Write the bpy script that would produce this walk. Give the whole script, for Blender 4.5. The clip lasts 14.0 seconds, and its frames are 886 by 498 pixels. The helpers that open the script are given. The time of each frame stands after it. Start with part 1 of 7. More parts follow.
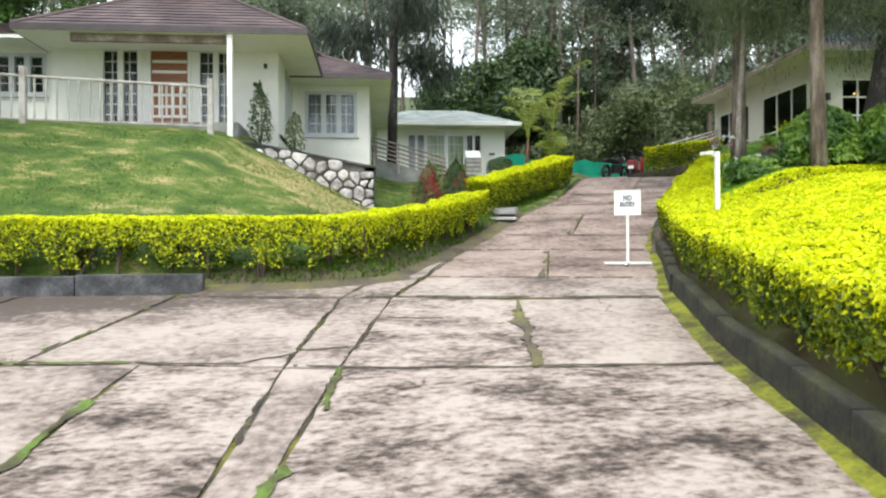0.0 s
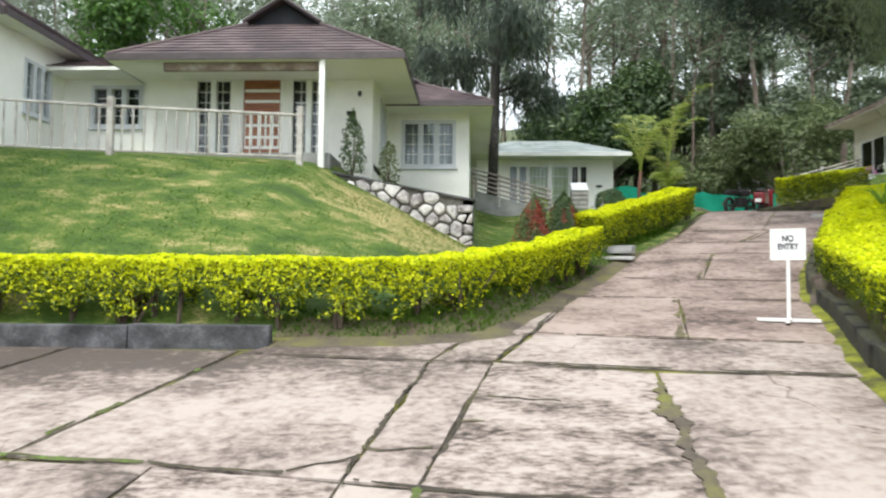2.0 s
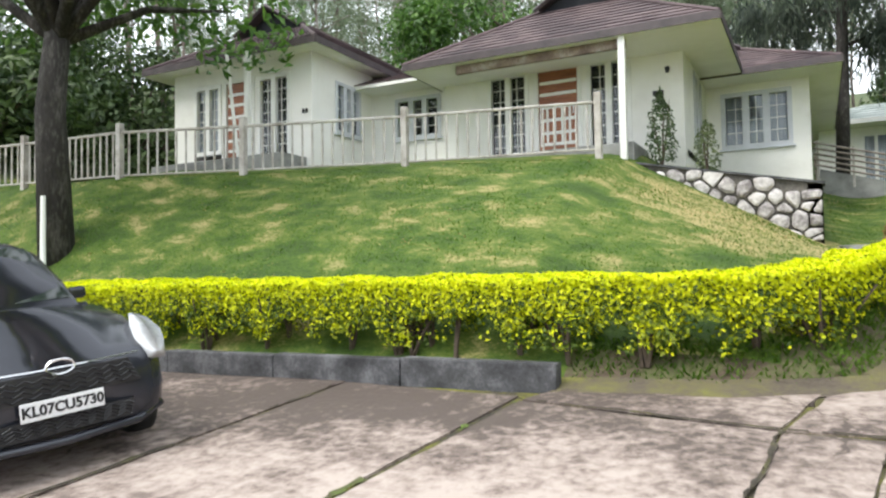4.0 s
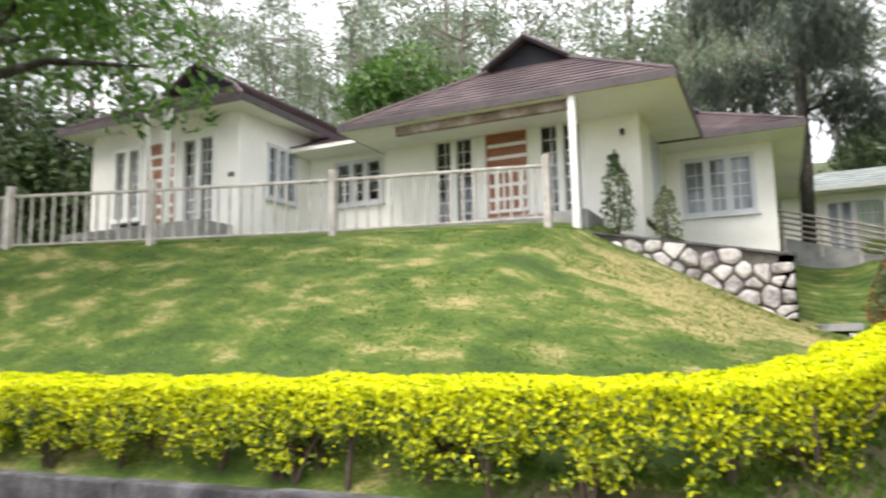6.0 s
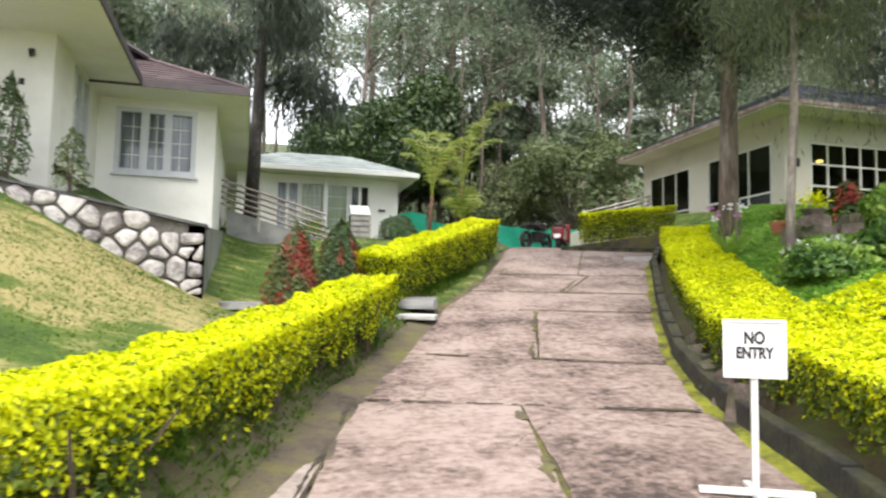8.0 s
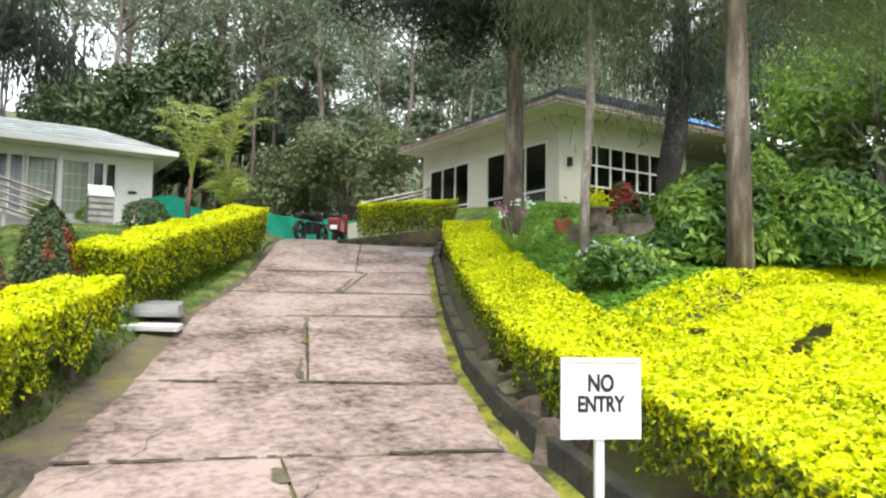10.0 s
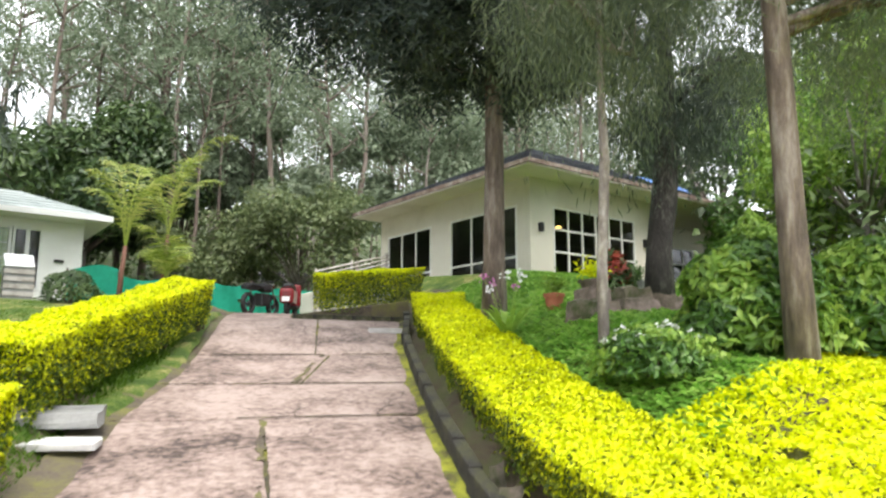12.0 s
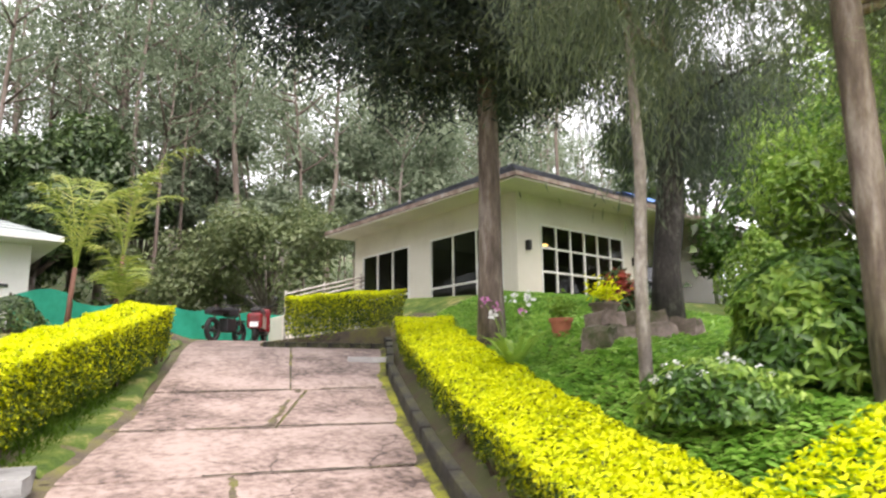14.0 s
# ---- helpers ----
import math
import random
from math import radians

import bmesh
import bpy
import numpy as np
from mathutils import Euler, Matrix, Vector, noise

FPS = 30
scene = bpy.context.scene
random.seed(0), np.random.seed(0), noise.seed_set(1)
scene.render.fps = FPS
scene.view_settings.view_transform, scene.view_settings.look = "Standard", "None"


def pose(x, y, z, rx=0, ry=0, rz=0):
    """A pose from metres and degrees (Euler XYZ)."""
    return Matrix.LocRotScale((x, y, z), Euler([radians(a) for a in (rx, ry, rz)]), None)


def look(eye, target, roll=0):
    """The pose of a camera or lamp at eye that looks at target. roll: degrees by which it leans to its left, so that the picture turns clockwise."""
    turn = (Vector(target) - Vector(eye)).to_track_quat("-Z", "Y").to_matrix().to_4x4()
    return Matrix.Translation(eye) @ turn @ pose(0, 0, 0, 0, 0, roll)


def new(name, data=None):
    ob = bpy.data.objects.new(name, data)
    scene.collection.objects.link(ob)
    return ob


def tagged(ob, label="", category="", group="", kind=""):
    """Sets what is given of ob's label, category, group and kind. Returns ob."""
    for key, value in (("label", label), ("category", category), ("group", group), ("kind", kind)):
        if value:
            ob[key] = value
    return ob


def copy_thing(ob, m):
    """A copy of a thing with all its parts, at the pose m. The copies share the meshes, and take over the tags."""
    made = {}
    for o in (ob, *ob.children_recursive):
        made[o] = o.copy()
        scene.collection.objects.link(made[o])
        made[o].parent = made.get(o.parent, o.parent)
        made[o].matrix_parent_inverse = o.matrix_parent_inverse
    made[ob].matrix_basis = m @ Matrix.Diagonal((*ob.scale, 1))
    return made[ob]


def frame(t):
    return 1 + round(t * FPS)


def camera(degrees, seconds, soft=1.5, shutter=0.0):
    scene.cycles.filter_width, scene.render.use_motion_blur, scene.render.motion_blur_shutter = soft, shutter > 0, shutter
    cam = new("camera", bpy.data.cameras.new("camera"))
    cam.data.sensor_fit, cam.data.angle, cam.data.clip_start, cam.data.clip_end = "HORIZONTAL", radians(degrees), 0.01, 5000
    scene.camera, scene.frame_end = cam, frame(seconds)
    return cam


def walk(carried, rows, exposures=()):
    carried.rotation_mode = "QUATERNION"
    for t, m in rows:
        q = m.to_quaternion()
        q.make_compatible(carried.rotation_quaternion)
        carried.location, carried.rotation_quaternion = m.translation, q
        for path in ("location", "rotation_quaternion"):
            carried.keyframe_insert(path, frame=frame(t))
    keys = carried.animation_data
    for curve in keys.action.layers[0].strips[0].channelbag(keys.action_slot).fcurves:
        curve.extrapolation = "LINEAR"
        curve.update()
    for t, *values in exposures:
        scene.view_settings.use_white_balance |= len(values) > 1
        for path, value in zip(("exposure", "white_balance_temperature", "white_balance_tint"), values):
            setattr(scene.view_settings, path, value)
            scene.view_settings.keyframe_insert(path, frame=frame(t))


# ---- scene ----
cam = camera(63.3, 14.0, 2.2, 0.3)
PATH = [
    (0, (0.493, 0.045, 1.312), (0.674, 2.036, 1.318), -0.4),
    (0.5, (0.585, 0.467, 1.375), (0.769, 2.459, 1.382), -0.0),
    (1, (0.545, 0.871, 1.419), (0.704, 2.865, 1.44), 0.2),
    (1.5, (0.501, 1.289, 1.447), (0.581, 3.287, 1.491), 0.3),
    (2, (0.499, 1.71, 1.507), (0.406, 3.705, 1.604), 0.5),
    (2.5, (0.388, 2.134, 1.546), (0.087, 4.111, 1.549), 0.6),
    (3, (0.451, 2.586, 1.578), (-0.141, 4.496, 1.542), 0.2),
    (3.5, (0.409, 3.025, 1.693), (-0.416, 4.847, 1.694), -0.3),
    (3.7, (0.363, 3.185, 1.731), (-0.531, 4.973, 1.763), -0.4),
    (5.8, (0.156, 4.851, 2.036), (-0.793, 6.589, 2.314), -1.2),
    (6, (0.165, 5.016, 2.058), (-0.671, 6.813, 2.323), -1.2),
    (6.5, (0.309, 5.384, 2.119), (-0.19, 7.307, 2.349), -0.7),
    (7, (0.644, 5.763, 2.145), (0.491, 7.749, 2.326), -0.2),
    (7.5, (0.866, 6.093, 2.186), (1.109, 8.07, 2.358), 0.4),
    (8, (1.058, 6.438, 2.236), (1.576, 8.363, 2.396), 1.1),
    (8.5, (1.337, 6.81, 2.317), (2.05, 8.673, 2.468), 1.8),
    (9, (1.46, 7.238, 2.376), (2.368, 9.012, 2.543), 1.9),
    (9.2, (1.487, 7.377, 2.401), (2.45, 9.122, 2.566), 1.9),
    (11.3, (2.074, 9.038, 2.604), (3.221, 10.67, 2.751), -0.0),
    (11.5, (2.066, 9.233, 2.666), (3.22, 10.856, 2.854), -0.1),
    (12, (2.186, 9.497, 2.786), (3.378, 11.072, 3.105), -0.0),
    (12.5, (2.29, 9.67, 2.914), (3.535, 11.16, 3.393), 1.4),
    (13, (2.385, 10.064, 2.966), (3.694, 11.478, 3.502), 1.1),
    (13.5, (2.611, 10.393, 2.976), (3.922, 11.827, 3.45), 0.1),
    (14, (2.631, 10.719, 2.988), (3.891, 12.226, 3.361), -0.8),
]
walk(cam, [(t, look(eye, target, roll)) for t, eye, target, roll in PATH], [(0, 0.9, 6300, 6), (3.7, 0.93, 6350, 7), (6, 1.1, 6650, 13), (9.2, 1.15, 6500, 10), (11.5, 1.34, 6400, 7), (12.5, 1.42, 6700, 14), (14, 1.45, 6750, 18)])

# ---- world, sun, exposure ----
world = bpy.data.worlds.new("overcast")
scene.world = world
world.use_nodes = True
wn, wl = world.node_tree.nodes, world.node_tree.links
sky = wn.new("ShaderNodeTexSky")
sky.sky_type, sky.sun_disc = "NISHITA", False
sky.sun_elevation, sky.sun_rotation = radians(58), radians(200)
sky.air_density, sky.dust_density, sky.ozone_density = 1.0, 5.0, 1.0
cloud = wn.new("ShaderNodeMix")
cloud.data_type = "RGBA"
cloud.inputs[0].default_value = 0.8
cloud.inputs[7].default_value = (9.0, 9.3, 9.6, 1)
wl.new(sky.outputs[0], cloud.inputs[6])
wl.new(cloud.outputs[2], wn["Background"].inputs[0])
wn["Background"].inputs[1].default_value = 0.13
sun = new("sun", bpy.data.lights.new("sun", "SUN"))
sun.data.energy, sun.data.angle, sun.data.color = 1.4, radians(25), (1.0, 0.96, 0.9)
sun.matrix_basis = look((0, 0, 30), (4.5, 10.0, 12.0))
scene.view_settings.exposure = 1.0


# ---- materials ----
def material(name, colors, scale=3.0, fine=40.0, rough=0.8, bump=0.3, dist=0.01, metal=0.0, rand=0.0, island=0.0,
             spec=0.5, translucent=0.0, weight=0.35, stretch=(1, 1, 1), stops=None, detail=6.0):
    """A surface whose colours wander over two scales of noise, with fine relief."""
    m = bpy.data.materials.new(name)
    m.use_nodes = True
    n, l = m.node_tree.nodes, m.node_tree.links
    b = n["Principled BSDF"]
    b.inputs["Roughness"].default_value, b.inputs["Metallic"].default_value = rough, metal
    b.inputs["Specular IOR Level"].default_value = spec
    geo, mp = n.new("ShaderNodeTexCoord"), n.new("ShaderNodeMapping")
    mp.inputs["Scale"].default_value = stretch
    l.new(geo.outputs["Object"], mp.inputs["Vector"])
    big, small = n.new("ShaderNodeTexNoise"), n.new("ShaderNodeTexNoise")
    for t, sc in ((big, scale), (small, fine)):
        t.inputs["Scale"].default_value, t.inputs["Detail"].default_value, t.inputs["Roughness"].default_value = sc, detail, 0.65
        l.new(mp.outputs["Vector"], t.inputs["Vector"])
    add = n.new("ShaderNodeMath")
    add.operation = "MULTIPLY_ADD"
    l.new(small.outputs[0], add.inputs[0])
    add.inputs[1].default_value = weight
    sub = n.new("ShaderNodeMath")
    sub.operation = "SUBTRACT"
    l.new(big.outputs[0], sub.inputs[0])
    sub.inputs[1].default_value = weight / 2
    l.new(sub.outputs[0], add.inputs[2])
    last = add
    for amount, node, out in ((rand, "ShaderNodeObjectInfo", "Random"), (island, "ShaderNodeNewGeometry", "Random Per Island")):
        if amount:
            src, mad, off = n.new(node), n.new("ShaderNodeMath"), n.new("ShaderNodeMath")
            mad.operation, off.operation = "MULTIPLY_ADD", "SUBTRACT"
            l.new(src.outputs[out], mad.inputs[0])
            mad.inputs[1].default_value = amount
            l.new(last.outputs[0], off.inputs[0])
            off.inputs[1].default_value = amount / 2
            l.new(off.outputs[0], mad.inputs[2])
            last = mad
    ramp = n.new("ShaderNodeValToRGB")
    l.new(last.outputs[0], ramp.inputs[0])
    stops = stops or [0.3 + 0.4 * k / max(1, len(colors) - 1) for k in range(len(colors))]
    el = ramp.color_ramp.elements
    while len(el) < len(colors):
        el.new(0.5)
    for e, p, c in zip(el, stops, colors):
        e.position, e.color = p, (*c, 1)
    l.new(ramp.outputs[0], b.inputs["Base Color"])
    if bump:
        bp = n.new("ShaderNodeBump")
        bp.inputs["Strength"].default_value, bp.inputs["Distance"].default_value = bump, dist
        l.new(small.outputs[0], bp.inputs["Height"])
        l.new(bp.outputs[0], b.inputs["Normal"])
    if translucent:
        tr, mix = n.new("ShaderNodeBsdfTranslucent"), n.new("ShaderNodeMixShader")
        l.new(ramp.outputs[0], tr.inputs[0])
        mix.inputs[0].default_value = translucent
        l.new(b.outputs[0], mix.inputs[1])
        l.new(tr.outputs[0], mix.inputs[2])
        l.new(mix.outputs[0], n["Material Output"].inputs[0])
    return m


def glass(name, tint=(0.9, 0.95, 0.95), rough=0.02):
    m = bpy.data.materials.new(name)
    m.use_nodes = True
    b = m.node_tree.nodes["Principled BSDF"]
    b.inputs["Base Color"].default_value = (*tint, 1)
    b.inputs["Transmission Weight"].default_value, b.inputs["Roughness"].default_value, b.inputs["IOR"].default_value = 1.0, rough, 1.45
    return m


def glow(name, color, power):
    m = bpy.data.materials.new(name)
    m.use_nodes = True
    b = m.node_tree.nodes["Principled BSDF"]
    b.inputs["Base Color"].default_value = (*color, 1)
    b.inputs["Emission Color"].default_value, b.inputs["Emission Strength"].default_value = (*color, 1), power
    return m


GRASS = material("lawn", [(0.028, 0.062, 0.003), (0.05, 0.097, 0.006), (0.09, 0.132, 0.014), (0.33, 0.28, 0.115)], 1.7, 26, 0.9, 0.8, 0.03,
                 stretch=(0.8, 1.2, 1), stops=[0.34, 0.46, 0.55, 0.69], weight=0.42)
# straw-coloured worn patch towards the end of the stone wall
gn, gl = GRASS.node_tree.nodes, GRASS.node_tree.links
spot, near, reach = gn.new("ShaderNodeVectorMath"), gn.new("ShaderNodeMapRange"), gn.new("ShaderNodeMath")
spot.operation, reach.operation = "DISTANCE", "ADD"
spot.inputs[1].default_value = (-0.4, 15.4, 2.6)
near.inputs[1].default_value, near.inputs[2].default_value, near.inputs[3].default_value, near.inputs[4].default_value = 0.3, 3.0, 0.27, 0.0
gl.new(next(n for n in gn if n.type == "TEX_COORD").outputs["Object"], spot.inputs[0])
gl.new(spot.outputs["Value"], near.inputs[0])
gramp = next(n for n in gn if n.type == "VALTORGB")
gl.new(gramp.inputs[0].links[0].from_socket, reach.inputs[0])
gl.new(near.outputs[0], reach.inputs[1])
gl.new(reach.outputs[0], gramp.inputs[0])
EARTH = material("earth", [(0.05, 0.035, 0.025), (0.10, 0.075, 0.05), (0.09, 0.10, 0.035), (0.16, 0.12, 0.08)], 1.4, 22, 0.95, 0.8, 0.03)
WILD = material("wild_ground", [(0.03, 0.045, 0.015), (0.06, 0.085, 0.025), (0.10, 0.08, 0.04)], 0.5, 9, 0.95, 0.8, 0.05)
MOSS = material("moss", [(0.025, 0.022, 0.016), (0.05, 0.043, 0.028), (0.115, 0.11, 0.022), (0.21, 0.21, 0.02)], 1.6, 26, 0.95, 0.9, 0.02)
SLAB = material("weathered_concrete", [(0.08, 0.06, 0.051), (0.175, 0.135, 0.117), (0.29, 0.234, 0.206), (0.40, 0.336, 0.30)], 0.9, 11, 0.75, 0.9, 0.015,
                rand=0.07, weight=0.8, stops=[0.30, 0.40, 0.50, 0.64], detail=8)
UPPERSLAB = material("pinkish_concrete", [(0.05, 0.034, 0.028), (0.15, 0.106, 0.09), (0.25, 0.184, 0.158), (0.36, 0.28, 0.247)], 1.0, 11, 0.75, 0.9, 0.015,
                     rand=0.07, weight=0.8, stops=[0.30, 0.40, 0.50, 0.64], detail=8)
ROUGHSLAB = material("worn_rough_concrete", [(0.03, 0.022, 0.018), (0.125, 0.094, 0.079), (0.28, 0.224, 0.195), (0.43, 0.362, 0.325)], 2.0, 15, 0.85, 1.0, 0.025,
                     rand=0.05, weight=0.85, stops=[0.31, 0.41, 0.51, 0.64], stretch=(0.8, 1.2, 1), detail=7)


def weather(mat, crack_depth):
    """Damp dark stain along the foot of the hedge wall, and fine jagged cracks that come and go."""
    n, l = mat.node_tree.nodes, mat.node_tree.links
    at = next(k for k in n if k.type == "TEX_COORD").outputs["Object"]
    ramp = next(k for k in n if k.type == "VALTORGB")
    where, ymap, xmap, both, damp = (n.new("ShaderNode" + k) for k in ("SeparateXYZ", "MapRange", "MapRange", "Math", "Math"))
    edge, sway = n.new("ShaderNodeTexNoise"), n.new("ShaderNodeMath")
    edge.inputs["Scale"].default_value, edge.inputs["Detail"].default_value = 1.1, 5.0
    sway.operation, sway.inputs[1].default_value = "MULTIPLY_ADD", 2.4
    both.operation, damp.operation = "MULTIPLY", "SUBTRACT"
    for m, lo, hi, to in ((ymap, 8.2, 9.9, 0.26), (xmap, 0.2, -1.8, 1.0)):
        m.inputs[1].default_value, m.inputs[2].default_value, m.inputs[3].default_value, m.inputs[4].default_value = lo, hi, 0.0, to
    l.new(at, where.inputs[0])
    l.new(at, edge.inputs["Vector"])
    l.new(edge.outputs[0], sway.inputs[0])
    l.new(where.outputs[1], sway.inputs[2])
    l.new(sway.outputs[0], ymap.inputs[0])
    l.new(where.outputs[0], xmap.inputs[0])
    l.new(ymap.outputs[0], both.inputs[0])
    l.new(xmap.outputs[0], both.inputs[1])
    l.new(ramp.inputs[0].links[0].from_socket, damp.inputs[0])
    l.new(both.outputs[0], damp.inputs[1])
    wob, shift, cell, line, come, show, crack, cut = (n.new("ShaderNode" + k) for k in ("TexNoise", "MixRGB", "TexVoronoi", "MapRange", "TexNoise", "MapRange", "Math", "Math"))
    wob.inputs["Scale"].default_value, come.inputs["Scale"].default_value, wob.inputs["Detail"].default_value = 2.4, 0.55, 6.0
    shift.blend_type, shift.inputs[0].default_value = "ADD", 0.35
    cell.feature = "DISTANCE_TO_EDGE"
    cell.inputs["Scale"].default_value = 0.62
    for m, lo, hi, a, b in ((line, 0.0, 0.009, 1.0, 0.0), (show, 0.5, 0.6, 0.0, crack_depth)):
        m.inputs[1].default_value, m.inputs[2].default_value, m.inputs[3].default_value, m.inputs[4].default_value = lo, hi, a, b
    crack.operation, cut.operation = "MULTIPLY", "SUBTRACT"
    for socket in (wob.inputs["Vector"], come.inputs["Vector"], shift.inputs[1]):
        l.new(at, socket)
    l.new(wob.outputs["Color"], shift.inputs[2])
    l.new(shift.outputs[0], cell.inputs["Vector"])
    l.new(cell.outputs["Distance"], line.inputs[0])
    l.new(come.outputs[0], show.inputs[0])
    l.new(line.outputs[0], crack.inputs[0])
    l.new(show.outputs[0], crack.inputs[1])
    l.new(damp.outputs[0], cut.inputs[0])
    l.new(crack.outputs[0], cut.inputs[1])
    l.new(cut.outputs[0], ramp.inputs[0])


weather(SLAB, 0.2)
weather(ROUGHSLAB, 0.15)
weather(UPPERSLAB, 0.2)
KERBMOSS = material("yellow_green_moss", [(0.04, 0.034, 0.02), (0.085, 0.083, 0.018), (0.16, 0.17, 0.014), (0.25, 0.26, 0.02)], 2.2, 28, 0.95, 0.9, 0.02, stops=[0.34, 0.44, 0.52, 0.64])
JOINTMOSS = material("green_joint_moss", [(0.045, 0.038, 0.027), (0.085, 0.08, 0.035), (0.085, 0.115, 0.025), (0.12, 0.19, 0.03)], 3.0, 30, 0.95, 0.9, 0.02, stops=[0.36, 0.46, 0.54, 0.64])
JOINTSOIL = material("dark_joint_soil", [(0.025, 0.02, 0.015), (0.06, 0.05, 0.035), (0.10, 0.095, 0.035)], 4.0, 30, 0.95, 0.9, 0.02)
EARTHMOSS = material("mossy_soil", [(0.045, 0.035, 0.026), (0.10, 0.08, 0.06), (0.13, 0.115, 0.05), (0.16, 0.16, 0.035)], 1.8, 26, 0.95, 0.9, 0.02)
KERB = material("mossy_kerb_concrete", [(0.012, 0.011, 0.009), (0.03, 0.028, 0.023), (0.06, 0.062, 0.025), (0.15, 0.137, 0.122)], 2.0, 30, 0.9, 0.7, 0.02)
GREYKERB = material("grey_kerb_concrete", [(0.02, 0.02, 0.022), (0.065, 0.065, 0.07), (0.17, 0.17, 0.18)], 2.6, 30, 0.8, 0.5, 0.01)
WHITE = material("white_wall_paint", [(0.70, 0.69, 0.65), (0.80, 0.79, 0.76), (0.84, 0.83, 0.81)], 0.7, 60, 0.7, 0.12, 0.004)
CREAM = material("cream_wall_paint", [(0.58, 0.54, 0.46), (0.69, 0.65, 0.57), (0.73, 0.69, 0.62)], 0.6, 60, 0.7, 0.12, 0.004)
TRIM = material("white_gloss_paint", [(0.72, 0.72, 0.7), (0.82, 0.82, 0.8)], 2, 60, 0.4, 0.06, 0.002)
GREYFRAME = material("grey_window_paint", [(0.48, 0.50, 0.54), (0.60, 0.62, 0.66)], 3, 60, 0.45, 0.05, 0.002)
RAIL = material("weathered_white_rail_paint", [(0.24, 0.21, 0.18), (0.42, 0.39, 0.36), (0.55, 0.53, 0.50)], 4, 60, 0.5, 0.1, 0.002)
SHINGLE = material("plum_brown_shingle", [(0.045, 0.032, 0.037), (0.092, 0.064, 0.069), (0.145, 0.105, 0.108)], 0.7, 30, 0.8, 0.5, 0.006, island=0.2)
FASCIA = material("dark_fascia", [(0.05, 0.04, 0.045), (0.09, 0.07, 0.075)], 3, 40, 0.6, 0.1, 0.003)
PALESHEET = material("pale_green_roofing", [(0.22, 0.26, 0.25), (0.34, 0.38, 0.37), (0.46, 0.50, 0.49)], 1.0, 30, 0.6, 0.2, 0.005, island=0.2)
BLUESHINGLE = material("blue_grey_shingle", [(0.035, 0.038, 0.045), (0.08, 0.085, 0.10), (0.16, 0.17, 0.20)], 1.2, 40, 0.7, 0.4, 0.005, island=0.3)
BLUESHEET = material("blue_tarpaulin", [(0.05, 0.16, 0.5), (0.12, 0.3, 0.75)], 3, 20, 0.4, 0.3, 0.02)
# near-black and darkened colours standing in for the shade of unlit rooms and openings
UNLIT = material("unlit_void_paint", [(0.012, 0.013, 0.02), (0.03, 0.032, 0.04)], 2, 20, 0.8, 0.0)
ROOM = material("darkened_room_floor", [(0.05, 0.05, 0.05), (0.09, 0.085, 0.08)], 1, 20, 0.9, 0.0)
CURTAIN = material("pale_curtain", [(0.16, 0.18, 0.22), (0.34, 0.37, 0.43)], 6, 30, 0.9, 0.4, 0.03, stretch=(6, 6, 0.2))
GREENBLIND = material("green_blind", [(0.30, 0.38, 0.19), (0.46, 0.52, 0.30)], 1, 20, 0.7, 0.1)
DOORRED = material("red_brown_door_wood", [(0.16, 0.055, 0.028), (0.28, 0.10, 0.05), (0.36, 0.15, 0.08)], 2, 30, 0.5, 0.2, 0.004, stretch=(1, 1, 6))
STONE = material("white_rubble_stone", [(0.20, 0.18, 0.18), (0.50, 0.47, 0.465), (0.70, 0.67, 0.66)], 4.5, 22, 0.85, 0.8, 0.03, rand=0.3)
MORTAR = material("dark_stone_joint", [(0.04, 0.038, 0.035), (0.17, 0.155, 0.14)], 5, 30, 0.95, 0.6, 0.02)
BARK = material("grey_brown_bark", [(0.05, 0.038, 0.032), (0.15, 0.115, 0.095), (0.34, 0.30, 0.27)], 4, 15, 0.95, 1.0, 0.04, stretch=(1, 1, 0.25))
DARKBARK = material("dark_wet_bark", [(0.012, 0.01, 0.009), (0.032, 0.028, 0.025), (0.13, 0.12, 0.11)], 3, 24, 0.9, 1.0, 0.04, stretch=(1, 1, 0.35))
PALEBARK = material("pale_lichen_bark", [(0.09, 0.075, 0.065), (0.22, 0.19, 0.17), (0.45, 0.43, 0.40)], 5, 22, 0.9, 0.8, 0.02, stretch=(1, 1, 0.5))
GUMBARK = material("gum_tree_bark", [(0.10, 0.072, 0.058), (0.20, 0.16, 0.135), (0.32, 0.28, 0.25)], 1.5, 18, 0.9, 0.6, 0.03, rand=0.25, stretch=(1, 1, 0.2))
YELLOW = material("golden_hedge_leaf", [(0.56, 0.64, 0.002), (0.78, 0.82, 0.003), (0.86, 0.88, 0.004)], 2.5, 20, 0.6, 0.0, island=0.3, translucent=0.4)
# greener lower leaves, their colour deepened to carry shade as well
SHADELIME = material("shaded_lime_hedge_leaf", [(0.03, 0.065, 0.003), (0.11, 0.17, 0.005), (0.32, 0.37, 0.006)], 2.5, 20, 0.5, 0.0, island=0.35, translucent=0.35)
TWIG = material("hedge_twig", [(0.05, 0.035, 0.025), (0.12, 0.09, 0.065)], 6, 30, 0.9, 0.5, 0.01)
# grey-green gum leaf, paled further so its colour carries the distance haze
GUMLEAF = material("hazed_gum_leaf", [(0.125, 0.17, 0.10), (0.20, 0.255, 0.16), (0.285, 0.335, 0.23)], 0.3, 4, 0.6, 0.0, island=0.4, translucent=0.45)
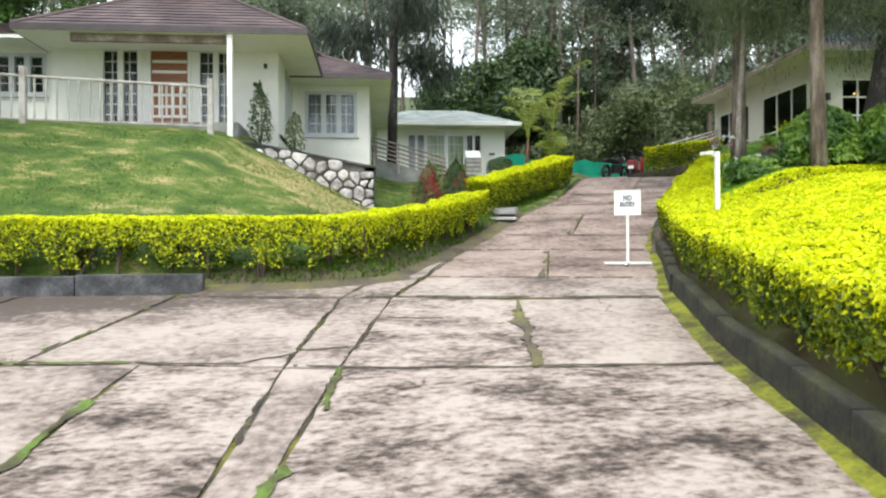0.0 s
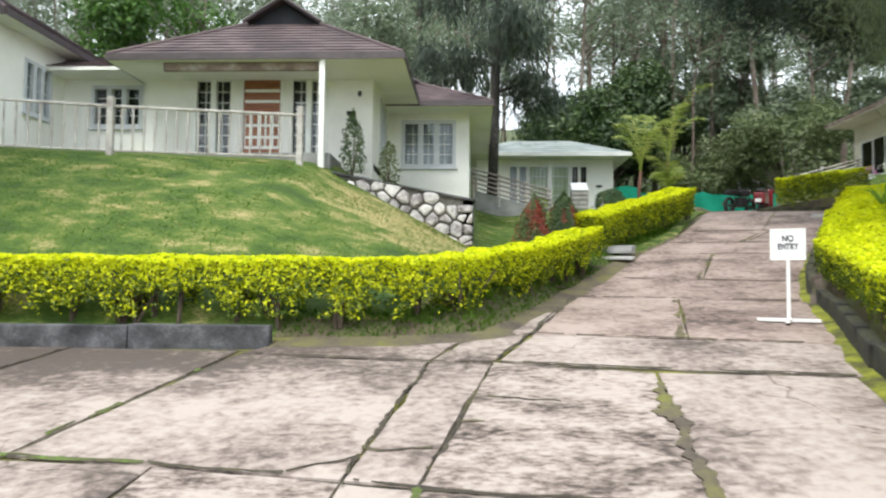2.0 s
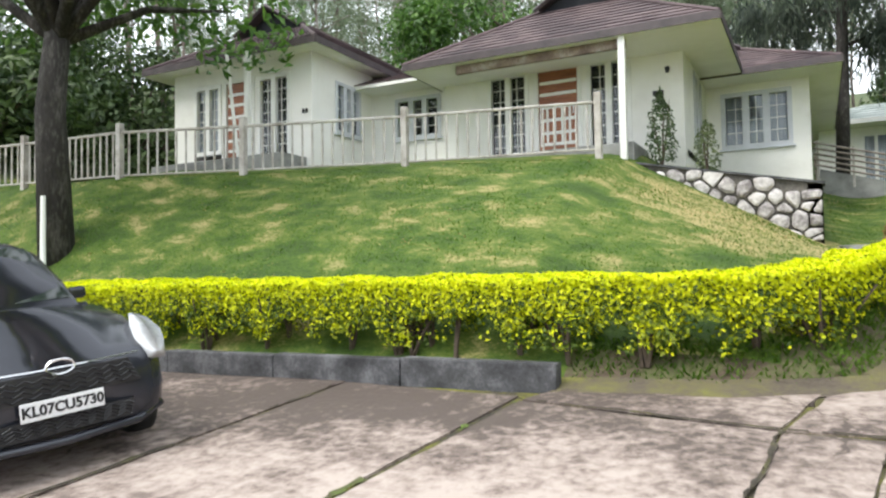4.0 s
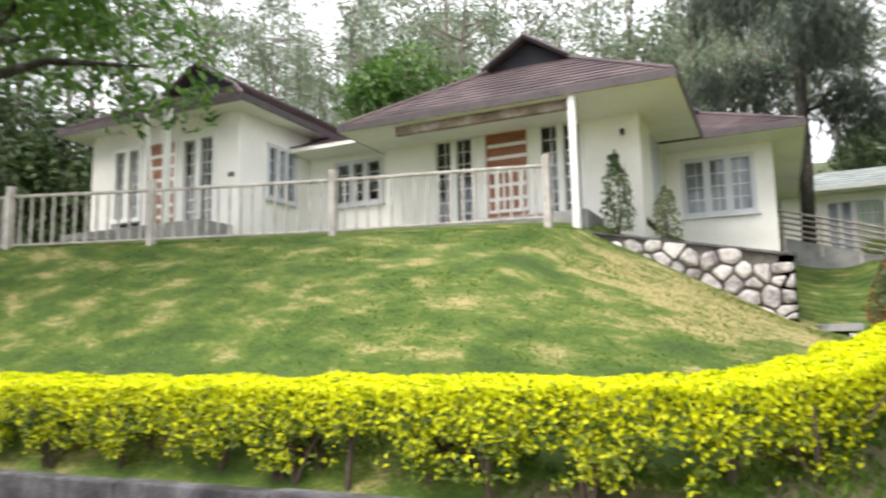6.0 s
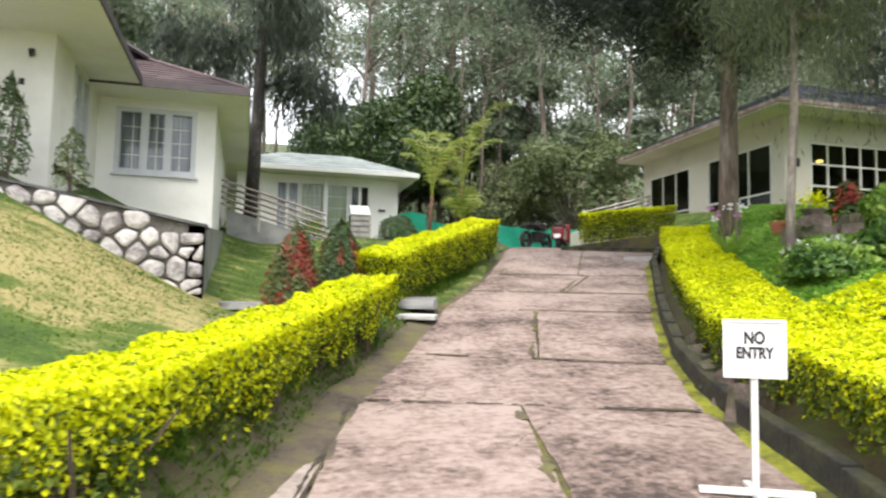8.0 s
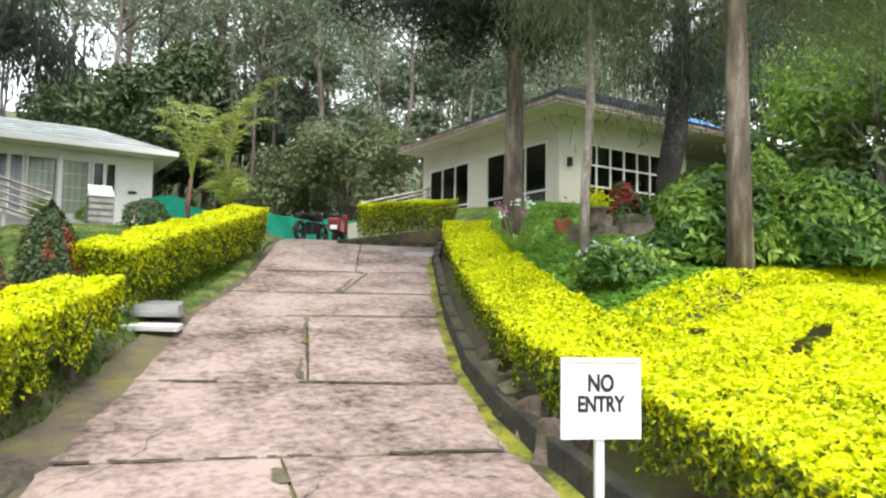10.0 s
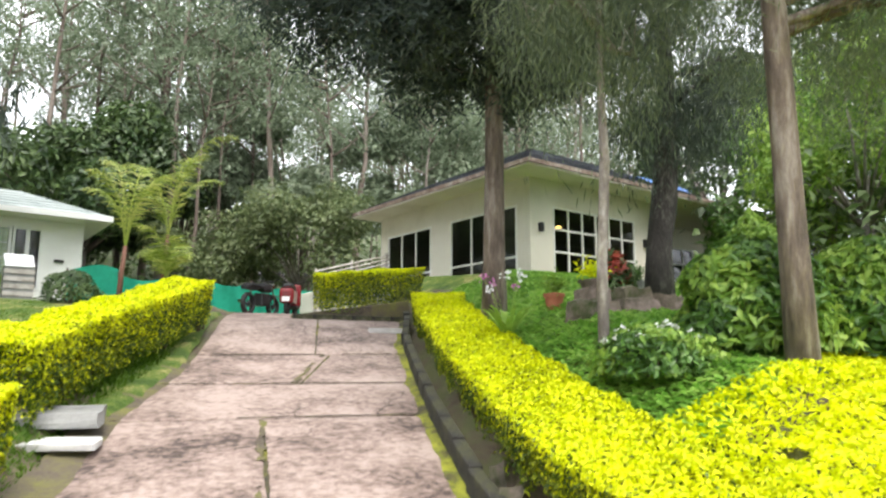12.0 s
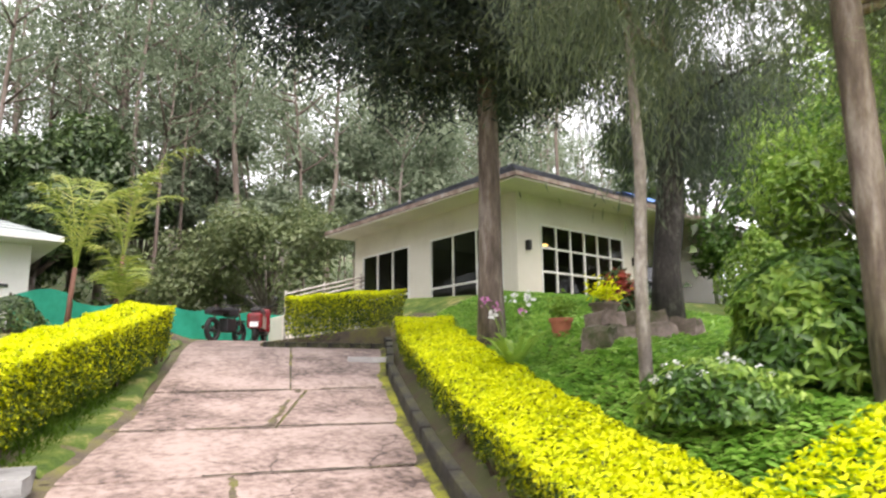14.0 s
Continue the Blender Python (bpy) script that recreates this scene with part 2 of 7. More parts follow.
DARKLEAF = material("dark_leaf", [(0.026, 0.056, 0.017), (0.058, 0.105, 0.03), (0.11, 0.17, 0.05)], 0.6, 6, 0.45, 0.0, island=0.4, translucent=0.25)
MIDLEAF = material("green_leaf", [(0.045, 0.11, 0.02), (0.085, 0.19, 0.03), (0.16, 0.29, 0.06)], 0.8, 6, 0.35, 0.0, island=0.4, translucent=0.4)
BRIGHTLEAF = material("light_green_leaf", [(0.13, 0.25, 0.035), (0.24, 0.39, 0.06), (0.36, 0.50, 0.10)], 1.0, 8, 0.45, 0.0, island=0.4, translucent=0.45)
NEEDLE = material("drooping_needle", [(0.045, 0.065, 0.05), (0.075, 0.10, 0.075), (0.12, 0.15, 0.105)], 0.4, 5, 0.7, 0.0, island=0.4, translucent=0.35)
SOFTNEEDLE = material("soft_green_needle", [(0.12, 0.155, 0.09), (0.17, 0.21, 0.125), (0.24, 0.28, 0.17)], 0.4, 5, 0.7, 0.0, island=0.4, translucent=0.55)
DARKNEEDLE = material("dark_drooping_needle", [(0.025, 0.042, 0.036), (0.055, 0.08, 0.066), (0.105, 0.135, 0.10)], 0.5, 5, 0.7, 0.0, island=0.4, translucent=0.3)
OLIVELEAF = material("olive_leaf", [(0.085, 0.12, 0.045), (0.145, 0.19, 0.075), (0.22, 0.26, 0.12)], 0.8, 6, 0.5, 0.0, island=0.4, translucent=0.4)
EAVE = material("rusty_eave_board", [(0.10, 0.065, 0.05), (0.22, 0.16, 0.13), (0.42, 0.38, 0.34)], 3, 30, 0.7, 0.3, 0.004)
HERB = material("bright_herb_leaf", [(0.13, 0.30, 0.04), (0.25, 0.47, 0.075), (0.40, 0.60, 0.14)], 1.0, 8, 0.45, 0.0, island=0.4, translucent=0.45)
REDLEAF = material("red_new_leaf", [(0.20, 0.03, 0.02), (0.38, 0.07, 0.04)], 3, 8, 0.5, 0.0, island=0.4, translucent=0.3)
PETAL = material("white_petal", [(0.7, 0.7, 0.72), (0.85, 0.85, 0.85)], 3, 8, 0.6, 0.0, translucent=0.3)
PURPLE = material("purple_petal", [(0.35, 0.08, 0.28), (0.6, 0.25, 0.5)], 3, 8, 0.6, 0.0, island=0.4, translucent=0.3)
REDPETAL = material("red_petal", [(0.45, 0.02, 0.03), (0.6, 0.05, 0.06)], 3, 8, 0.6, 0.0, island=0.3, translucent=0.3)
NET = material("green_shade_net", [(0.0, 0.24, 0.15), (0.01, 0.36, 0.24)], 2, 30, 0.7, 0.4, 0.01, translucent=0.3)
SIGNWHITE = material("white_sign_paint", [(0.74, 0.74, 0.76), (0.82, 0.82, 0.84)], 2, 40, 0.45, 0.03, 0.001)
BLACK = material("black_paint", [(0.012, 0.012, 0.014), (0.02, 0.02, 0.022)], 3, 40, 0.5, 0.0)
TERRA = material("terracotta", [(0.30, 0.09, 0.05), (0.42, 0.15, 0.09)], 4, 30, 0.8, 0.2, 0.004)
GREYCON = material("grey_concrete", [(0.13, 0.13, 0.13), (0.24, 0.24, 0.235), (0.33, 0.33, 0.32)], 1.6, 28, 0.85, 0.4, 0.01)
ROCK = material("mossy_rock", [(0.05, 0.06, 0.02), (0.14, 0.11, 0.09), (0.26, 0.2, 0.18)], 3, 20, 0.95, 0.8, 0.02, rand=0.2)
CARPAINT = material("dark_grey_car_paint", [(0.028, 0.03, 0.04), (0.04, 0.043, 0.055)], 1, 200, 0.14, 0.0, metal=0.3, spec=0.7)
RUBBER = material("tyre_rubber", [(0.012, 0.012, 0.012), (0.02, 0.02, 0.02)], 8, 50, 0.85, 0.2, 0.002)
CHROME = material("chrome", [(0.6, 0.6, 0.62), (0.7, 0.7, 0.72)], 3, 40, 0.15, 0.0, metal=1.0)
BLACKPLASTIC = material("black_plastic", [(0.012, 0.012, 0.014), (0.022, 0.022, 0.025)], 6, 60, 0.5, 0.1, 0.001)
REDPAINT = material("red_scooter_paint", [(0.13, 0.01, 0.014), (0.22, 0.018, 0.022)], 2, 60, 0.25, 0.0)
GLASS = glass("window_glass")
TINTED = glass("tinted_glass", (0.16, 0.18, 0.2))
LENS = glass("lamp_lens", (0.95, 0.95, 0.97), 0.08)
BULB = glow("warm_lamp", (1.0, 0.55, 0.15), 6.0)


# ---- building helpers ----
def data(name, verts, faces, mats, index=None, smooth=False):
    me = bpy.data.meshes.new(name)
    me.from_pydata([tuple(v) for v in verts], [], [tuple(f) for f in faces])
    for m in mats if isinstance(mats, (list, tuple)) else [mats]:
        me.materials.append(m)
    if index is not None:
        me.polygons.foreach_set("material_index", np.asarray(index, dtype=np.int32))
    if smooth:
        me.polygons.foreach_set("use_smooth", np.ones(len(me.polygons), dtype=bool))
    me.update()
    return me


def thing(name, at, label, category, group="", kind="", turn=0.0):
    ob = new(name)
    ob.matrix_basis = pose(*at, 0, 0, turn)
    ob.empty_display_size = 0.2
    return tagged(ob, label, category, group, kind)


def part(name, geo, mats, parent, label="", smooth=False, index=None, world=False, kind=""):
    """Links a bmesh, or (verts, faces), as one mesh under a thing or a part. world: the places are given in the world."""
    if isinstance(geo, bmesh.types.BMesh):
        me = bpy.data.meshes.new(name)
        geo.to_mesh(me)
        geo.free()
        for m in mats if isinstance(mats, (list, tuple)) else [mats]:
            me.materials.append(m)
        if smooth:
            me.polygons.foreach_set("use_smooth", np.ones(len(me.polygons), dtype=bool))
    elif isinstance(geo, bpy.types.Mesh):
        me = geo
    else:
        me = data(name, geo[0], geo[1], mats, index, smooth)
    ob = new(name, me)
    ob.parent = parent
    if world and parent.parent is None:
        ob.matrix_parent_inverse = parent.matrix_basis.inverted()
    return tagged(ob, label, "", "", kind)


def boxes(*spans, bevel=0.0):
    """One bmesh of boxes, each (x0, x1, y0, y1, z0, z1)."""
    bm = bmesh.new()
    for x0, x1, y0, y1, z0, z1 in spans:
        v = [bm.verts.new((x, y, z)) for x in (x0, x1) for y in (y0, y1) for z in (z0, z1)]
        for f in ((0, 1, 3, 2), (4, 6, 7, 5), (0, 4, 5, 1), (2, 3, 7, 6), (0, 2, 6, 4), (1, 5, 7, 3)):
            bm.faces.new([v[i] for i in f])
    if bevel:
        bmesh.ops.bevel(bm, geom=list(bm.edges), offset=bevel, segments=2, affect="EDGES", profile=0.6)
    return bm


def lattice(axis, at, d0, d1, a0, a1, z0, z1, holes=()):
    """One connected sheet of thickness d0 to d1 along a wall, with rectangular holes (a0, a1, z0, z1) through it."""
    aa = sorted({a0, a1, *[min(a1, max(a0, h[i])) for h in holes for i in (0, 1)]})
    zz = sorted({z0, z1, *[min(z1, max(z0, h[i])) for h in holes for i in (2, 3)]})

    def solid(i, k):
        if not (0 <= i < len(aa) - 1 and 0 <= k < len(zz) - 1):
            return False
        a, z = (aa[i] + aa[i + 1]) / 2, (zz[k] + zz[k + 1]) / 2
        return not any(h[0] < a < h[1] and h[2] < z < h[3] for h in holes)

    bm, made = bmesh.new(), {}

    def vert(i, k, d):
        if (i, k, d) not in made:
            p = {"x": (aa[i], at + d, zz[k]), "y+": (at - d, aa[i], zz[k]), "y-": (at + d, aa[i], zz[k])}[axis]
            made[i, k, d] = bm.verts.new(p)
        return made[i, k, d]

    for i in range(len(aa) - 1):
        for k in range(len(zz) - 1):
            if not solid(i, k):
                continue
            bm.faces.new([vert(i, k, d0), vert(i + 1, k, d0), vert(i + 1, k + 1, d0), vert(i, k + 1, d0)])
            bm.faces.new([vert(i, k + 1, d1), vert(i + 1, k + 1, d1), vert(i + 1, k, d1), vert(i, k, d1)])
            for di, dk, p, q in ((0, -1, (i, k), (i + 1, k)), (0, 1, (i + 1, k + 1), (i, k + 1)), (-1, 0, (i, k + 1), (i, k)), (1, 0, (i + 1, k), (i + 1, k + 1))):
                if not solid(i + di, k + dk):
                    bm.faces.new([vert(*q, d0), vert(*p, d0), vert(*p, d1), vert(*q, d1)])
    bmesh.ops.recalc_face_normals(bm, faces=bm.faces)
    return bm


def tube(points, radii, seg=8, cap=True):
    """A tapered pipe along points."""
    verts, faces = [], []
    pts = [Vector(p) for p in points]
    ref = Vector((1, 0, 0.01))
    for i, p in enumerate(pts):
        d = (pts[min(i + 1, len(pts) - 1)] - pts[max(i - 1, 0)]).normalized()
        if abs(d.dot(ref)) > 0.95:
            ref = Vector((0, 1, 0.02))
        u = d.cross(ref).normalized()
        w = d.cross(u)
        for k in range(seg):
            a = 2 * math.pi * k / seg
            verts.append(p + radii[i] * (math.cos(a) * u + math.sin(a) * w))
        if i:
            o = (i - 1) * seg
            faces += [(o + k, o + (k + 1) % seg, o + seg + (k + 1) % seg, o + seg + k) for k in range(seg)]
    if cap:
        faces += [tuple(range(seg - 1, -1, -1)), tuple(range(len(verts) - seg, len(verts)))]
    return verts, faces


def merge(pieces):
    verts, faces = [], []
    for v, f in pieces:
        o = len(verts)
        verts += list(v)
        faces += [tuple(i + o for i in q) for q in f]
    return verts, faces


def lathe(profile, seg=16):
    verts = [(r * math.cos(2 * math.pi * k / seg), r * math.sin(2 * math.pi * k / seg), z) for r, z in profile for k in range(seg)]
    faces = [(i * seg + k, i * seg + (k + 1) % seg, (i + 1) * seg + (k + 1) % seg, (i + 1) * seg + k) for i in range(len(profile) - 1) for k in range(seg)]
    return verts, faces + [tuple(range(seg - 1, -1, -1))]


def leaves(centres, normals, length, width, rng, droop=0.0, fold=0.25):
    """Folded leaf blades, one island each, at the centres; normals give the way that they face, roughly."""
    n = len(centres)
    c = np.asarray(centres, float)
    nr = np.asarray(normals, float) + rng.normal(0, 0.55, (n, 3))
    nr /= np.linalg.norm(nr, axis=1)[:, None] + 1e-9
    d = rng.normal(0, 1, (n, 3))
    d[:, 2] -= droop
    d -= (d * nr).sum(1)[:, None] * nr
    d /= np.linalg.norm(d, axis=1)[:, None] + 1e-9
    side = np.cross(nr, d)
    ln = length * rng.uniform(0.65, 1.3, n)[:, None]
    wd = width * rng.uniform(0.7, 1.3, n)[:, None]
    v = np.empty((n, 4, 3))
    v[:, 0] = c - d * ln * 0.5
    v[:, 1] = c + side * wd * 0.5 + nr * wd * fold - d * ln * 0.05
    v[:, 2] = c + d * ln * 0.5 - nr * ln * 0.12
    v[:, 3] = c - side * wd * 0.5 + nr * wd * fold - d * ln * 0.05
    i = np.arange(n)[:, None] * 4
    f = np.concatenate([i + [0, 1, 2], i + [0, 2, 3]], 1).reshape(-1, 3)
    return v.reshape(-1, 3), f


def mesh_np(name, v, f, mats, index=None):
    """A mesh from arrays of corners and triangles."""
    me = bpy.data.meshes.new(name)
    me.vertices.add(len(v))
    me.vertices.foreach_set("co", np.asarray(v, np.float32).ravel())
    me.loops.add(f.size)
    me.loops.foreach_set("vertex_index", f.astype(np.int32).ravel())
    me.polygons.add(len(f))
    me.polygons.foreach_set("loop_start", np.arange(0, f.size, f.shape[1], dtype=np.int32))
    for m in mats if isinstance(mats, (list, tuple)) else [mats]:
        me.materials.append(m)
    if index is not None:
        me.polygons.foreach_set("material_index", np.asarray(index, np.int32))
    me.update(calc_edges=True)
    return me


# ---- the lie of the land ----
RISE_S = [-8, 0, 5.67, 8.7, 10.2, 11.3, 14.1, 16.1, 18.5, 21.5, 23.0, 26.0, 29.0, 60.0]
RISE_Z = [-1.0, -0.15, 0.45, 0.77, 0.95, 1.06, 1.32, 1.64, 2.12, 2.68, 3.0, 3.72, 4.06, 4.4]
LEFT_EDGE = [(-30, 9.4), (-1.75, 9.4), (-0.3, 9.5), (0.73, 9.83), (1.43, 11.7), (1.9, 13.3), (2.95, 15.5), (4.05, 17.9), (5.6, 20.5), (6.7, 22.9), (7.9, 25.4), (10, 29)]
RIGHT_EDGE = [(2.55, -4), (2.6, 0), (2.7, 3.0), (2.9, 4.1), (3.15, 5.5), (3.85, 8.2), (4.7, 10.5), (5.5, 12.9), (6.05, 14.2), (7.2, 16.4), (8.4, 18.5), (9.8, 20.9), (11.0, 22.6), (12.0, 24.2)]
CREST = [(-40, 12.0), (-15, 13.0), (-11.8, 13.0), (-9.6, 14.0), (-6.5, 15.0), (-3.1, 16.2), (-2.6, 17.0), (6, 17.0)]


def rise(x, y):
    s = np.asarray(y) + 0.3 * np.maximum(x, 0) + 0.08 * np.minimum(x, 0)
    w = [0.25, 0.5, 0.25]
    return sum(k * np.interp(s + o, RISE_S, RISE_Z) for k, o in zip(w, (-0.7, 0, 0.7)))


def beside(line, x, y):
    """Distance to a line of points, and on which side: above nought to the left of its way."""
    x, y = np.asarray(x, float), np.asarray(y, float)
    best, sign = np.full(x.shape, 1e9), np.ones(x.shape)
    for (ax, ay), (bx, by) in zip(line, line[1:]):
        ux, uy = bx - ax, by - ay
        k = np.clip(((x - ax) * ux + (y - ay) * uy) / (ux * ux + uy * uy), 0, 1)
        d = np.hypot(x - ax - k * ux, y - ay - k * uy)
        s = np.sign(ux * (y - ay) - uy * (x - ax))
        near = d < best - 1e-9
        best, sign = np.where(near, d, best), np.where(near, s, sign)
    return best * np.where(sign == 0, 1, sign)


def ease(v, a, b):
    k = np.clip((v - a) / (b - a), 0, 1)
    return k * k * (3 - 2 * k)


def land(x, y):
    x, y = np.asarray(x, float), np.asarray(y, float)
    z = rise(x, y)
    dl, dr = beside(LEFT_EDGE, x, y), -beside(RIGHT_EDGE, x, y)
    # lawn bank before the houses
    cy = np.interp(x, [c[0] for c in CREST], [c[1] for c in CREST])
    top = np.interp(x, [-40, -15, -2.75, 0.45, 2.0, 4.0], [4.0, 3.88, 3.93, 2.2, 1.75, 1.9])
    foot = rise(np.maximum(x, -0.5), y) + 0.14
    u = np.clip((y - 9.9) / np.maximum(cy - 9.9, 0.5), 0, 1)
    bank = foot + (top - foot) * (0.75 * u + 0.25 * np.sin(u * math.pi / 2) ** 0.8)
    bank = np.where(y > cy, np.where(x < -2.0, top + 0.3 * ease(y, cy, cy + 1.5), top + np.maximum(0, rise(x, y) - rise(x, cy)) * 1.0), bank)
    left = np.where(x < 2.2, bank, z + 0.2)
    blend = ease(x, 0.6, 2.6)
    left = left * (1 - blend) + (z + 0.18) * blend
    # garden on the other side
    right = z + 0.12 + 0.58 * ease(dr, 0.2, 1.3) + 0.5 * ease(dr, 1.0, 2.6) - 0.62 * ease(dr, 0.4, 1.3) * (1 - ease(y, 11.7, 12.4))
    road = z - 0.06
    out = np.where(dl > 0.05, road + (left - road) * ease(dl, 0.05, 0.55), road)
    out = np.where(dr > 0.1, road + (right - road) * ease(dr, 0.1, 0.3), out)
    # hillside behind
    far = np.maximum(0, y - 40) * 0.27 + np.maximum(0, -x - 16) * 0.22 * ease(y, 6, 14)
    return out + np.minimum(far, 30)


# ---- ground, drive, kerbs ----
def lines(lo, hi, step, reach):
    core = list(np.arange(lo, hi + 1e-6, step))
    out, d = [], step
    while d < reach:
        d *= 1.35
        out.append(d)
    return np.array([lo - o for o in reversed(out)] + core + [hi + o for o in out])


gx, gy = lines(-16, 24, 0.25, 500), lines(-4, 36, 0.25, 500)
GX, GY = np.meshgrid(gx, gy, indexing="ij")
GZ = land(GX, GY)
GZ = GZ + np.array([[0.02 * noise.noise((x * 0.9, y * 0.9, 0)) for y in gy] for x in gx]) * (np.abs(GX) < 40)
gv = np.stack([GX, GY, GZ], -1).reshape(-1, 3)
ny = len(gy)
gi = (np.arange(len(gx) - 1)[:, None] * ny + np.arange(ny - 1)).ravel()
gf = np.stack([gi, gi + ny, gi + ny + 1, gi + 1], 1)
fc = gv[gf].mean(1)
fdl, fdr = beside(LEFT_EDGE, fc[:, 0], fc[:, 1]), -beside(RIGHT_EDGE, fc[:, 0], fc[:, 1])
gidx = np.zeros(len(gf), int)
gidx[(fdl < np.where(fc[:, 0] < -1.7, 0.1, 0.5)) & (fdr < 1.2)] = 1
gidx[(fc[:, 1] > 33) | (fc[:, 0] < -17) | (fc[:, 0] > 22) | (fc[:, 1] < -4)] = 2
gidx[(fdr > 0) & (fdr < 1.2)] = 1
gidx[(fdr > 0) & (fdr < 9) & (fc[:, 1] < 12.9)] = 1
ground = new("ground", mesh_np("ground", gv, gf, [GRASS, EARTH, WILD], gidx))
ground.data.polygons.foreach_set("use_smooth", np.ones(len(gf), dtype=bool))
tagged(ground, "grassy hillside ground with bare earth by the drive", "ground", "", "structure")

def along(line, step, off=0.0, a=None, b=None):
    """Points along a line, moved to the left of its way by off."""
    pts, out, carry = [Vector((*p, 0)) for p in line], [], 0.0
    for p, q in zip(pts, pts[1:]):
        d = (q - p)
        n = Vector((-d.y, d.x, 0)).normalized()
        t = carry
        while t < d.length:
            out.append((p + d * (t / d.length) + n * off, math.degrees(math.atan2(d.y, d.x))))
            t += step
        carry = t - d.length
    return out


drive = thing("drive", (2, 8, 0.8), "weathered concrete slab driveway with mossy joints", "driveway", kind="structure")
# mossy bed under and beside the slabs
bx, by = np.arange(-16, 13.01, 0.25), np.arange(-6, 31.01, 0.25)
BX, BY = np.meshgrid(bx, by, indexing="ij")
bdl, bdr = beside(LEFT_EDGE, BX, BY), -beside(RIGHT_EDGE, BX, BY)
BZ = rise(BX, BY) - 0.022
ok = (bdl < -0.13) & (bdr < -0.08)
bv = np.stack([BX, BY, BZ], -1).reshape(-1, 3)
nb = len(by)
bi = (np.arange(len(bx) - 1)[:, None] * nb + np.arange(nb - 1)).ravel()
bf = np.stack([bi, bi + nb, bi + nb + 1, bi + 1], 1)
bf = bf[ok.ravel()[bf].all(1)]
def verge(line, inner, outer, seed, lift):
    """A ragged strip of moss and soil along an edge of the drive."""
    vs = []
    for p, a in along(line, 0.12):
        n = Vector((-math.sin(radians(a)), math.cos(radians(a)), 0))
        for k, o in enumerate((inner, inner * 0.4 + outer * 0.6, outer)):
            o += 0.09 * noise.noise((p.x * 1.3, p.y * 1.3, seed + k)) + 0.05 * noise.noise((p.x * 5, p.y * 5, seed + k))
            q = p + n * o
            vs.append((q.x, q.y, float(rise(q.x, q.y)) + (-0.012, lift * 0.5, lift)[k]))
    m = len(vs) // 3
    return vs, [(3 * i + k, 3 * i + 3 + k, 3 * i + 4 + k, 3 * i + 1 + k) for i in range(m - 1) for k in (0, 1)]


part("verge", verge(LEFT_EDGE[1:9], -0.2, 0.2, 3, 0.035), EARTHMOSS, drive, "mossy soil verge", world=True, smooth=True)
part("verge", verge(RIGHT_EDGE, 0.13, -0.1, 8, 0.03), KERBMOSS, drive, "yellow-green moss along the kerb", world=True, smooth=True)
green_strip = []
for p, a in along(LEFT_EDGE[7:-1], 0.15):
    n = Vector((-math.sin(radians(a)), math.cos(radians(a)), 0))
    for o in (-0.08, -0.01, 0.25, 0.6, 0.95):
        o += 0.05 * noise.noise((p.x * 2.3, p.y * 2.3, 5))
        q = p + n * o
        green_strip.append((q.x, q.y, max(float(rise(q.x, q.y)) + (0.05 if o > -0.03 else -0.02), float(land(q.x, q.y)) + 0.012)))
part("grass_strip", (green_strip, [(5 * i + k, 5 * i + 5 + k, 5 * i + 6 + k, 5 * i + 1 + k) for i in range(len(green_strip) // 5 - 1) for k in range(4)]), GRASS, drive, "mown grass strip under the hedge", world=True, smooth=True)
part("drive_bed", mesh_np("drive_bed", bv, bf, MOSS), MOSS, drive, "moss and soil bed in the joints", world=True)

# slab rows across the forecourt, each a line of points, then rows up the drive from its left edge to its right edge
FORE = [[(-15, 0.2), (2.5, -3.6)], [(-15, 1.6), (2.55, -0.6)], [(-15, 3.4), (2.6, 2.3)],
        [(-15, 6.3), (-4, 6.03), (-2.3, 5.95), (-1.36, 5.83), (-0.6, 5.7), (0.72, 5.4), (2.98, 5.06)], [(-15, 9.3), (-2.0, 9.3), (-1.92, 9.0), (0.06, 8.62), (0.66, 8.55), (2.06, 8.06), (3.6, 7.76)]]
ROWS = [((0.66, 8.55), (3.6, 7.75)), ((1.12, 9.97), (4.05, 9.02)), ((2.05, 13.45), (5.2, 12.35)), ((2.95, 15.25), (5.9, 14.05)), ((4.05, 17.75), (7.3, 16.75)),
        ((5.0, 19.25), (8.35, 18.2)), ((5.95, 20.95), (9.5, 20.0)), ((7.6, 24.3), (11.6, 23.8)), ((9.3, 28.0), (12.5, 27.5))]


def lerp(a, b, k):
    return (a[0] + (b[0] - a[0]) * k, a[1] + (b[1] - a[1]) * k)


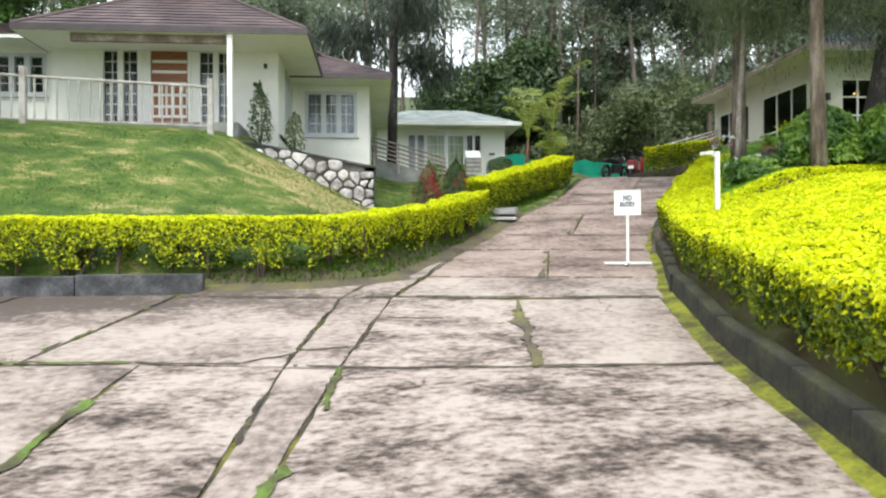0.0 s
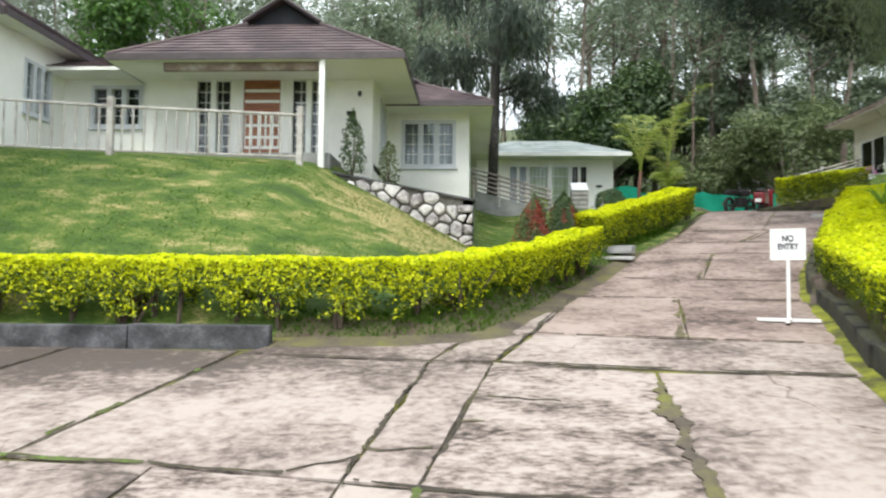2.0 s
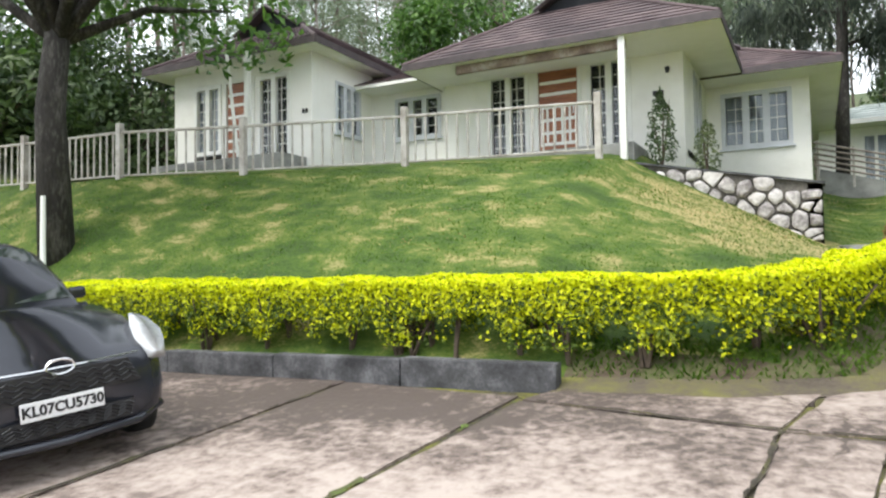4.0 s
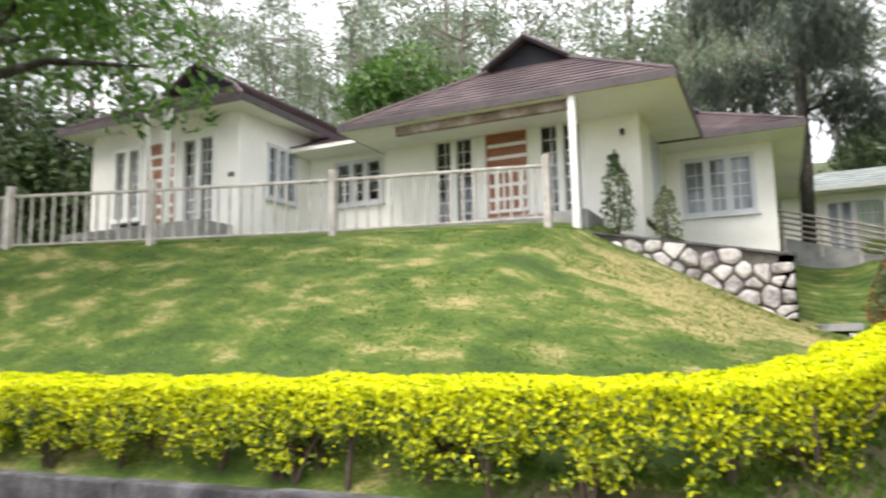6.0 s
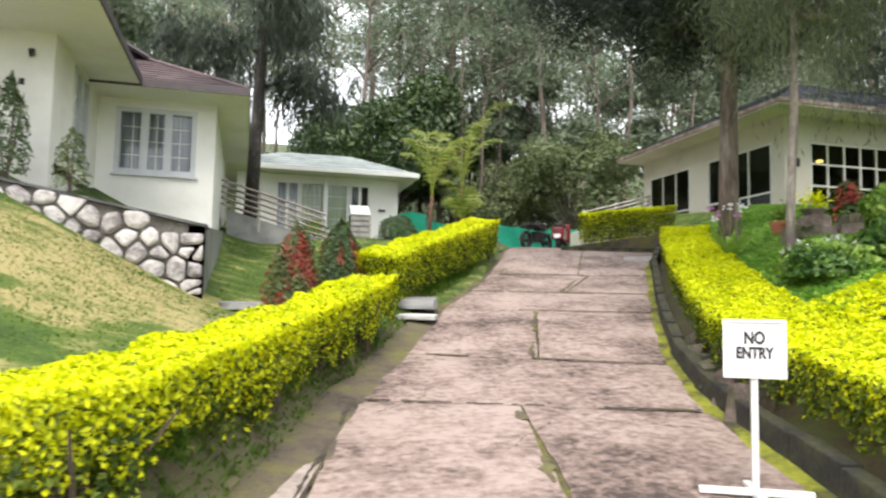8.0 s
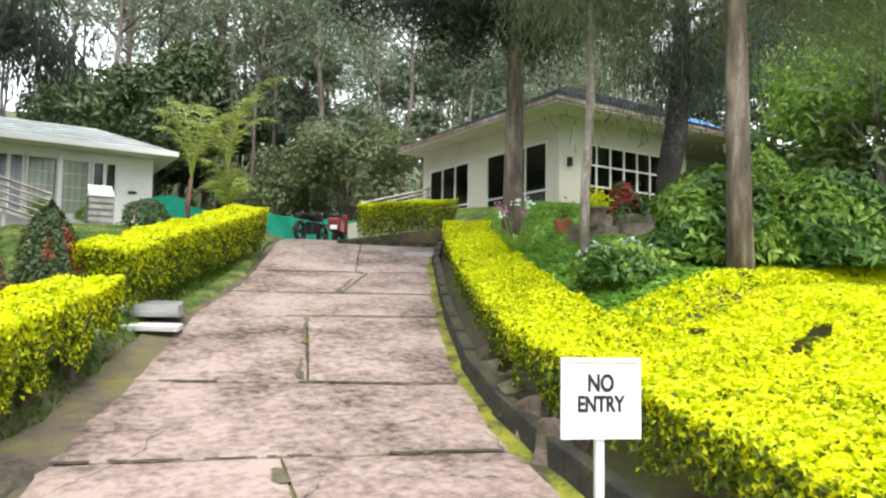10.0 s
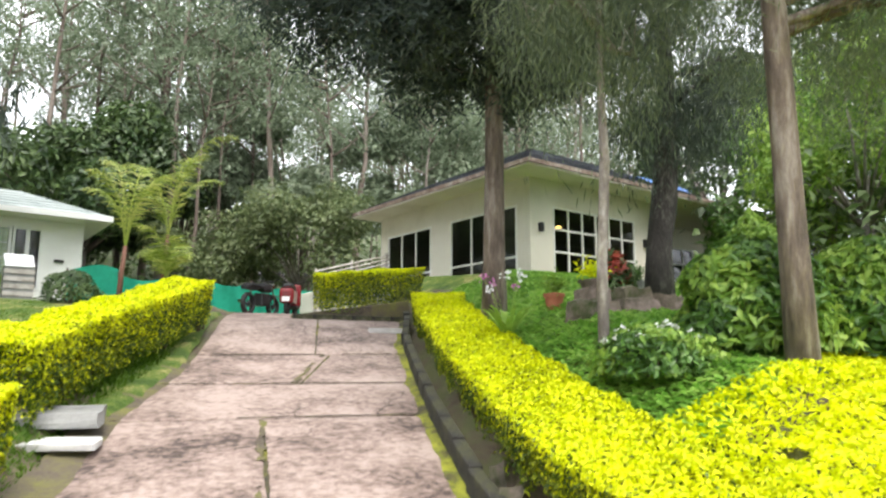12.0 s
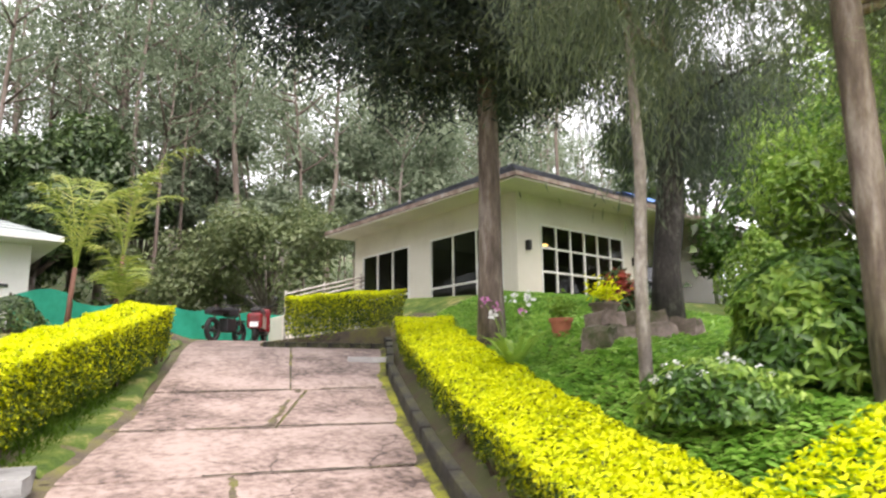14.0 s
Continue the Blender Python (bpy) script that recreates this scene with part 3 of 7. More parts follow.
def slab(quad, seed):
    """A cast slab over four ground corners, with ragged edges."""
    q = [Vector((*p, 0)) for p in quad]
    mid = sum(q, Vector()) / 4
    nx = max(3, int((q[1] - q[0]).length / 0.15))
    nv = max(3, int((q[3] - q[0]).length / 0.15))
    verts, tilt = [], random.uniform(-0.006, 0.006)
    for j in range(nv + 1):
        for i in range(nx + 1):
            a, b = i / nx, j / nv
            p = (q[0] * (1 - a) + q[1] * a) * (1 - b) + (q[3] * (1 - a) + q[2] * a) * b
            edge = i in (0, nx) or j in (0, nv)
            if edge:
                p = p + (mid - p).normalized() * (0.012 + 0.035 * abs(noise.noise((p.x * 1.7, p.y * 1.7, seed))) + 0.03 * abs(noise.noise((p.x * 6, p.y * 6, seed))))
            z = float(rise(p.x, p.y)) + tilt * (a - 0.5) + 0.006 * noise.noise((p.x * 1.2, p.y * 1.2, 3)) - (0.008 if edge else 0)
            verts.append((p.x, p.y, z))
    w = nx + 1
    faces = [(j * w + i, j * w + i + 1, (j + 1) * w + i + 1, (j + 1) * w + i) for j in range(nv) for i in range(nx)]
    rim = [i for i in range(w)] + [j * w + nx for j in range(1, nv + 1)] + [nv * w + i for i in range(nx - 1, -1, -1)] + [j * w for j in range(nv - 1, 0, -1)]
    o = len(verts)
    verts += [(verts[i][0], verts[i][1], verts[i][2] - 0.07) for i in rim]
    faces += [(rim[k], o + k, o + (k + 1) % len(rim), rim[(k + 1) % len(rim)]) for k in range(len(rim))]
    return verts, faces


def row_at(r, x):
    return (x, float(np.interp(x, [p[0] for p in FORE[r]], [p[1] for p in FORE[r]])))


slab_no = 0
# where the long joints cross the lower and the upper side of each row
CUTS = [([-15, -11, -7.4, -4.6, -1.6, -0.4, 2.62], [-15, -11, -7.4, -4.6, -1.5, -0.38, 2.64]),
        ([-15, -11, -7.4, -4.6, -1.5, -0.38, 2.64], [-15, -11, -7.4, -4.4, -1.42, -0.36, 2.68]),
        ([-15, -11, -7.4, -4.4, -1.42, -0.36, -0.14, 2.68], [-15, -11, -7.4, -4.1, -1.35, -0.22, 0.19, 2.98]),
        ([-15, -10.5, -7.0, -4.1, -2.33, -0.22, 0.19, 1.66, 3.0], [-15, -10.5, -7.0, -3.85, -1.95, 0.06, 0.66, 2.06, 3.6])]
for r, (lo, hi) in enumerate(CUTS):
    for k in range(len(lo) - 1):
        slab_no += 1
        worn = (r == 2 and k in (4, 6)) or (r == 3 and k == 6) or r < 2
        a, b, c, d = row_at(r, lo[k]), row_at(r, lo[k + 1]), row_at(r + 1, hi[k + 1]), row_at(r + 1, hi[k])
        if r == 3 and k == 4:
            d = (-1.92, 9.0)
        part("concrete_slab", slab((a, b, c, d), slab_no), ROUGHSLAB if worn else SLAB, drive, world=True)
# the apron where the drive leaves the forecourt
for quad in (((-1.92, 9.0), (0.06, 8.62), (0.35, 9.66), (-1.75, 9.38)), ((0.06, 8.62), (0.66, 8.55), (1.12, 9.97), (0.35, 9.66)), ((0.72, 9.85), (1.12, 9.97), (1.62, 11.7), (1.38, 11.7))):
    part("concrete_slab", slab(quad, 90), SLAB, drive, world=True)
SPLIT = {1: (0.53, 0.47), 3: (0.5, 0.44), 5: (0.485, 0.56), 6: (0.5, 0.5), 7: (0.5, 0.5)}
for r in range(8):
    (l0, r0), (l1, r1) = ROWS[r], ROWS[r + 1]
    l0, r0, l1, r1 = lerp(l0, r0, 0.01), lerp(r0, l0, -0.035), lerp(l1, r1, 0.01), lerp(r1, l1, -0.035)
    k, q = SPLIT.get(r, (0, 0))
    for a, b, c, d in ((0, k, q, 0), (k, 1, 1, q)) if k else ((0, 1, 1, 0),):
        slab_no += 1
        part("concrete_slab", slab((lerp(l0, r0, a), lerp(l0, r0, b), lerp(l1, r1, c), lerp(l1, r1, d)), slab_no), UPPERSLAB if r > 0 else SLAB, drive, world=True)


def creep(points, width, seed, cover=0.0, step=0.035, lift=0.013, wander=0.02):
    """A ragged ribbon of moss or soil over a joint; it breaks off where the noise falls below the cover."""
    line, vs, fs, last = along(points, step), [], [], None
    for k, (p, a) in enumerate(line):
        n = Vector((-math.sin(radians(a)), math.cos(radians(a)), 0))
        p = p + n * (0.035 * noise.noise((p.x * 1.7, p.y * 1.7, seed)) + wander * noise.noise((p.x * 6, p.y * 6, seed)))
        w = [max(0.0, width * (0.5 + 0.8 * noise.noise((p.x * 2.2, p.y * 2.2, seed + 9 * m)) + 0.9 * noise.noise((p.x * 11, p.y * 11, seed + 9 * m)))) for m in (0, 1)]
        if noise.noise((p.x * 1.1, p.y * 1.1, seed + 31)) < cover - 0.5 or w[0] + w[1] < width * 0.25:
            last = None
            continue
        q = (p + n * w[0], p, p - n * w[1])
        vs += [(v.x, v.y, float(rise(v.x, v.y)) + (lift if i == 1 else 0.004)) for i, v in enumerate(q)]
        o = len(vs) - 3
        if last is not None:
            fs += [(last, last + 1, o + 1, o), (last + 1, last + 2, o + 2, o + 1)]
        last = o
    return vs, fs


for points, width, seed, cover, mat in (
        ([(-2.36, 5.95), (-1.93, 8.9)], 0.045, 1, 0.46, JOINTMOSS), ([(-1.35, 5.85), (-1.4, 3.4)], 0.06, 2, 0.42, JOINTMOSS), ([(-0.22, 5.7), (0.05, 8.6)], 0.028, 3, 0.2, JOINTSOIL),
        ([(-0.22, 5.6), (-0.32, 3.0)], 0.03, 4, 0.4, JOINTSOIL), ([(0.2, 5.6), (0.66, 8.5)], 0.025, 5, 0.25, JOINTSOIL), ([(0.2, 5.5), (0.17, 4.4), (-0.08, 3.2)], 0.06, 6, 0.35, JOINTMOSS),
        ([(1.66, 5.25), (2.06, 8.05)], 0.07, 7, 0.05, EARTHMOSS), ([(2.68, 9.5), (3.5, 12.7)], 0.06, 8, 0.2, EARTHMOSS), ([(4.45, 14.75), (5.5, 17.2)], 0.06, 9, 0.2, EARTHMOSS),
        ([(6.65, 18.8), (7.9, 20.4)], 0.06, 10, 0.3, EARTHMOSS), ([(0.36, 5.6), (0.5, 6.7)], 0.17, 11, 0.3, EARTHMOSS), ([(-4.1, 6.1), (-3.85, 9.2)], 0.04, 12, 0.3, JOINTSOIL),
        ([(-4.0, 6.03), (-2.3, 5.95), (-1.4, 5.84)], 0.03, 13, 0.5, JOINTMOSS), ([(1.85, 6.6), (1.95, 7.9)], 0.16, 14, 0.45, EARTHMOSS), ([(0.7, 8.6), (1.12, 9.97), (2.05, 13.4)], 0.03, 15, 0.25, JOINTSOIL)):
    part("joint_growth", creep(points, width, seed, cover), mat, drive, "moss and soil in the joint", world=True, smooth=True)
for k, (p, q) in enumerate(ROWS[:7]):
    part("joint_growth", creep([p, q], 0.034 if k < 4 else 0.022, 60 + k, 0.2), JOINTSOIL, drive, "dark soil in the cross joint", world=True, smooth=True)
part("joint_growth", creep(FORE[3][2:], 0.028, 71, 0.15), JOINTSOIL, drive, "dark soil in the cross joint", world=True, smooth=True)
part("joint_growth", creep(FORE[4][2:], 0.022, 72, 0.15), JOINTSOIL, drive, "dark soil in the cross joint", world=True, smooth=True)
for points, seed in (([(-0.2, 6.15), (0.05, 6.1), (0.26, 6.14)], 41), ([(-0.55, 5.72), (-0.34, 5.9), (-0.16, 6.02)], 42), ([(0.6, 7.32), (0.85, 7.2), (1.15, 7.12)], 43)):
    part("crack", creep(points, 0.012, seed, 0.0, 0.03, 0.013, 0.06), JOINTSOIL, drive, "jagged crack in the concrete", world=True)


def kerb_block(length, width, height, seed):
    bm = boxes((-length / 2, length / 2, -width / 2, width / 2, -0.12, height), bevel=0.018)
    for v in bm.verts:
        v.co += Vector((noise.noise(v.co * 3 + Vector((seed, 0, 0))), noise.noise(v.co * 3 + Vector((0, seed, 0))), noise.noise(v.co * 3 + Vector((0, 0, seed))))) * 0.012
    me = bpy.data.meshes.new("kerb_stone")
    bm.to_mesh(me)
    bm.free()
    return me


kerb = thing("kerb", (3.9, 8.2, 0.7), "dark mossy concrete kerb stones beside the drive", "kerb", kind="structure")
blocks = []
for k in range(4):
    me = kerb_block(0.785, 0.13, 0.25 + 0.006 * k, k * 3.1)
    me.materials.append(KERB)
    blocks.append(me)
for k, (p, a) in enumerate(along(RIGHT_EDGE, 0.78, -0.1)):
    if p.y < 23:
        ob = part("kerb_stone", blocks[k % 4], KERB, kerb, world=True)
        ob.matrix_basis = pose(p.x, p.y, float(rise(p.x, p.y)) - 0.03, 0, -math.degrees(math.atan2(float(rise(p.x + math.cos(radians(a)), p.y + math.sin(radians(a)))) - float(rise(p.x, p.y)), 1.0)) + random.uniform(-0.7, 0.7), a + random.uniform(-0.8, 0.8))
lowkerb = thing("low_wall", (-6, 9.35, 0.6), "grey concrete kerb wall at the foot of the hedge", "kerb", kind="structure")
for k in range(9):
    x0 = -1.7 - 1.55 * k
    bm = boxes((x0 - 1.54, x0, 9.3, 9.46, float(rise(x0, 9.3)) - 0.4, float(rise(x0 - 0.8, 9.3)) + 0.23), bevel=0.02)
    part("wall_block", bm, GREYKERB, lowkerb, world=True)


# ---- hedges ----
def hedge(name, label, line, width, height, base, seed, dense=1500, lower=0.25, size=0.055, group="", stems=True, ybias=0.5, openness=-0.6):
    """A clipped hedge along a line: leafy top and sides, thin stems below. base gives the ground under a point."""
    rng = np.random.default_rng(seed)
    pts = along(line, 0.05)
    P = np.array([(p.x, p.y) for p, a in pts])
    T = np.array([(math.cos(radians(a)), math.sin(radians(a))) for p, a in pts])
    # smooth the way that the line turns
    T = np.stack([np.convolve(np.pad(T[:, k], 6, mode="edge"), np.ones(13) / 13, "valid") for k in (0, 1)], 1)
    N = np.stack([-T[:, 1], T[:, 0]], 1)
    length = len(P) * 0.05
    root = thing(name, (P[len(P) // 2][0], P[len(P) // 2][1], float(base(*P[len(P) // 2]))), label, "hedge", group)
    n_top, n_side = int(dense * length * width * 1.5), int(dense * length * height * 1.7)
    cen, nor, mi, arc = [], [], [], []

    def put(n, across, up, normal, yellow):
        i = rng.integers(0, len(P), n)
        j = P[i] + T[i] * rng.uniform(-0.03, 0.03, n)[:, None] + N[i] * across[:, None]
        lump = np.array([0.05 * noise.noise((x * 1.6, y * 1.6, seed)) + 0.03 * noise.noise((x * 5, y * 5, seed)) for x, y in j])
        z = base(j[:, 0], j[:, 1]) + up + lump * (up / height)
        j = j + N[i] * (lump * np.sign(across))[:, None]
        cen.append(np.column_stack([j, z]))
        arc.append(i * 0.05)
        nor.append(np.column_stack([N[i] * normal[0], np.full(n, normal[1])]))
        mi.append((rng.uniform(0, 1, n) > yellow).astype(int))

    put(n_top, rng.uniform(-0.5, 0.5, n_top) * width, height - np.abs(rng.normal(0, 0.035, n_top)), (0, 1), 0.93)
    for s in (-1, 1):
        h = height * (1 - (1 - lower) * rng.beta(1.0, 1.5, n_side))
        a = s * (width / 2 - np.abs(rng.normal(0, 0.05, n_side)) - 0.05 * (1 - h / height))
        # fewer yellow leaves lower down: greener growth plus side shade put into colour
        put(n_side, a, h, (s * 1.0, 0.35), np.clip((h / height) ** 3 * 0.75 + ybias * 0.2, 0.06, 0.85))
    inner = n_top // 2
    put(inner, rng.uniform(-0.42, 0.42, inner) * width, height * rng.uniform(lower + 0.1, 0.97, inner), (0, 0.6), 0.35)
    cen, nor, mi, arc = np.concatenate(cen), np.concatenate(nor), np.concatenate(mi), np.concatenate(arc)
    # gaps low down, between the stems
    clump = np.array([noise.noise((k * 0.05 * 2.3, 7.0 + seed, 0)) + 0.35 * noise.noise((k * 0.05 * 6.0, 3.0 + seed, 0)) for k in range(len(P))])
    gap = clump[np.minimum(len(P) - 1, (arc / 0.05 + 0.5).astype(int))] + 0.5 * np.array([noise.noise((p[0] * 4, p[1] * 4, p[2] * 5)) for p in cen])
    rel = (cen[:, 2] - base(cen[:, 0], cen[:, 1])) / height
    keep = (rel > 0.62 + 0.25 * gap) | (gap + rng.normal(0, 0.12, len(gap)) > openness - 0.75 * (rel - lower))
    cen, nor, mi = cen[keep], nor[keep], mi[keep]
    v, f = leaves(cen, nor, size, size * 0.55, rng)
    part("foliage", mesh_np("foliage", v, f, [YELLOW, SHADELIME], np.repeat(mi, 2)), YELLOW, root, "golden yellow clipped foliage, lower leaves lime and painted darker for shade", world=True, kind="stuff")
    if stems:
        for k in range(int(length / 0.26)):
            got = []
            i = max(rng.integers(0, len(P), 5), key=lambda q: clump[q])
            p = P[i] + N[i] * rng.uniform(-0.3, 0.3) * width
            z = float(base(*p))
            for b in range(3):
                q = p + rng.normal(0, 0.12, 2)
                got.append(tube([(p[0], p[1], z - 0.05), ((p[0] * 2 + q[0]) / 3, (p[1] * 2 + q[1]) / 3, z + height * 0.3), (q[0], q[1], z + height * 0.75)], [0.024, 0.018, 0.007], 5, False))
            part("stem", merge(got), TWIG, root, world=True)
    return root


def hedge_base(x, y):
    return rise(np.maximum(x, -0.5), y) + 0.14


HEDGE_L = [(-15.5, 9.95), (-1.6, 9.95), (-0.3, 10.05), (0.35, 10.5), (0.9, 11.9), (1.45, 13.5), (2.65, 15.9)]
HEDGE_L2 = [(2.95, 17.2), (4.3, 19.6), (6.45, 22.6)]
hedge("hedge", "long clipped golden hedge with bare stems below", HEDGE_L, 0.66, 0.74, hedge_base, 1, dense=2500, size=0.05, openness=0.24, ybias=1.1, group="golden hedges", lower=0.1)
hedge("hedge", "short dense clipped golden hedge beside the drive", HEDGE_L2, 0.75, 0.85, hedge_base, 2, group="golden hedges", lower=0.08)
HEDGE_R = [(3.15, -4), (3.2, 0), (3.35, 3.0), (3.6, 4.6), (4.0, 6.4), (4.5, 8.2), (5.3, 10.3), (6.1, 12.6), (6.85, 14.1), (8.0, 16.3), (9.1, 18.2), (10.3, 20.3), (11.2, 21.6)]


def right_base(x, y):
    return rise(x, y) + 0.12 + 0.1 * ease(-beside(RIGHT_EDGE, x, y), 0.2, 1.4)


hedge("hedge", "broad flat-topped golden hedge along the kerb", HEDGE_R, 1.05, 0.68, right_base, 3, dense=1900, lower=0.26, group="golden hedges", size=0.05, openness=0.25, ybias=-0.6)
hedge("hedge", "clipped green and yellow hedge at the top of the drive", [(9.8, 24.3), (11.0, 23.9), (12.1, 24.1)], 1.2, 0.92, lambda x, y: rise(x, y) + 0.03 + 0.1 * (x - 9.3), 4,
      group="golden hedges", lower=0.02, stems=False, ybias=-0.2)


def bed(name, label, inside, height, n, seed, size):
    """A wide clipped bed of golden plants, with gaps darkened by leaf colour."""
    rng = np.random.default_rng(seed)
    x, y = rng.uniform(3.6, 14, n * 3), rng.uniform(-3, 14.2, n * 3)
    k = inside(x, y)
    x, y = x[k][:n], y[k][:n]
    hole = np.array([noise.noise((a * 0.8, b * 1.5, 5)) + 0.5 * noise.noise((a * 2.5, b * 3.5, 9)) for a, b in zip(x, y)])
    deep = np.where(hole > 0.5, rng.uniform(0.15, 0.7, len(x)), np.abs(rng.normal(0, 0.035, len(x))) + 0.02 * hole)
    keep = (hole < 0.5) | (rng.uniform(0, 1, len(x)) < 0.95)
    dr = -beside(RIGHT_EDGE, x, y)
    z = rise(x, y) + 0.80 + 0.42 * ease(dr, 1.0, 3.2) + 0.06 * np.array([noise.noise((a, b, 2)) for a, b in zip(x, y)]) - deep * 0.5
    z = np.maximum(z, land(x, y) + 0.03 + 0.1 * rng.uniform(0, 1, len(x)))
    c = np.column_stack([x, y, z])[keep]
    v, f = leaves(c, np.tile((0, 0, 1.0), (len(c), 1)), size, size * 0.55, rng)
    # leaves sunk in gaps get the deep lime, which paints the shade there
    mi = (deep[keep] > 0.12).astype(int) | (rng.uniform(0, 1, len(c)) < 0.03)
    root = thing(name, (7, 9, float(rise(7, 9)) + 0.5), label, "flower bed")
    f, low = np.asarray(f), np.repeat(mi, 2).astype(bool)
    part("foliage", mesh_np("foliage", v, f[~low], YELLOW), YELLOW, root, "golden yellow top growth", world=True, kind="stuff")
    part("undergrowth", mesh_np("undergrowth", v, f[low], SHADELIME), SHADELIME, root, "greener growth in the gaps, painted darker for shade", world=True, kind="stuff")


def in_bed(x, y):
    dr = -beside(RIGHT_EDGE, x, y)
    lim = 12.95 - 0.05 * np.abs(x - 7) + 0.15 * np.sin(x * 2.1)
    return (dr > 1.0) & (y < lim)


bed("planting_bed", "wide bed of golden yellow foliage plants", in_bed, 0.7, 300000, 11, 0.066)


# ---- houses ----
def wall(parent, name, axis, at, a0, a1, z0, z1, holes=(), mat=WHITE, thick=0.22, inward=1, label=""):
    """A wall along x or y at a fixed place on the other axis, its outer face there, with holes (a0, a1, z0, z1) cut through."""
    way = "x" if axis == "x" else "y-" if inward > 0 else "y+"
    return part(name, lattice(way, at, 0.0, thick, a0, a1, z0, z1, holes), mat, parent, label, world=True)


def flat(axis, at, a0, a1, d0, d1, z0, z1):
    """A box in a wall: a along the wall, d the depths from the outer face, outward below nought (x walls face -y; y walls face +1 or -1)."""
    if axis == "x":
        return (a0, a1, at + d0, at + d1, z0, z1)
    if axis == "y+":
        return (at - d1, at - d0, a0, a1, z0, z1)
    return (at + d0, at + d1, a0, a1, z0, z1)


def window(parent, axis, at, a0, a1, z0, z1, cols=3, mat=GREYFRAME, back=CURTAIN, bars=(2, 4), transom=0.0, bar_mat=None, border=0.07, sill=True):
    """A framed window with casements, glazing bars, panes and drapes or a near-black sheet for an unlit room behind."""
    w = (a1 - a0 - 2 * border) / cols
    gaps = [(a0 + border + k * w + (border * 0.75 if k else 0), a0 + border + (k + 1) * w - (border * 0.75 if k < cols - 1 else 0), z0 + border, z1 - border) for k in range(cols)]
    root = part("window", lattice(axis, at, -0.03, 0.09, a0, a1, z0, z1, gaps), mat, parent, "painted window frame", world=True)
    thin = []
    for k in range(cols):
        p, q = a0 + border + k * w + border * 0.4, a0 + border + (k + 1) * w - border * 0.4
        part("pane", boxes(flat(axis, at, p, q, 0.05, 0.056, z0 + border, z1 - border)), GLASS, root).visible_shadow = False
        for i in range(1, bars[0]):
            m = p + (q - p) * i / bars[0]
            thin.append(flat(axis, at, m - 0.008, m + 0.008, 0.03, 0.048, z0 + border, z1 - border))
        for i in range(1, bars[1]):
            m = z0 + border + (z1 - z0 - 2 * border) * i / bars[1]
            thin.append(flat(axis, at, p, q, 0.028, 0.046, m - 0.008, m + 0.008))
    for t in thin:
        part("glazing_bar", boxes(t), bar_mat or TRIM, root)
    # cloth, or a near-black sheet that paints the darkness of the room
    if back:
        verts, faces, n = [], [], max(6, int((a1 - a0) / 0.05))
        for i in range(n + 1):
            a = a0 + (a1 - a0) * i / n
            d = 0.16 + 0.022 * math.sin(i * 1.7) + 0.01 * math.sin(i * 0.6)
            for z in (z0, z1):
                x0, x1, y0, y1, _, _ = flat(axis, at, a, a, d, d, 0, 1)
                verts.append((x0, y0, z))
        faces = [(2 * i, 2 * i + 2, 2 * i + 3, 2 * i + 1) for i in range(n)]
        part("curtain", (verts, faces), back, root, smooth=True)
    if sill:
        part("sill", boxes(flat(axis, at, a0 - 0.05, a1 + 0.05, -0.08, 0.02, z0 - 0.05, z0 - 0.003), bevel=0.008), mat, root)
    return root


def shingles(planes, course=0.24, tab=0.34, seed=0):
    """Overlapping roof tabs over planes, each four corners: eave left, eave right, top right, top left."""
    rng = random.Random(seed)
    verts, faces = [], []
    for el, er, tr, tl in planes:
        el, er, tr, tl = (Vector(p) for p in (el, er, tr, tl))
        nrm = (er - el).cross(tl - el).normalized()
        rows = max(2, int(((tl + tr) / 2 - (el + er) / 2).length / course))
        for r in range(rows):
            a, b = r / rows, min(1, (r + 1.15) / rows)
            p0, p1, p2, p3 = el.lerp(tl, a), er.lerp(tr, a), er.lerp(tr, b), el.lerp(tl, b)
            n = max(1, round((p1 - p0).length / tab))
            shift = 0.5 / n * (r % 2)
            cuts = sorted({0.0, 1.0, *[min(1, max(0, k / n + shift + rng.uniform(-0.06, 0.06) / n)) for k in range(n + 1)]})
            for u, w in zip(cuts, cuts[1:]):
                lift = nrm * (0.022 + rng.uniform(0, 0.008))
                q = [p0.lerp(p1, u) + lift, p0.lerp(p1, w) + lift, p3.lerp(p2, w), p3.lerp(p2, u), p0.lerp(p1, w), p0.lerp(p1, u)]
                o = len(verts)
                verts += q
                faces += [(o, o + 1, o + 2, o + 3), (o + 5, o + 4, o + 1, o)]
    return verts, faces


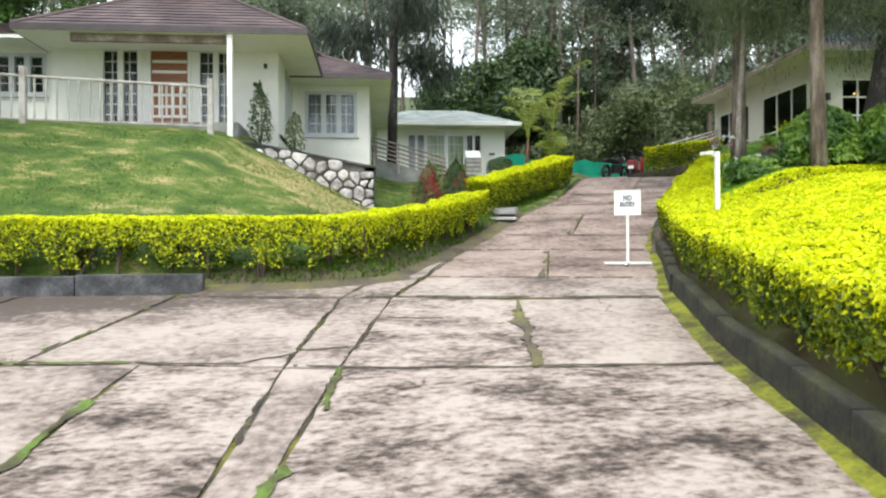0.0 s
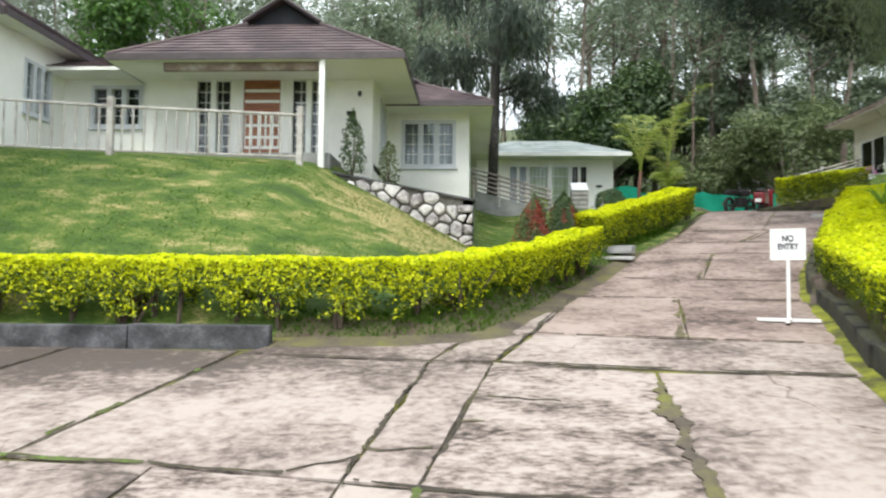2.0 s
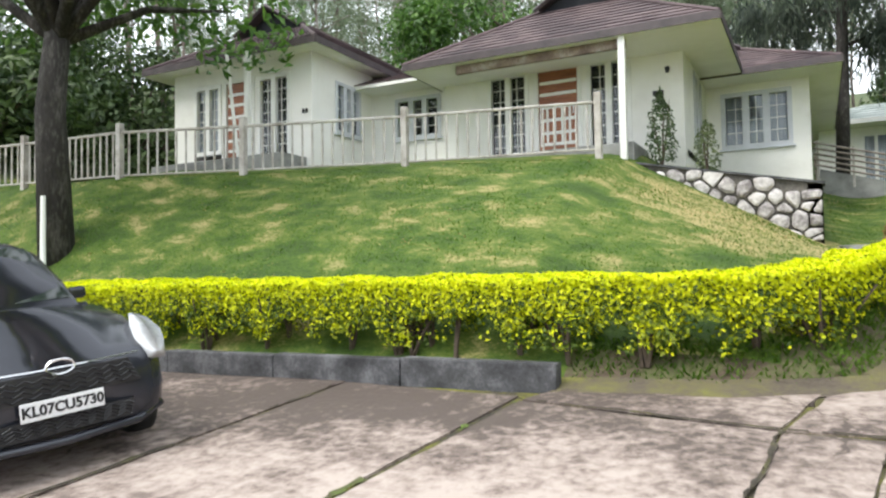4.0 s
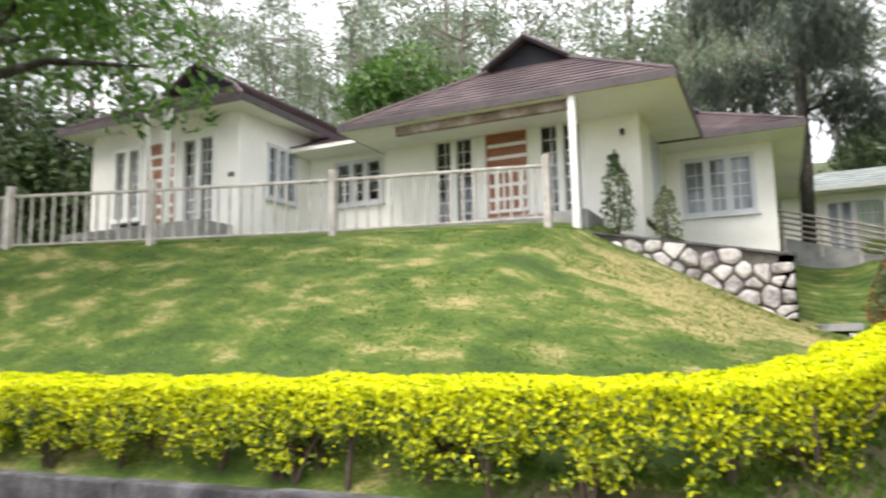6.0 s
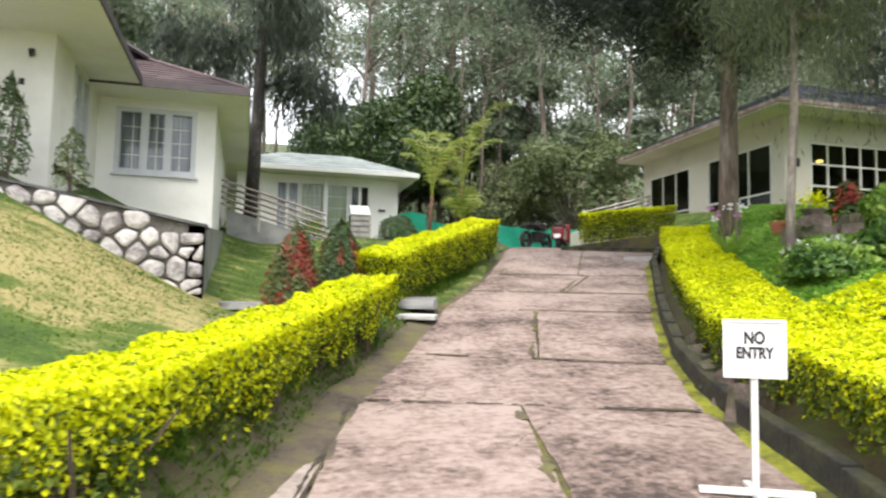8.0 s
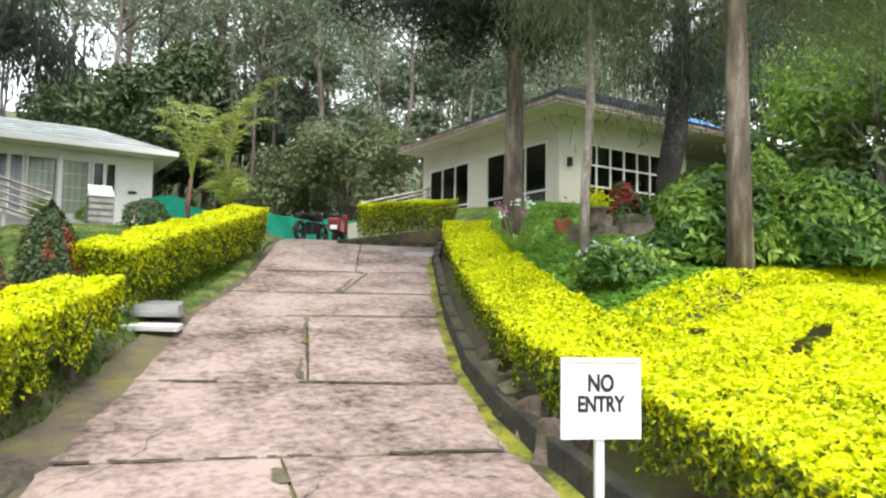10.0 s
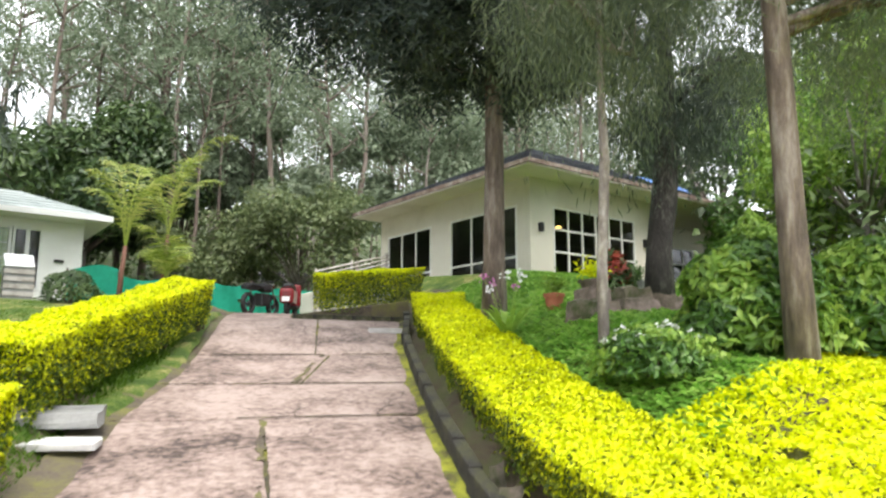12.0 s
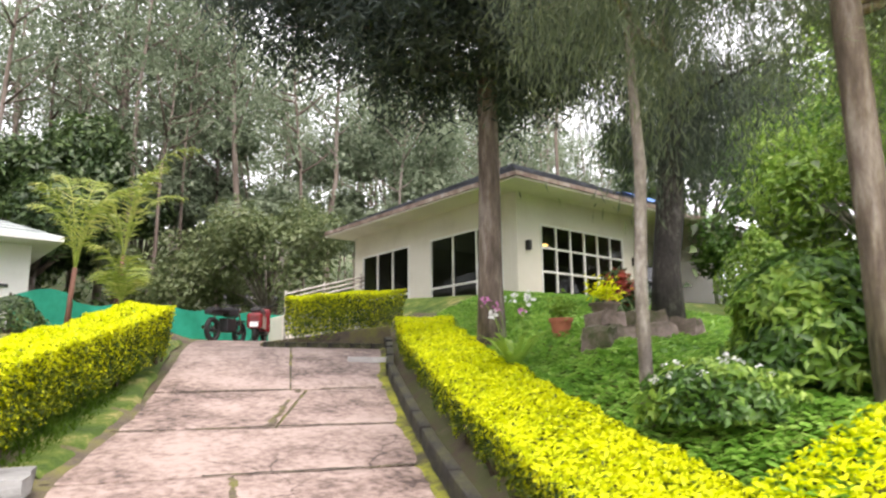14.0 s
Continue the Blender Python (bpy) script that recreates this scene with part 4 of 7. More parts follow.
def dutch_roof(parent, x0, x1, y0, y1, z, slope, gable_y, mat, soffit=WHITE, thick=0.12, seed=0, gable=True, fascia=FASCIA):
    """A hipped roof with its ridge along y and a small gable, painted near-black for shade, over the front hip."""
    cx, half = (x0 + x1) / 2, (x1 - x0) / 2
    top = z + half * slope
    yr1 = y1 - half * 0.9
    gz = z + (gable_y - y0) * slope
    gw = max(0.05, (top - gz) / slope)
    planes = [((x0, y0, z), (x1, y0, z), (cx + gw, gable_y, gz), (cx - gw, gable_y, gz)),
              ((x1, y0, z), (x1, y1, z), (cx + gw, yr1, gz), (cx + gw, gable_y, gz)),
              ((x1, y1, z), (x0, y1, z), (cx, yr1, top), (cx, yr1, top)),
              ((x0, y1, z), (x0, y0, z), (cx - gw, gable_y, gz), (cx - gw, yr1, gz)),
              ((cx + gw, gable_y - 0.25, gz), (cx + gw, yr1, gz), (cx, yr1, top), (cx, gable_y - 0.25, top)),
              ((cx - gw, yr1, gz), (cx - gw, gable_y - 0.25, gz), (cx, gable_y - 0.25, top), (cx, yr1, top))]
    v, f = [], []
    for q in planes:
        o = len(v)
        v += q
        f.append((o, o + 1, o + 2, o + 3))
    roof = part("roof", (v, f), FASCIA, parent, "low hipped roof deck", world=True)
    part("shingles", shingles(planes, seed=seed), mat, roof, "plum brown roof shingles", kind="stuff")
    if gable:
        # flat near-black triangle in place of the shade inside the vent
        part("gable_vent", ([(cx - gw, gable_y + 0.02, gz), (cx + gw, gable_y + 0.02, gz), (cx, gable_y + 0.02, top - 0.05)], [(0, 1, 2)]), UNLIT, roof, "triangular gable vent, its inner shade painted near-black")
        pieces = [tube([(cx + s * (gw + 0.08), gable_y - 0.27, gz - 0.03), (cx, gable_y - 0.27, top + 0.02)], [0.05, 0.05], 4) for s in (-1, 1)]
        part("barge_board", merge(pieces), fascia, roof)
    part("fascia", boxes((x0, x1, y0 - 0.03, y0, z - thick, z + 0.03), (x0, x1, y1, y1 + 0.03, z - thick, z + 0.03), (x0 - 0.03, x0, y0, y1, z - thick, z + 0.03), (x1, x1 + 0.03, y0, y1, z - thick, z + 0.03)), fascia, roof)
    part("soffit", boxes((x0, x1, y0, y1, z - thick, z - thick + 0.03)), soffit, roof, "white painted eaves underside")
    ridge = [tube([(cx, gable_y - 0.25, top + 0.02), (cx, yr1, top + 0.02)], [0.06, 0.06], 6)]
    ridge += [tube([(sx, y0, z + 0.02), (cx + (gw if sx > cx else -gw), gable_y, gz + 0.02)], [0.05, 0.05], 6) for sx in (x0, x1)]
    for r in ridge:
        part("ridge_cap", r, mat, roof)
    return roof


def panel_door(parent, at, a0, a1, z0, z1, cells=True):
    """A wooden door with white bands and small square lights."""
    door = part("door", boxes((a0, a1, at + 0.03, at + 0.08, z0, z1)), DOORRED, parent, "red-brown wooden door with white bands", world=True)
    h = z1 - z0
    rows = [0.86, 0.73, 0.585, 0.44, 0.295, 0.17]
    w = 0.035
    for f in rows[:1] if cells else rows:
        part("white_band", lattice("x", at, 0.015, 0.029, a0 + 0.03, a1 - 0.03, z0 + h * f - w, z0 + h * f + w), TRIM, door, "white painted band")
    if cells:
        xs = [a0 + 0.03] + [a0 + (a1 - a0) * c for c in (0.22, 0.41, 0.60, 0.79)] + [a1 - 0.03]
        gaps = [(p + 0.025, q - 0.025, z0 + h * lo + w, z0 + h * hi - w) for p, q in zip(xs, xs[1:]) for hi, lo in zip(rows[2:], rows[3:])]
        gaps.append((a0 + 0.03, a1 - 0.03, z0 + h * rows[2] + w, z0 + h * rows[1] - w))
        part("white_lattice", lattice("x", at, 0.015, 0.029, a0 + 0.03, a1 - 0.03, z0 + h * rows[-1] - w, z0 + h * rows[1] + w, gaps), TRIM, door, "white painted lattice")
    part("door_frame", boxes((a0 - 0.09, a0, at - 0.03, at + 0.1, z0, z1 + 0.09), (a1, a1 + 0.09, at - 0.03, at + 0.1, z0, z1 + 0.09), (a0, a1, at - 0.03, at + 0.1, z1, z1 + 0.09), bevel=0.006), TRIM, door)
    part("handle", tube([(a1 - 0.09, at - 0.03, z0 + h * 0.48), (a1 - 0.09, at - 0.03, z0 + h * 0.56)], [0.012, 0.012], 6), CHROME, door)
    return door


house = thing("bungalow", (-4.4, 18.6, 4.4), "white bungalow with plum shingle roofs and red-brown door", "house", "bungalows")
F = 4.40
holes = [(-6.36, -5.36, F, 6.47), (-5.22, -4.14, F, 6.5), (-4.02, -3.06, F, 6.47)]
wall(house, "front_wall", "x", 18.6, -7.5, -2.0, 3.6, 6.5, holes)
wall(house, "connecting_wall", "x", 18.9, -9.9, -7.5, 3.6, 6.7, [(-9.05, -7.75, 5.28, 6.34)])
wall(house, "side_wall", "y", -2.0, 18.822, 21.96, 3.4, 6.5, [(19.9, 21.0, 4.7, 6.3)], inward=-1)
wall(house, "wing_front_wall", "x", 21.96, -2.0, 0.27, 3.2, 6.5, [(-1.66, -0.1, 4.8, 6.16)])
wall(house, "wing_side_wall", "y", 0.27, 22.182, 28.0, 3.2, 6.5, [], inward=-1)
wall(house, "back_wall", "x", 28.0, -9.9, 0.27, 3.2, 6.5, [])
part("floor", boxes((-9.9, -2.0, 18.9, 28, F - 0.15, F), (-2.0, 0.0, 22.2, 28, F - 0.15, F)), ROOM, house, world=True)
part("plinth_step", boxes((-6.6, -2.75, 17.3, 18.597, 3.7, F - 0.02), bevel=0.02), GREYCON, house, "grey concrete porch step", world=True)
window(house, "x", 18.6, -6.36, -5.36, F + 0.02, 6.45, 2, TRIM, UNLIT, (2, 7), border=0.09, sill=False)
window(house, "x", 18.6, -4.02, -3.06, F + 0.02, 6.45, 2, TRIM, UNLIT, (2, 7), border=0.09, sill=False)
panel_door(house, 18.6, -5.13, -4.23, F, 6.4)
window(house, "x", 21.96, -1.66, -0.1, 4.8, 6.16, 3, GREYFRAME, CURTAIN, (2, 4), border=0.1)
window(house, "y+", -2.0, 19.9, 21.0, 4.7, 6.3, 2, GREYFRAME, CURTAIN, (2, 4), border=0.09)
window(house, "x", 18.9, -9.05, -7.75, 5.28, 6.34, 3, GREYFRAME, UNLIT, (1, 4), border=0.09)
dutch_roof(house, -7.7, -1.1, 17.0, 28.6, 6.5, 0.64, 19.4, SHINGLE, seed=1)
dutch_roof(house, -4.6, 0.92, 21.0, 29.4, 6.46, 0.5, 23.25, SHINGLE, seed=2)
part("connecting_roof", shingles([((-9.9, 18.1, 6.6), (-6.5, 18.1, 6.6), (-6.5, 20.6, 7.6), (-9.9, 20.6, 7.6))], seed=3), SHINGLE, house, world=True, kind="stuff")
part("connecting_soffit", boxes((-9.9, -7.7, 18.1, 18.9, 6.5, 6.58)), WHITE, house, world=True)
part("porch_post", boxes((-2.96, -2.83, 17.05, 17.17, 3.75, 6.38), bevel=0.01), TRIM, house, "slim white porch post", world=True)
part("porch_beam", boxes((-6.5, -2.85, 17.2, 17.32, 6.2, 6.38), bevel=0.01), EAVE, house, "brown-stained porch beam", world=True)
part("number_mark", boxes((-2.62, -2.52, 18.585, 18.598, 5.52, 5.62), (-2.48, -2.40, 18.585, 18.598, 5.52, 5.62)), BLACK, house, "small black house number", world=True)
part("wall_lamp", merge([tube([(-2.3, 18.58, 6.0), (-2.3, 18.5, 6.05)], [0.03, 0.045], 8), tube([(-2.3, 18.5, 6.05), (-2.3, 18.48, 5.95)], [0.05, 0.03], 8)]), BLACKPLASTIC, house, world=True)

annexe = thing("bungalow", (-11.9, 16.4, 4.6), "white bungalow with dark red door behind the railing", "house", "bungalows")
FA = 4.62
wall(annexe, "front_wall", "x", 16.4, -14.1, -9.75, 3.6, 7.04, [(-13.4, -12.5, FA, 6.66), (-12.42, -11.44, FA, 6.7), (-11.36, -10.36, FA, 6.66)])
wall(annexe, "side_wall", "y", -9.75, 16.622, 18.9, 3.6, 7.04, [(17.3, 18.35, 5.3, 6.55)], inward=-1)
wall(annexe, "far_side_wall", "y", -14.1, 16.622, 26, 3.6, 7.04, [])
wall(annexe, "back_wall", "x", 26, -14.1, -9.9, 3.6, 7.04, [])
part("floor", boxes((-14.1, -9.95, 16.6, 26, FA - 0.15, FA)), ROOM, annexe, world=True)
part("plinth_step", boxes((-13.9, -9.9, 15.5, 16.397, 3.9, FA - 0.02), bevel=0.02), GREYCON, annexe, "grey tiled porch step", world=True)
panel_door(annexe, 16.4, -12.33, -11.53, FA, 6.6, cells=False)
window(annexe, "x", 16.4, -13.4, -12.5, FA + 0.3, 6.64, 2, TRIM, CURTAIN, (2, 6), border=0.09, sill=False)
window(annexe, "x", 16.4, -11.36, -10.36, FA + 0.02, 6.64, 2, TRIM, UNLIT, (2, 7), border=0.09, sill=False)
window(annexe, "y+", -9.75, 17.3, 18.35, 5.3, 6.55, 3, GREYFRAME, CURTAIN, (1, 4), border=0.08)
dutch_roof(annexe, -14.75, -9.3, 15.95, 26.6, 7.15, 0.62, 17.7, SHINGLE, seed=4)
part("porch_post", boxes((-10.95, -10.83, 15.5, 15.62, 4.5, 7.0), bevel=0.01), TRIM, annexe, "slim white porch post", world=True)
part("porch_post", tube([(-11.55, 15.6, 7.0), (-11.2, 15.6, 4.5)], [0.05, 0.05], 4), TRIM, annexe, "slanted white steel porch post", world=True)
part("house_number", boxes((-10.02, -9.96, 16.385, 16.398, 5.62, 5.72), (-9.93, -9.87, 16.385, 16.398, 5.62, 5.72)), BLACK, annexe, "small black house number", world=True)

# stone retaining wall: face stones in dark joints
def convex_cell(seeds, i, lo, hi, gap):
    """The cell of one seed among the others, within bounds, shrunk for the joint."""
    poly = [Vector((lo[0], lo[1])), Vector((hi[0], lo[1])), Vector((hi[0], hi[1])), Vector((lo[0], hi[1]))]
    p = Vector(seeds[i])
    for j, q in enumerate(seeds):
        if j == i or (Vector(q) - p).length > 1.4:
            continue
        q = Vector(q)
        n = (q - p).normalized()
        d = n.dot((p + q) / 2) - gap
        out = []
        for k, a in enumerate(poly):
            b = poly[(k + 1) % len(poly)]
            da, db = n.dot(a) - d, n.dot(b) - d
            if da <= 0:
                out.append(a)
            if da * db < 0:
                out.append(a.lerp(b, da / (da - db)))
        poly = out
        if len(poly) < 3:
            return None
    return poly


def stone_top(x):
    return 3.95 - 0.2 * (x + 2.72) if x > -2.72 else 3.95


retaining = thing("retaining_wall", (-1.2, 17.25, 2.2), "low retaining wall of whitish rubble stones in dark joints", "stone wall", kind="structure")
v = [(-2.75, 17.22, 1.6), (0.42, 17.22, 1.6), (0.42, 17.22, 3.32), (-2.75, 17.22, 3.93), (-2.75, 17.5, 1.6), (0.42, 17.5, 1.6), (0.42, 17.5, 3.32), (-2.75, 17.5, 3.93)]
part("wall_core", (v, [(0, 1, 2, 3), (5, 4, 7, 6), (1, 5, 6, 2), (4, 0, 3, 7), (3, 2, 6, 7)]), MORTAR, retaining, "dark mortar core", world=True)
v2 = [(0.42, 17.22, 1.6), (0.42, 24, 2.8), (0.42, 24, 3.9), (0.42, 17.22, 3.32), (0.2, 17.22, 1.6), (0.2, 24, 2.8), (0.2, 24, 3.9), (0.2, 17.22, 3.32)]
part("return_wall", (v2, [(0, 1, 2, 3), (3, 2, 6, 7), (0, 3, 7, 4), (4, 7, 6, 5)]), GREYCON, retaining, world=True)
coping = [(-2.8, 17.16, 3.93), (0.46, 17.16, 3.3), (0.46, 17.16, 3.34), (-2.8, 17.16, 3.97), (-2.8, 17.55, 3.93), (0.46, 17.55, 3.3), (0.46, 17.55, 3.34), (-2.8, 17.55, 3.97)]
part("coping", (coping, [(0, 1, 2, 3), (1, 5, 6, 2), (3, 2, 6, 7), (4, 0, 3, 7), (0, 4, 5, 1)]), GREYKERB, retaining, "thin grey coping", world=True)
rs = random.Random(5)
seeds = []
for row in range(10):
    for col in range(10):
        seeds.append((min(0.28 + rs.uniform(-0.07, 0.07), -2.7 + col * 0.34 + (row % 2) * 0.17 + rs.uniform(-0.13, 0.13)), 1.7 + row * 0.24 + rs.uniform(-0.07, 0.07)))
for i, sd in enumerate(seeds):
    if sd[1] > stone_top(sd[0]) - 0.06 or sd[0] > 0.4:
        continue
    poly = convex_cell(seeds, i, (-2.74, 1.6), (0.41, stone_top(sd[0]) - 0.01), rs.uniform(0.012, 0.026))
    if not poly:
        continue
    c = sum(poly, Vector((0, 0))) / len(poly)
    # corners worn round
    poly = [a.lerp(b, k) for a, b in zip(poly, poly[1:] + poly[:1]) for k in (0.18, 0.82)]
    ring = [c + (p - c) * k for k in (1.0, 0.93, 0.6) for p in poly]
    m = len(poly)
    deep = [17.215] * m + [17.17] * m + [17.155 + rs.uniform(-0.02, 0.012)] * m
    vs = [(p.x, d, p.y) for p, d in zip(ring, deep)]
    fs = [(k * m + a, k * m + (a + 1) % m, (k + 1) * m + (a + 1) % m, (k + 1) * m + a) for k in range(2) for a in range(m)] + [tuple(range(2 * m, 3 * m))]
    part("stone", (vs, fs), STONE, retaining, world=True, smooth=False)


# railing round the terrace
railing = thing("terrace_railing", (-8, 14.4, 3.9), "weathered white metal railing along the terrace", "railing", kind="structure")
RAILPTS = [(-18.5, 12.6, 3.85), (-14.9, 13.0, 3.86), (-11.85, 13.0, 3.78), (-9.57, 14.0, 3.83), (-6.5, 15.0, 3.85), (-3.14, 16.2, 3.95)]
for (ax, ay, az), (bx_, by_, bz) in zip(RAILPTS, RAILPTS[1:]):
    a, b = Vector((ax, ay, az)), Vector((bx_, by_, bz))
    for h, r in ((0.14, 0.022), (1.0, 0.03)):
        part("rail", tube([a + Vector((0, 0, h)), b + Vector((0, 0, h))], [r, r], 6), RAIL, railing, world=True)
    n = int((b - a).length / 0.19)
    ang = math.atan2(b.y - a.y, b.x - a.x)
    for k in range(1, n):
        p = a.lerp(b, k / n)
        part("baluster", tube([p + Vector((0, 0, 0.14)), p + Vector((0, 0, 1.0))], [0.022, 0.022], 5), RAIL, railing, world=True)
for x, y, z in RAILPTS:
    part("post", boxes((x - 0.06, x + 0.06, y - 0.06, y + 0.06, z - 0.25, z + 1.18), bevel=0.012), RAIL, railing, world=True)

# the cottage further up
cottage = thing("cottage", (3.5, 33.5, 4.9), "small white cottage with pale roof and green blinds", "house")
CF = 4.95
wall(cottage, "front_wall", "x", 33.5, 0.5, 6.5, 3.5, 7.05, [(1.9, 5.4, CF, 6.8)])
wall(cottage, "side_wall", "y", 6.5, 33.722, 39, 3.5, 7.05, [], inward=-1)
wall(cottage, "far_side_wall", "y", 0.5, 33.722, 39, 3.5, 7.05, [])
wall(cottage, "back_wall", "x", 39, 0.5, 6.5, 3.5, 7.05, [])
part("floor", boxes((0.5, 6.5, 33.6, 39, 4.7, CF)), ROOM, cottage, world=True)
window(cottage, "x", 33.5, 1.9, 2.75, CF, 6.8, 2, TRIM, CURTAIN, (1, 1), sill=False)
window(cottage, "x", 33.5, 2.78, 3.68, CF, 6.8, 1, TRIM, GREENBLIND, (1, 4), sill=False)
window(cottage, "x", 33.5, 3.72, 4.6, CF, 6.8, 1, TRIM, GREENBLIND, (1, 4), sill=False)
window(cottage, "x", 33.5, 4.63, 5.4, CF, 6.8, 2, TRIM, UNLIT, (1, 1), sill=False)
part("porch_post", boxes((3.64, 3.78, 33.2, 33.34, CF - 0.5, 6.95), bevel=0.01), TRIM, cottage, world=True)
part("mail_box", boxes((5.75, 6.0, 33.43, 33.497, 5.82, 5.9)), BLACK, cottage, world=True)
cr = [((-0.2, 32.6, 7.2), (7.1, 32.6, 7.2), (5.0, 35.5, 8.25), (2.0, 35.5, 8.25)), ((7.1, 32.6, 7.2), (7.1, 39.6, 7.2), (5.0, 36.5, 8.25), (5.0, 35.5, 8.25)),
      ((7.1, 39.6, 7.2), (-0.2, 39.6, 7.2), (2.0, 36.5, 8.25), (5.0, 36.5, 8.25)), ((-0.2, 39.6, 7.2), (-0.2, 32.6, 7.2), (2.0, 35.5, 8.25), (2.0, 36.5, 8.25)), ((2.0, 35.5, 8.25), (5.0, 35.5, 8.25), (5.0, 36.5, 8.25), (2.0, 36.5, 8.25))]
croof = part("roof", ([p for q in cr for p in q], [(4 * k, 4 * k + 1, 4 * k + 2, 4 * k + 3) for k in range(5)]), FASCIA, cottage, world=True)
part("shingles", shingles(cr, 0.45, 0.6, 7), PALESHEET, croof, "pale grey-green roofing", kind="stuff")
part("soffit", boxes((-0.2, 7.1, 32.6, 39.6, 7.06, 7.1)), WHITE, croof)
part("fascia", boxes((-0.2, 7.1, 32.57, 32.6, 7.06, 7.22), (7.1, 7.13, 32.6, 39.6, 7.06, 7.22)), TRIM, croof)

# the dining hall on the right
hall = thing("dining_hall", (15.2, 22.9, 4.7), "cream single-storey hall with dark framed windows", "house")
HB, HT = 4.2, 7.74
wall(hall, "side_wall", "y", 15.2, 23.122, 30.0, HB, HT, [(23.4, 26.3, 4.87, 7.05), (27.3, 29.75, 4.87, 7.05)], CREAM, inward=1)
wall(hall, "front_wall", "x", 22.9, 15.2, 20.6, HB, HT, [(16.05, 19.5, 5.18, 7.03)], CREAM)
wall(hall, "recess_wall", "x", 25.0, 20.6, 28, HB, HT, [(21.2, 22.3, 4.8, 7.0), (23.0, 25.6, 5.2, 7.0)], CREAM)
wall(hall, "recess_side_wall", "y", 20.6, 23.122, 25.0, HB, HT, [], CREAM, inward=-1)
wall(hall, "back_wall", "x", 30.0, 15.2, 28, HB, HT, [], CREAM)
wall(hall, "end_wall", "y", 28, 25.222, 30.0, HB, HT, [], CREAM, inward=-1)
part("floor", boxes((15.3, 28, 23, 30, 4.5, 4.6)), ROOM, hall, world=True)
part("plinth", boxes((15.1, 15.197, 22.8, 30.0, 3.8, 4.78), (15.1, 20.6, 22.8, 22.897, 3.8, 4.78)), GREYCON, hall, "grey plinth", world=True)


def hall_window(axis, at, a0, a1, z0, z1, cols, levels):
    b = 0.05
    hs = [0, *levels, 1]
    gaps = [(a0 + (a1 - a0 - b) * k / cols + b, a0 + (a1 - a0 - b) * (k + 1) / cols, z0 + (z1 - z0 - b) * h0 + b, z0 + (z1 - z0 - b) * h1) for k in range(cols) for h0, h1 in zip(hs, hs[1:])]
    root = part("window", lattice(axis, at, -0.02, 0.07, a0, a1, z0, z1, gaps), TRIM, hall, "white aluminium window grid", world=True)
    hs = [0, *levels, 1]
    for k in range(cols):
        for h0, h1 in zip(hs, hs[1:]):
            p = a0 + (a1 - a0 - b) * k / cols + b
            part("pane", boxes(flat(axis, at, p, p + (a1 - a0 - b) / cols - b, 0.02, 0.026, z0 + (z1 - z0) * h0 + b / 2, z0 + (z1 - z0) * h1 - b / 2)), TINTED, root).visible_shadow = False


hall_window("x", 22.9, 16.05, 19.5, 5.18, 7.03, 6, (0.33, 0.67))
hall_window("y-", 15.2, 23.4, 26.3, 4.87, 7.05, 3, (0.35,))
hall_window("y-", 15.2, 27.3, 29.75, 4.87, 7.05, 3, (0.35,))
hall_window("x", 25.0, 23.0, 25.6, 5.2, 7.0, 4, (0.33, 0.67))
part("door", boxes((21.2, 22.3, 25.05, 25.1, 4.8, 7.0)), DOORRED, hall, "brown door in the recess", world=True)
part("veranda_post", boxes((24.0, 24.16, 22.6, 22.76, 3.9, 7.5), bevel=0.015), TRIM, hall, "white veranda post", world=True)
for x in (15.55, 19.95):
    part("wall_lamp", boxes((x - 0.06, x + 0.06, 22.78, 22.897, 6.28, 6.52), bevel=0.01), BLACKPLASTIC, hall, "small black wall lamp", world=True)
EZ = 7.9
hp = [((14.3, 22.0, EZ), (22.0, 22.0, EZ), (22.0, 26.3, 9.95), (18.6, 26.3, 9.95)), ((22.0, 22.0, EZ), (28.8, 23.8, EZ), (28.8, 26.3, 9.6), (22.0, 26.3, 9.95)),
      ((28.8, 30.6, EZ), (14.3, 30.6, EZ), (18.6, 26.3, 9.95), (28.8, 26.3, 9.6)), ((14.3, 30.6, EZ), (14.3, 22.0, EZ), (18.6, 26.3, 9.95), (18.6, 26.31, 9.95))]
hroof = part("roof", ([p for q in hp for p in q], [(4 * k, 4 * k + 1, 4 * k + 2, 4 * k + 3) for k in range(4)]), FASCIA, hall, world=True)
part("shingles", shingles(hp, 0.3, 0.5, 9), BLUESHINGLE, hroof, "weathered blue-grey roof shingles", kind="stuff")
part("soffit", boxes((14.3, 28.8, 22.0, 30.6, 7.74, 7.78)), CREAM, hroof, "cream eaves underside")
part("fascia", boxes((14.27, 14.3, 22, 30.6, 7.79, 7.9), (14.27, 28.8, 21.97, 22.0, 7.79, 7.9)), EAVE, hroof, "weathered fascia board")
tarp = tagged(new("tarpaulin", data("tarpaulin", [(19.4 + 0.45 * i + 0.1 * (j % 2), 21.98 + 0.35 * j, 7.98 + 0.15 * j + 0.05 * ((i * 3 + j) % 3)) for i in range(5) for j in range(4)], [(i * 4 + j, i * 4 + 4 + j, i * 4 + 5 + j, i * 4 + 1 + j) for i in range(4) for j in range(3)], BLUESHEET)), "crumpled blue tarpaulin lying on the hall roof", "tarpaulin")
lamp = thing("ceiling_lamp", (17.3, 23.9, 6.75), "small warm ceiling lamp lit inside the hall", "lamp")
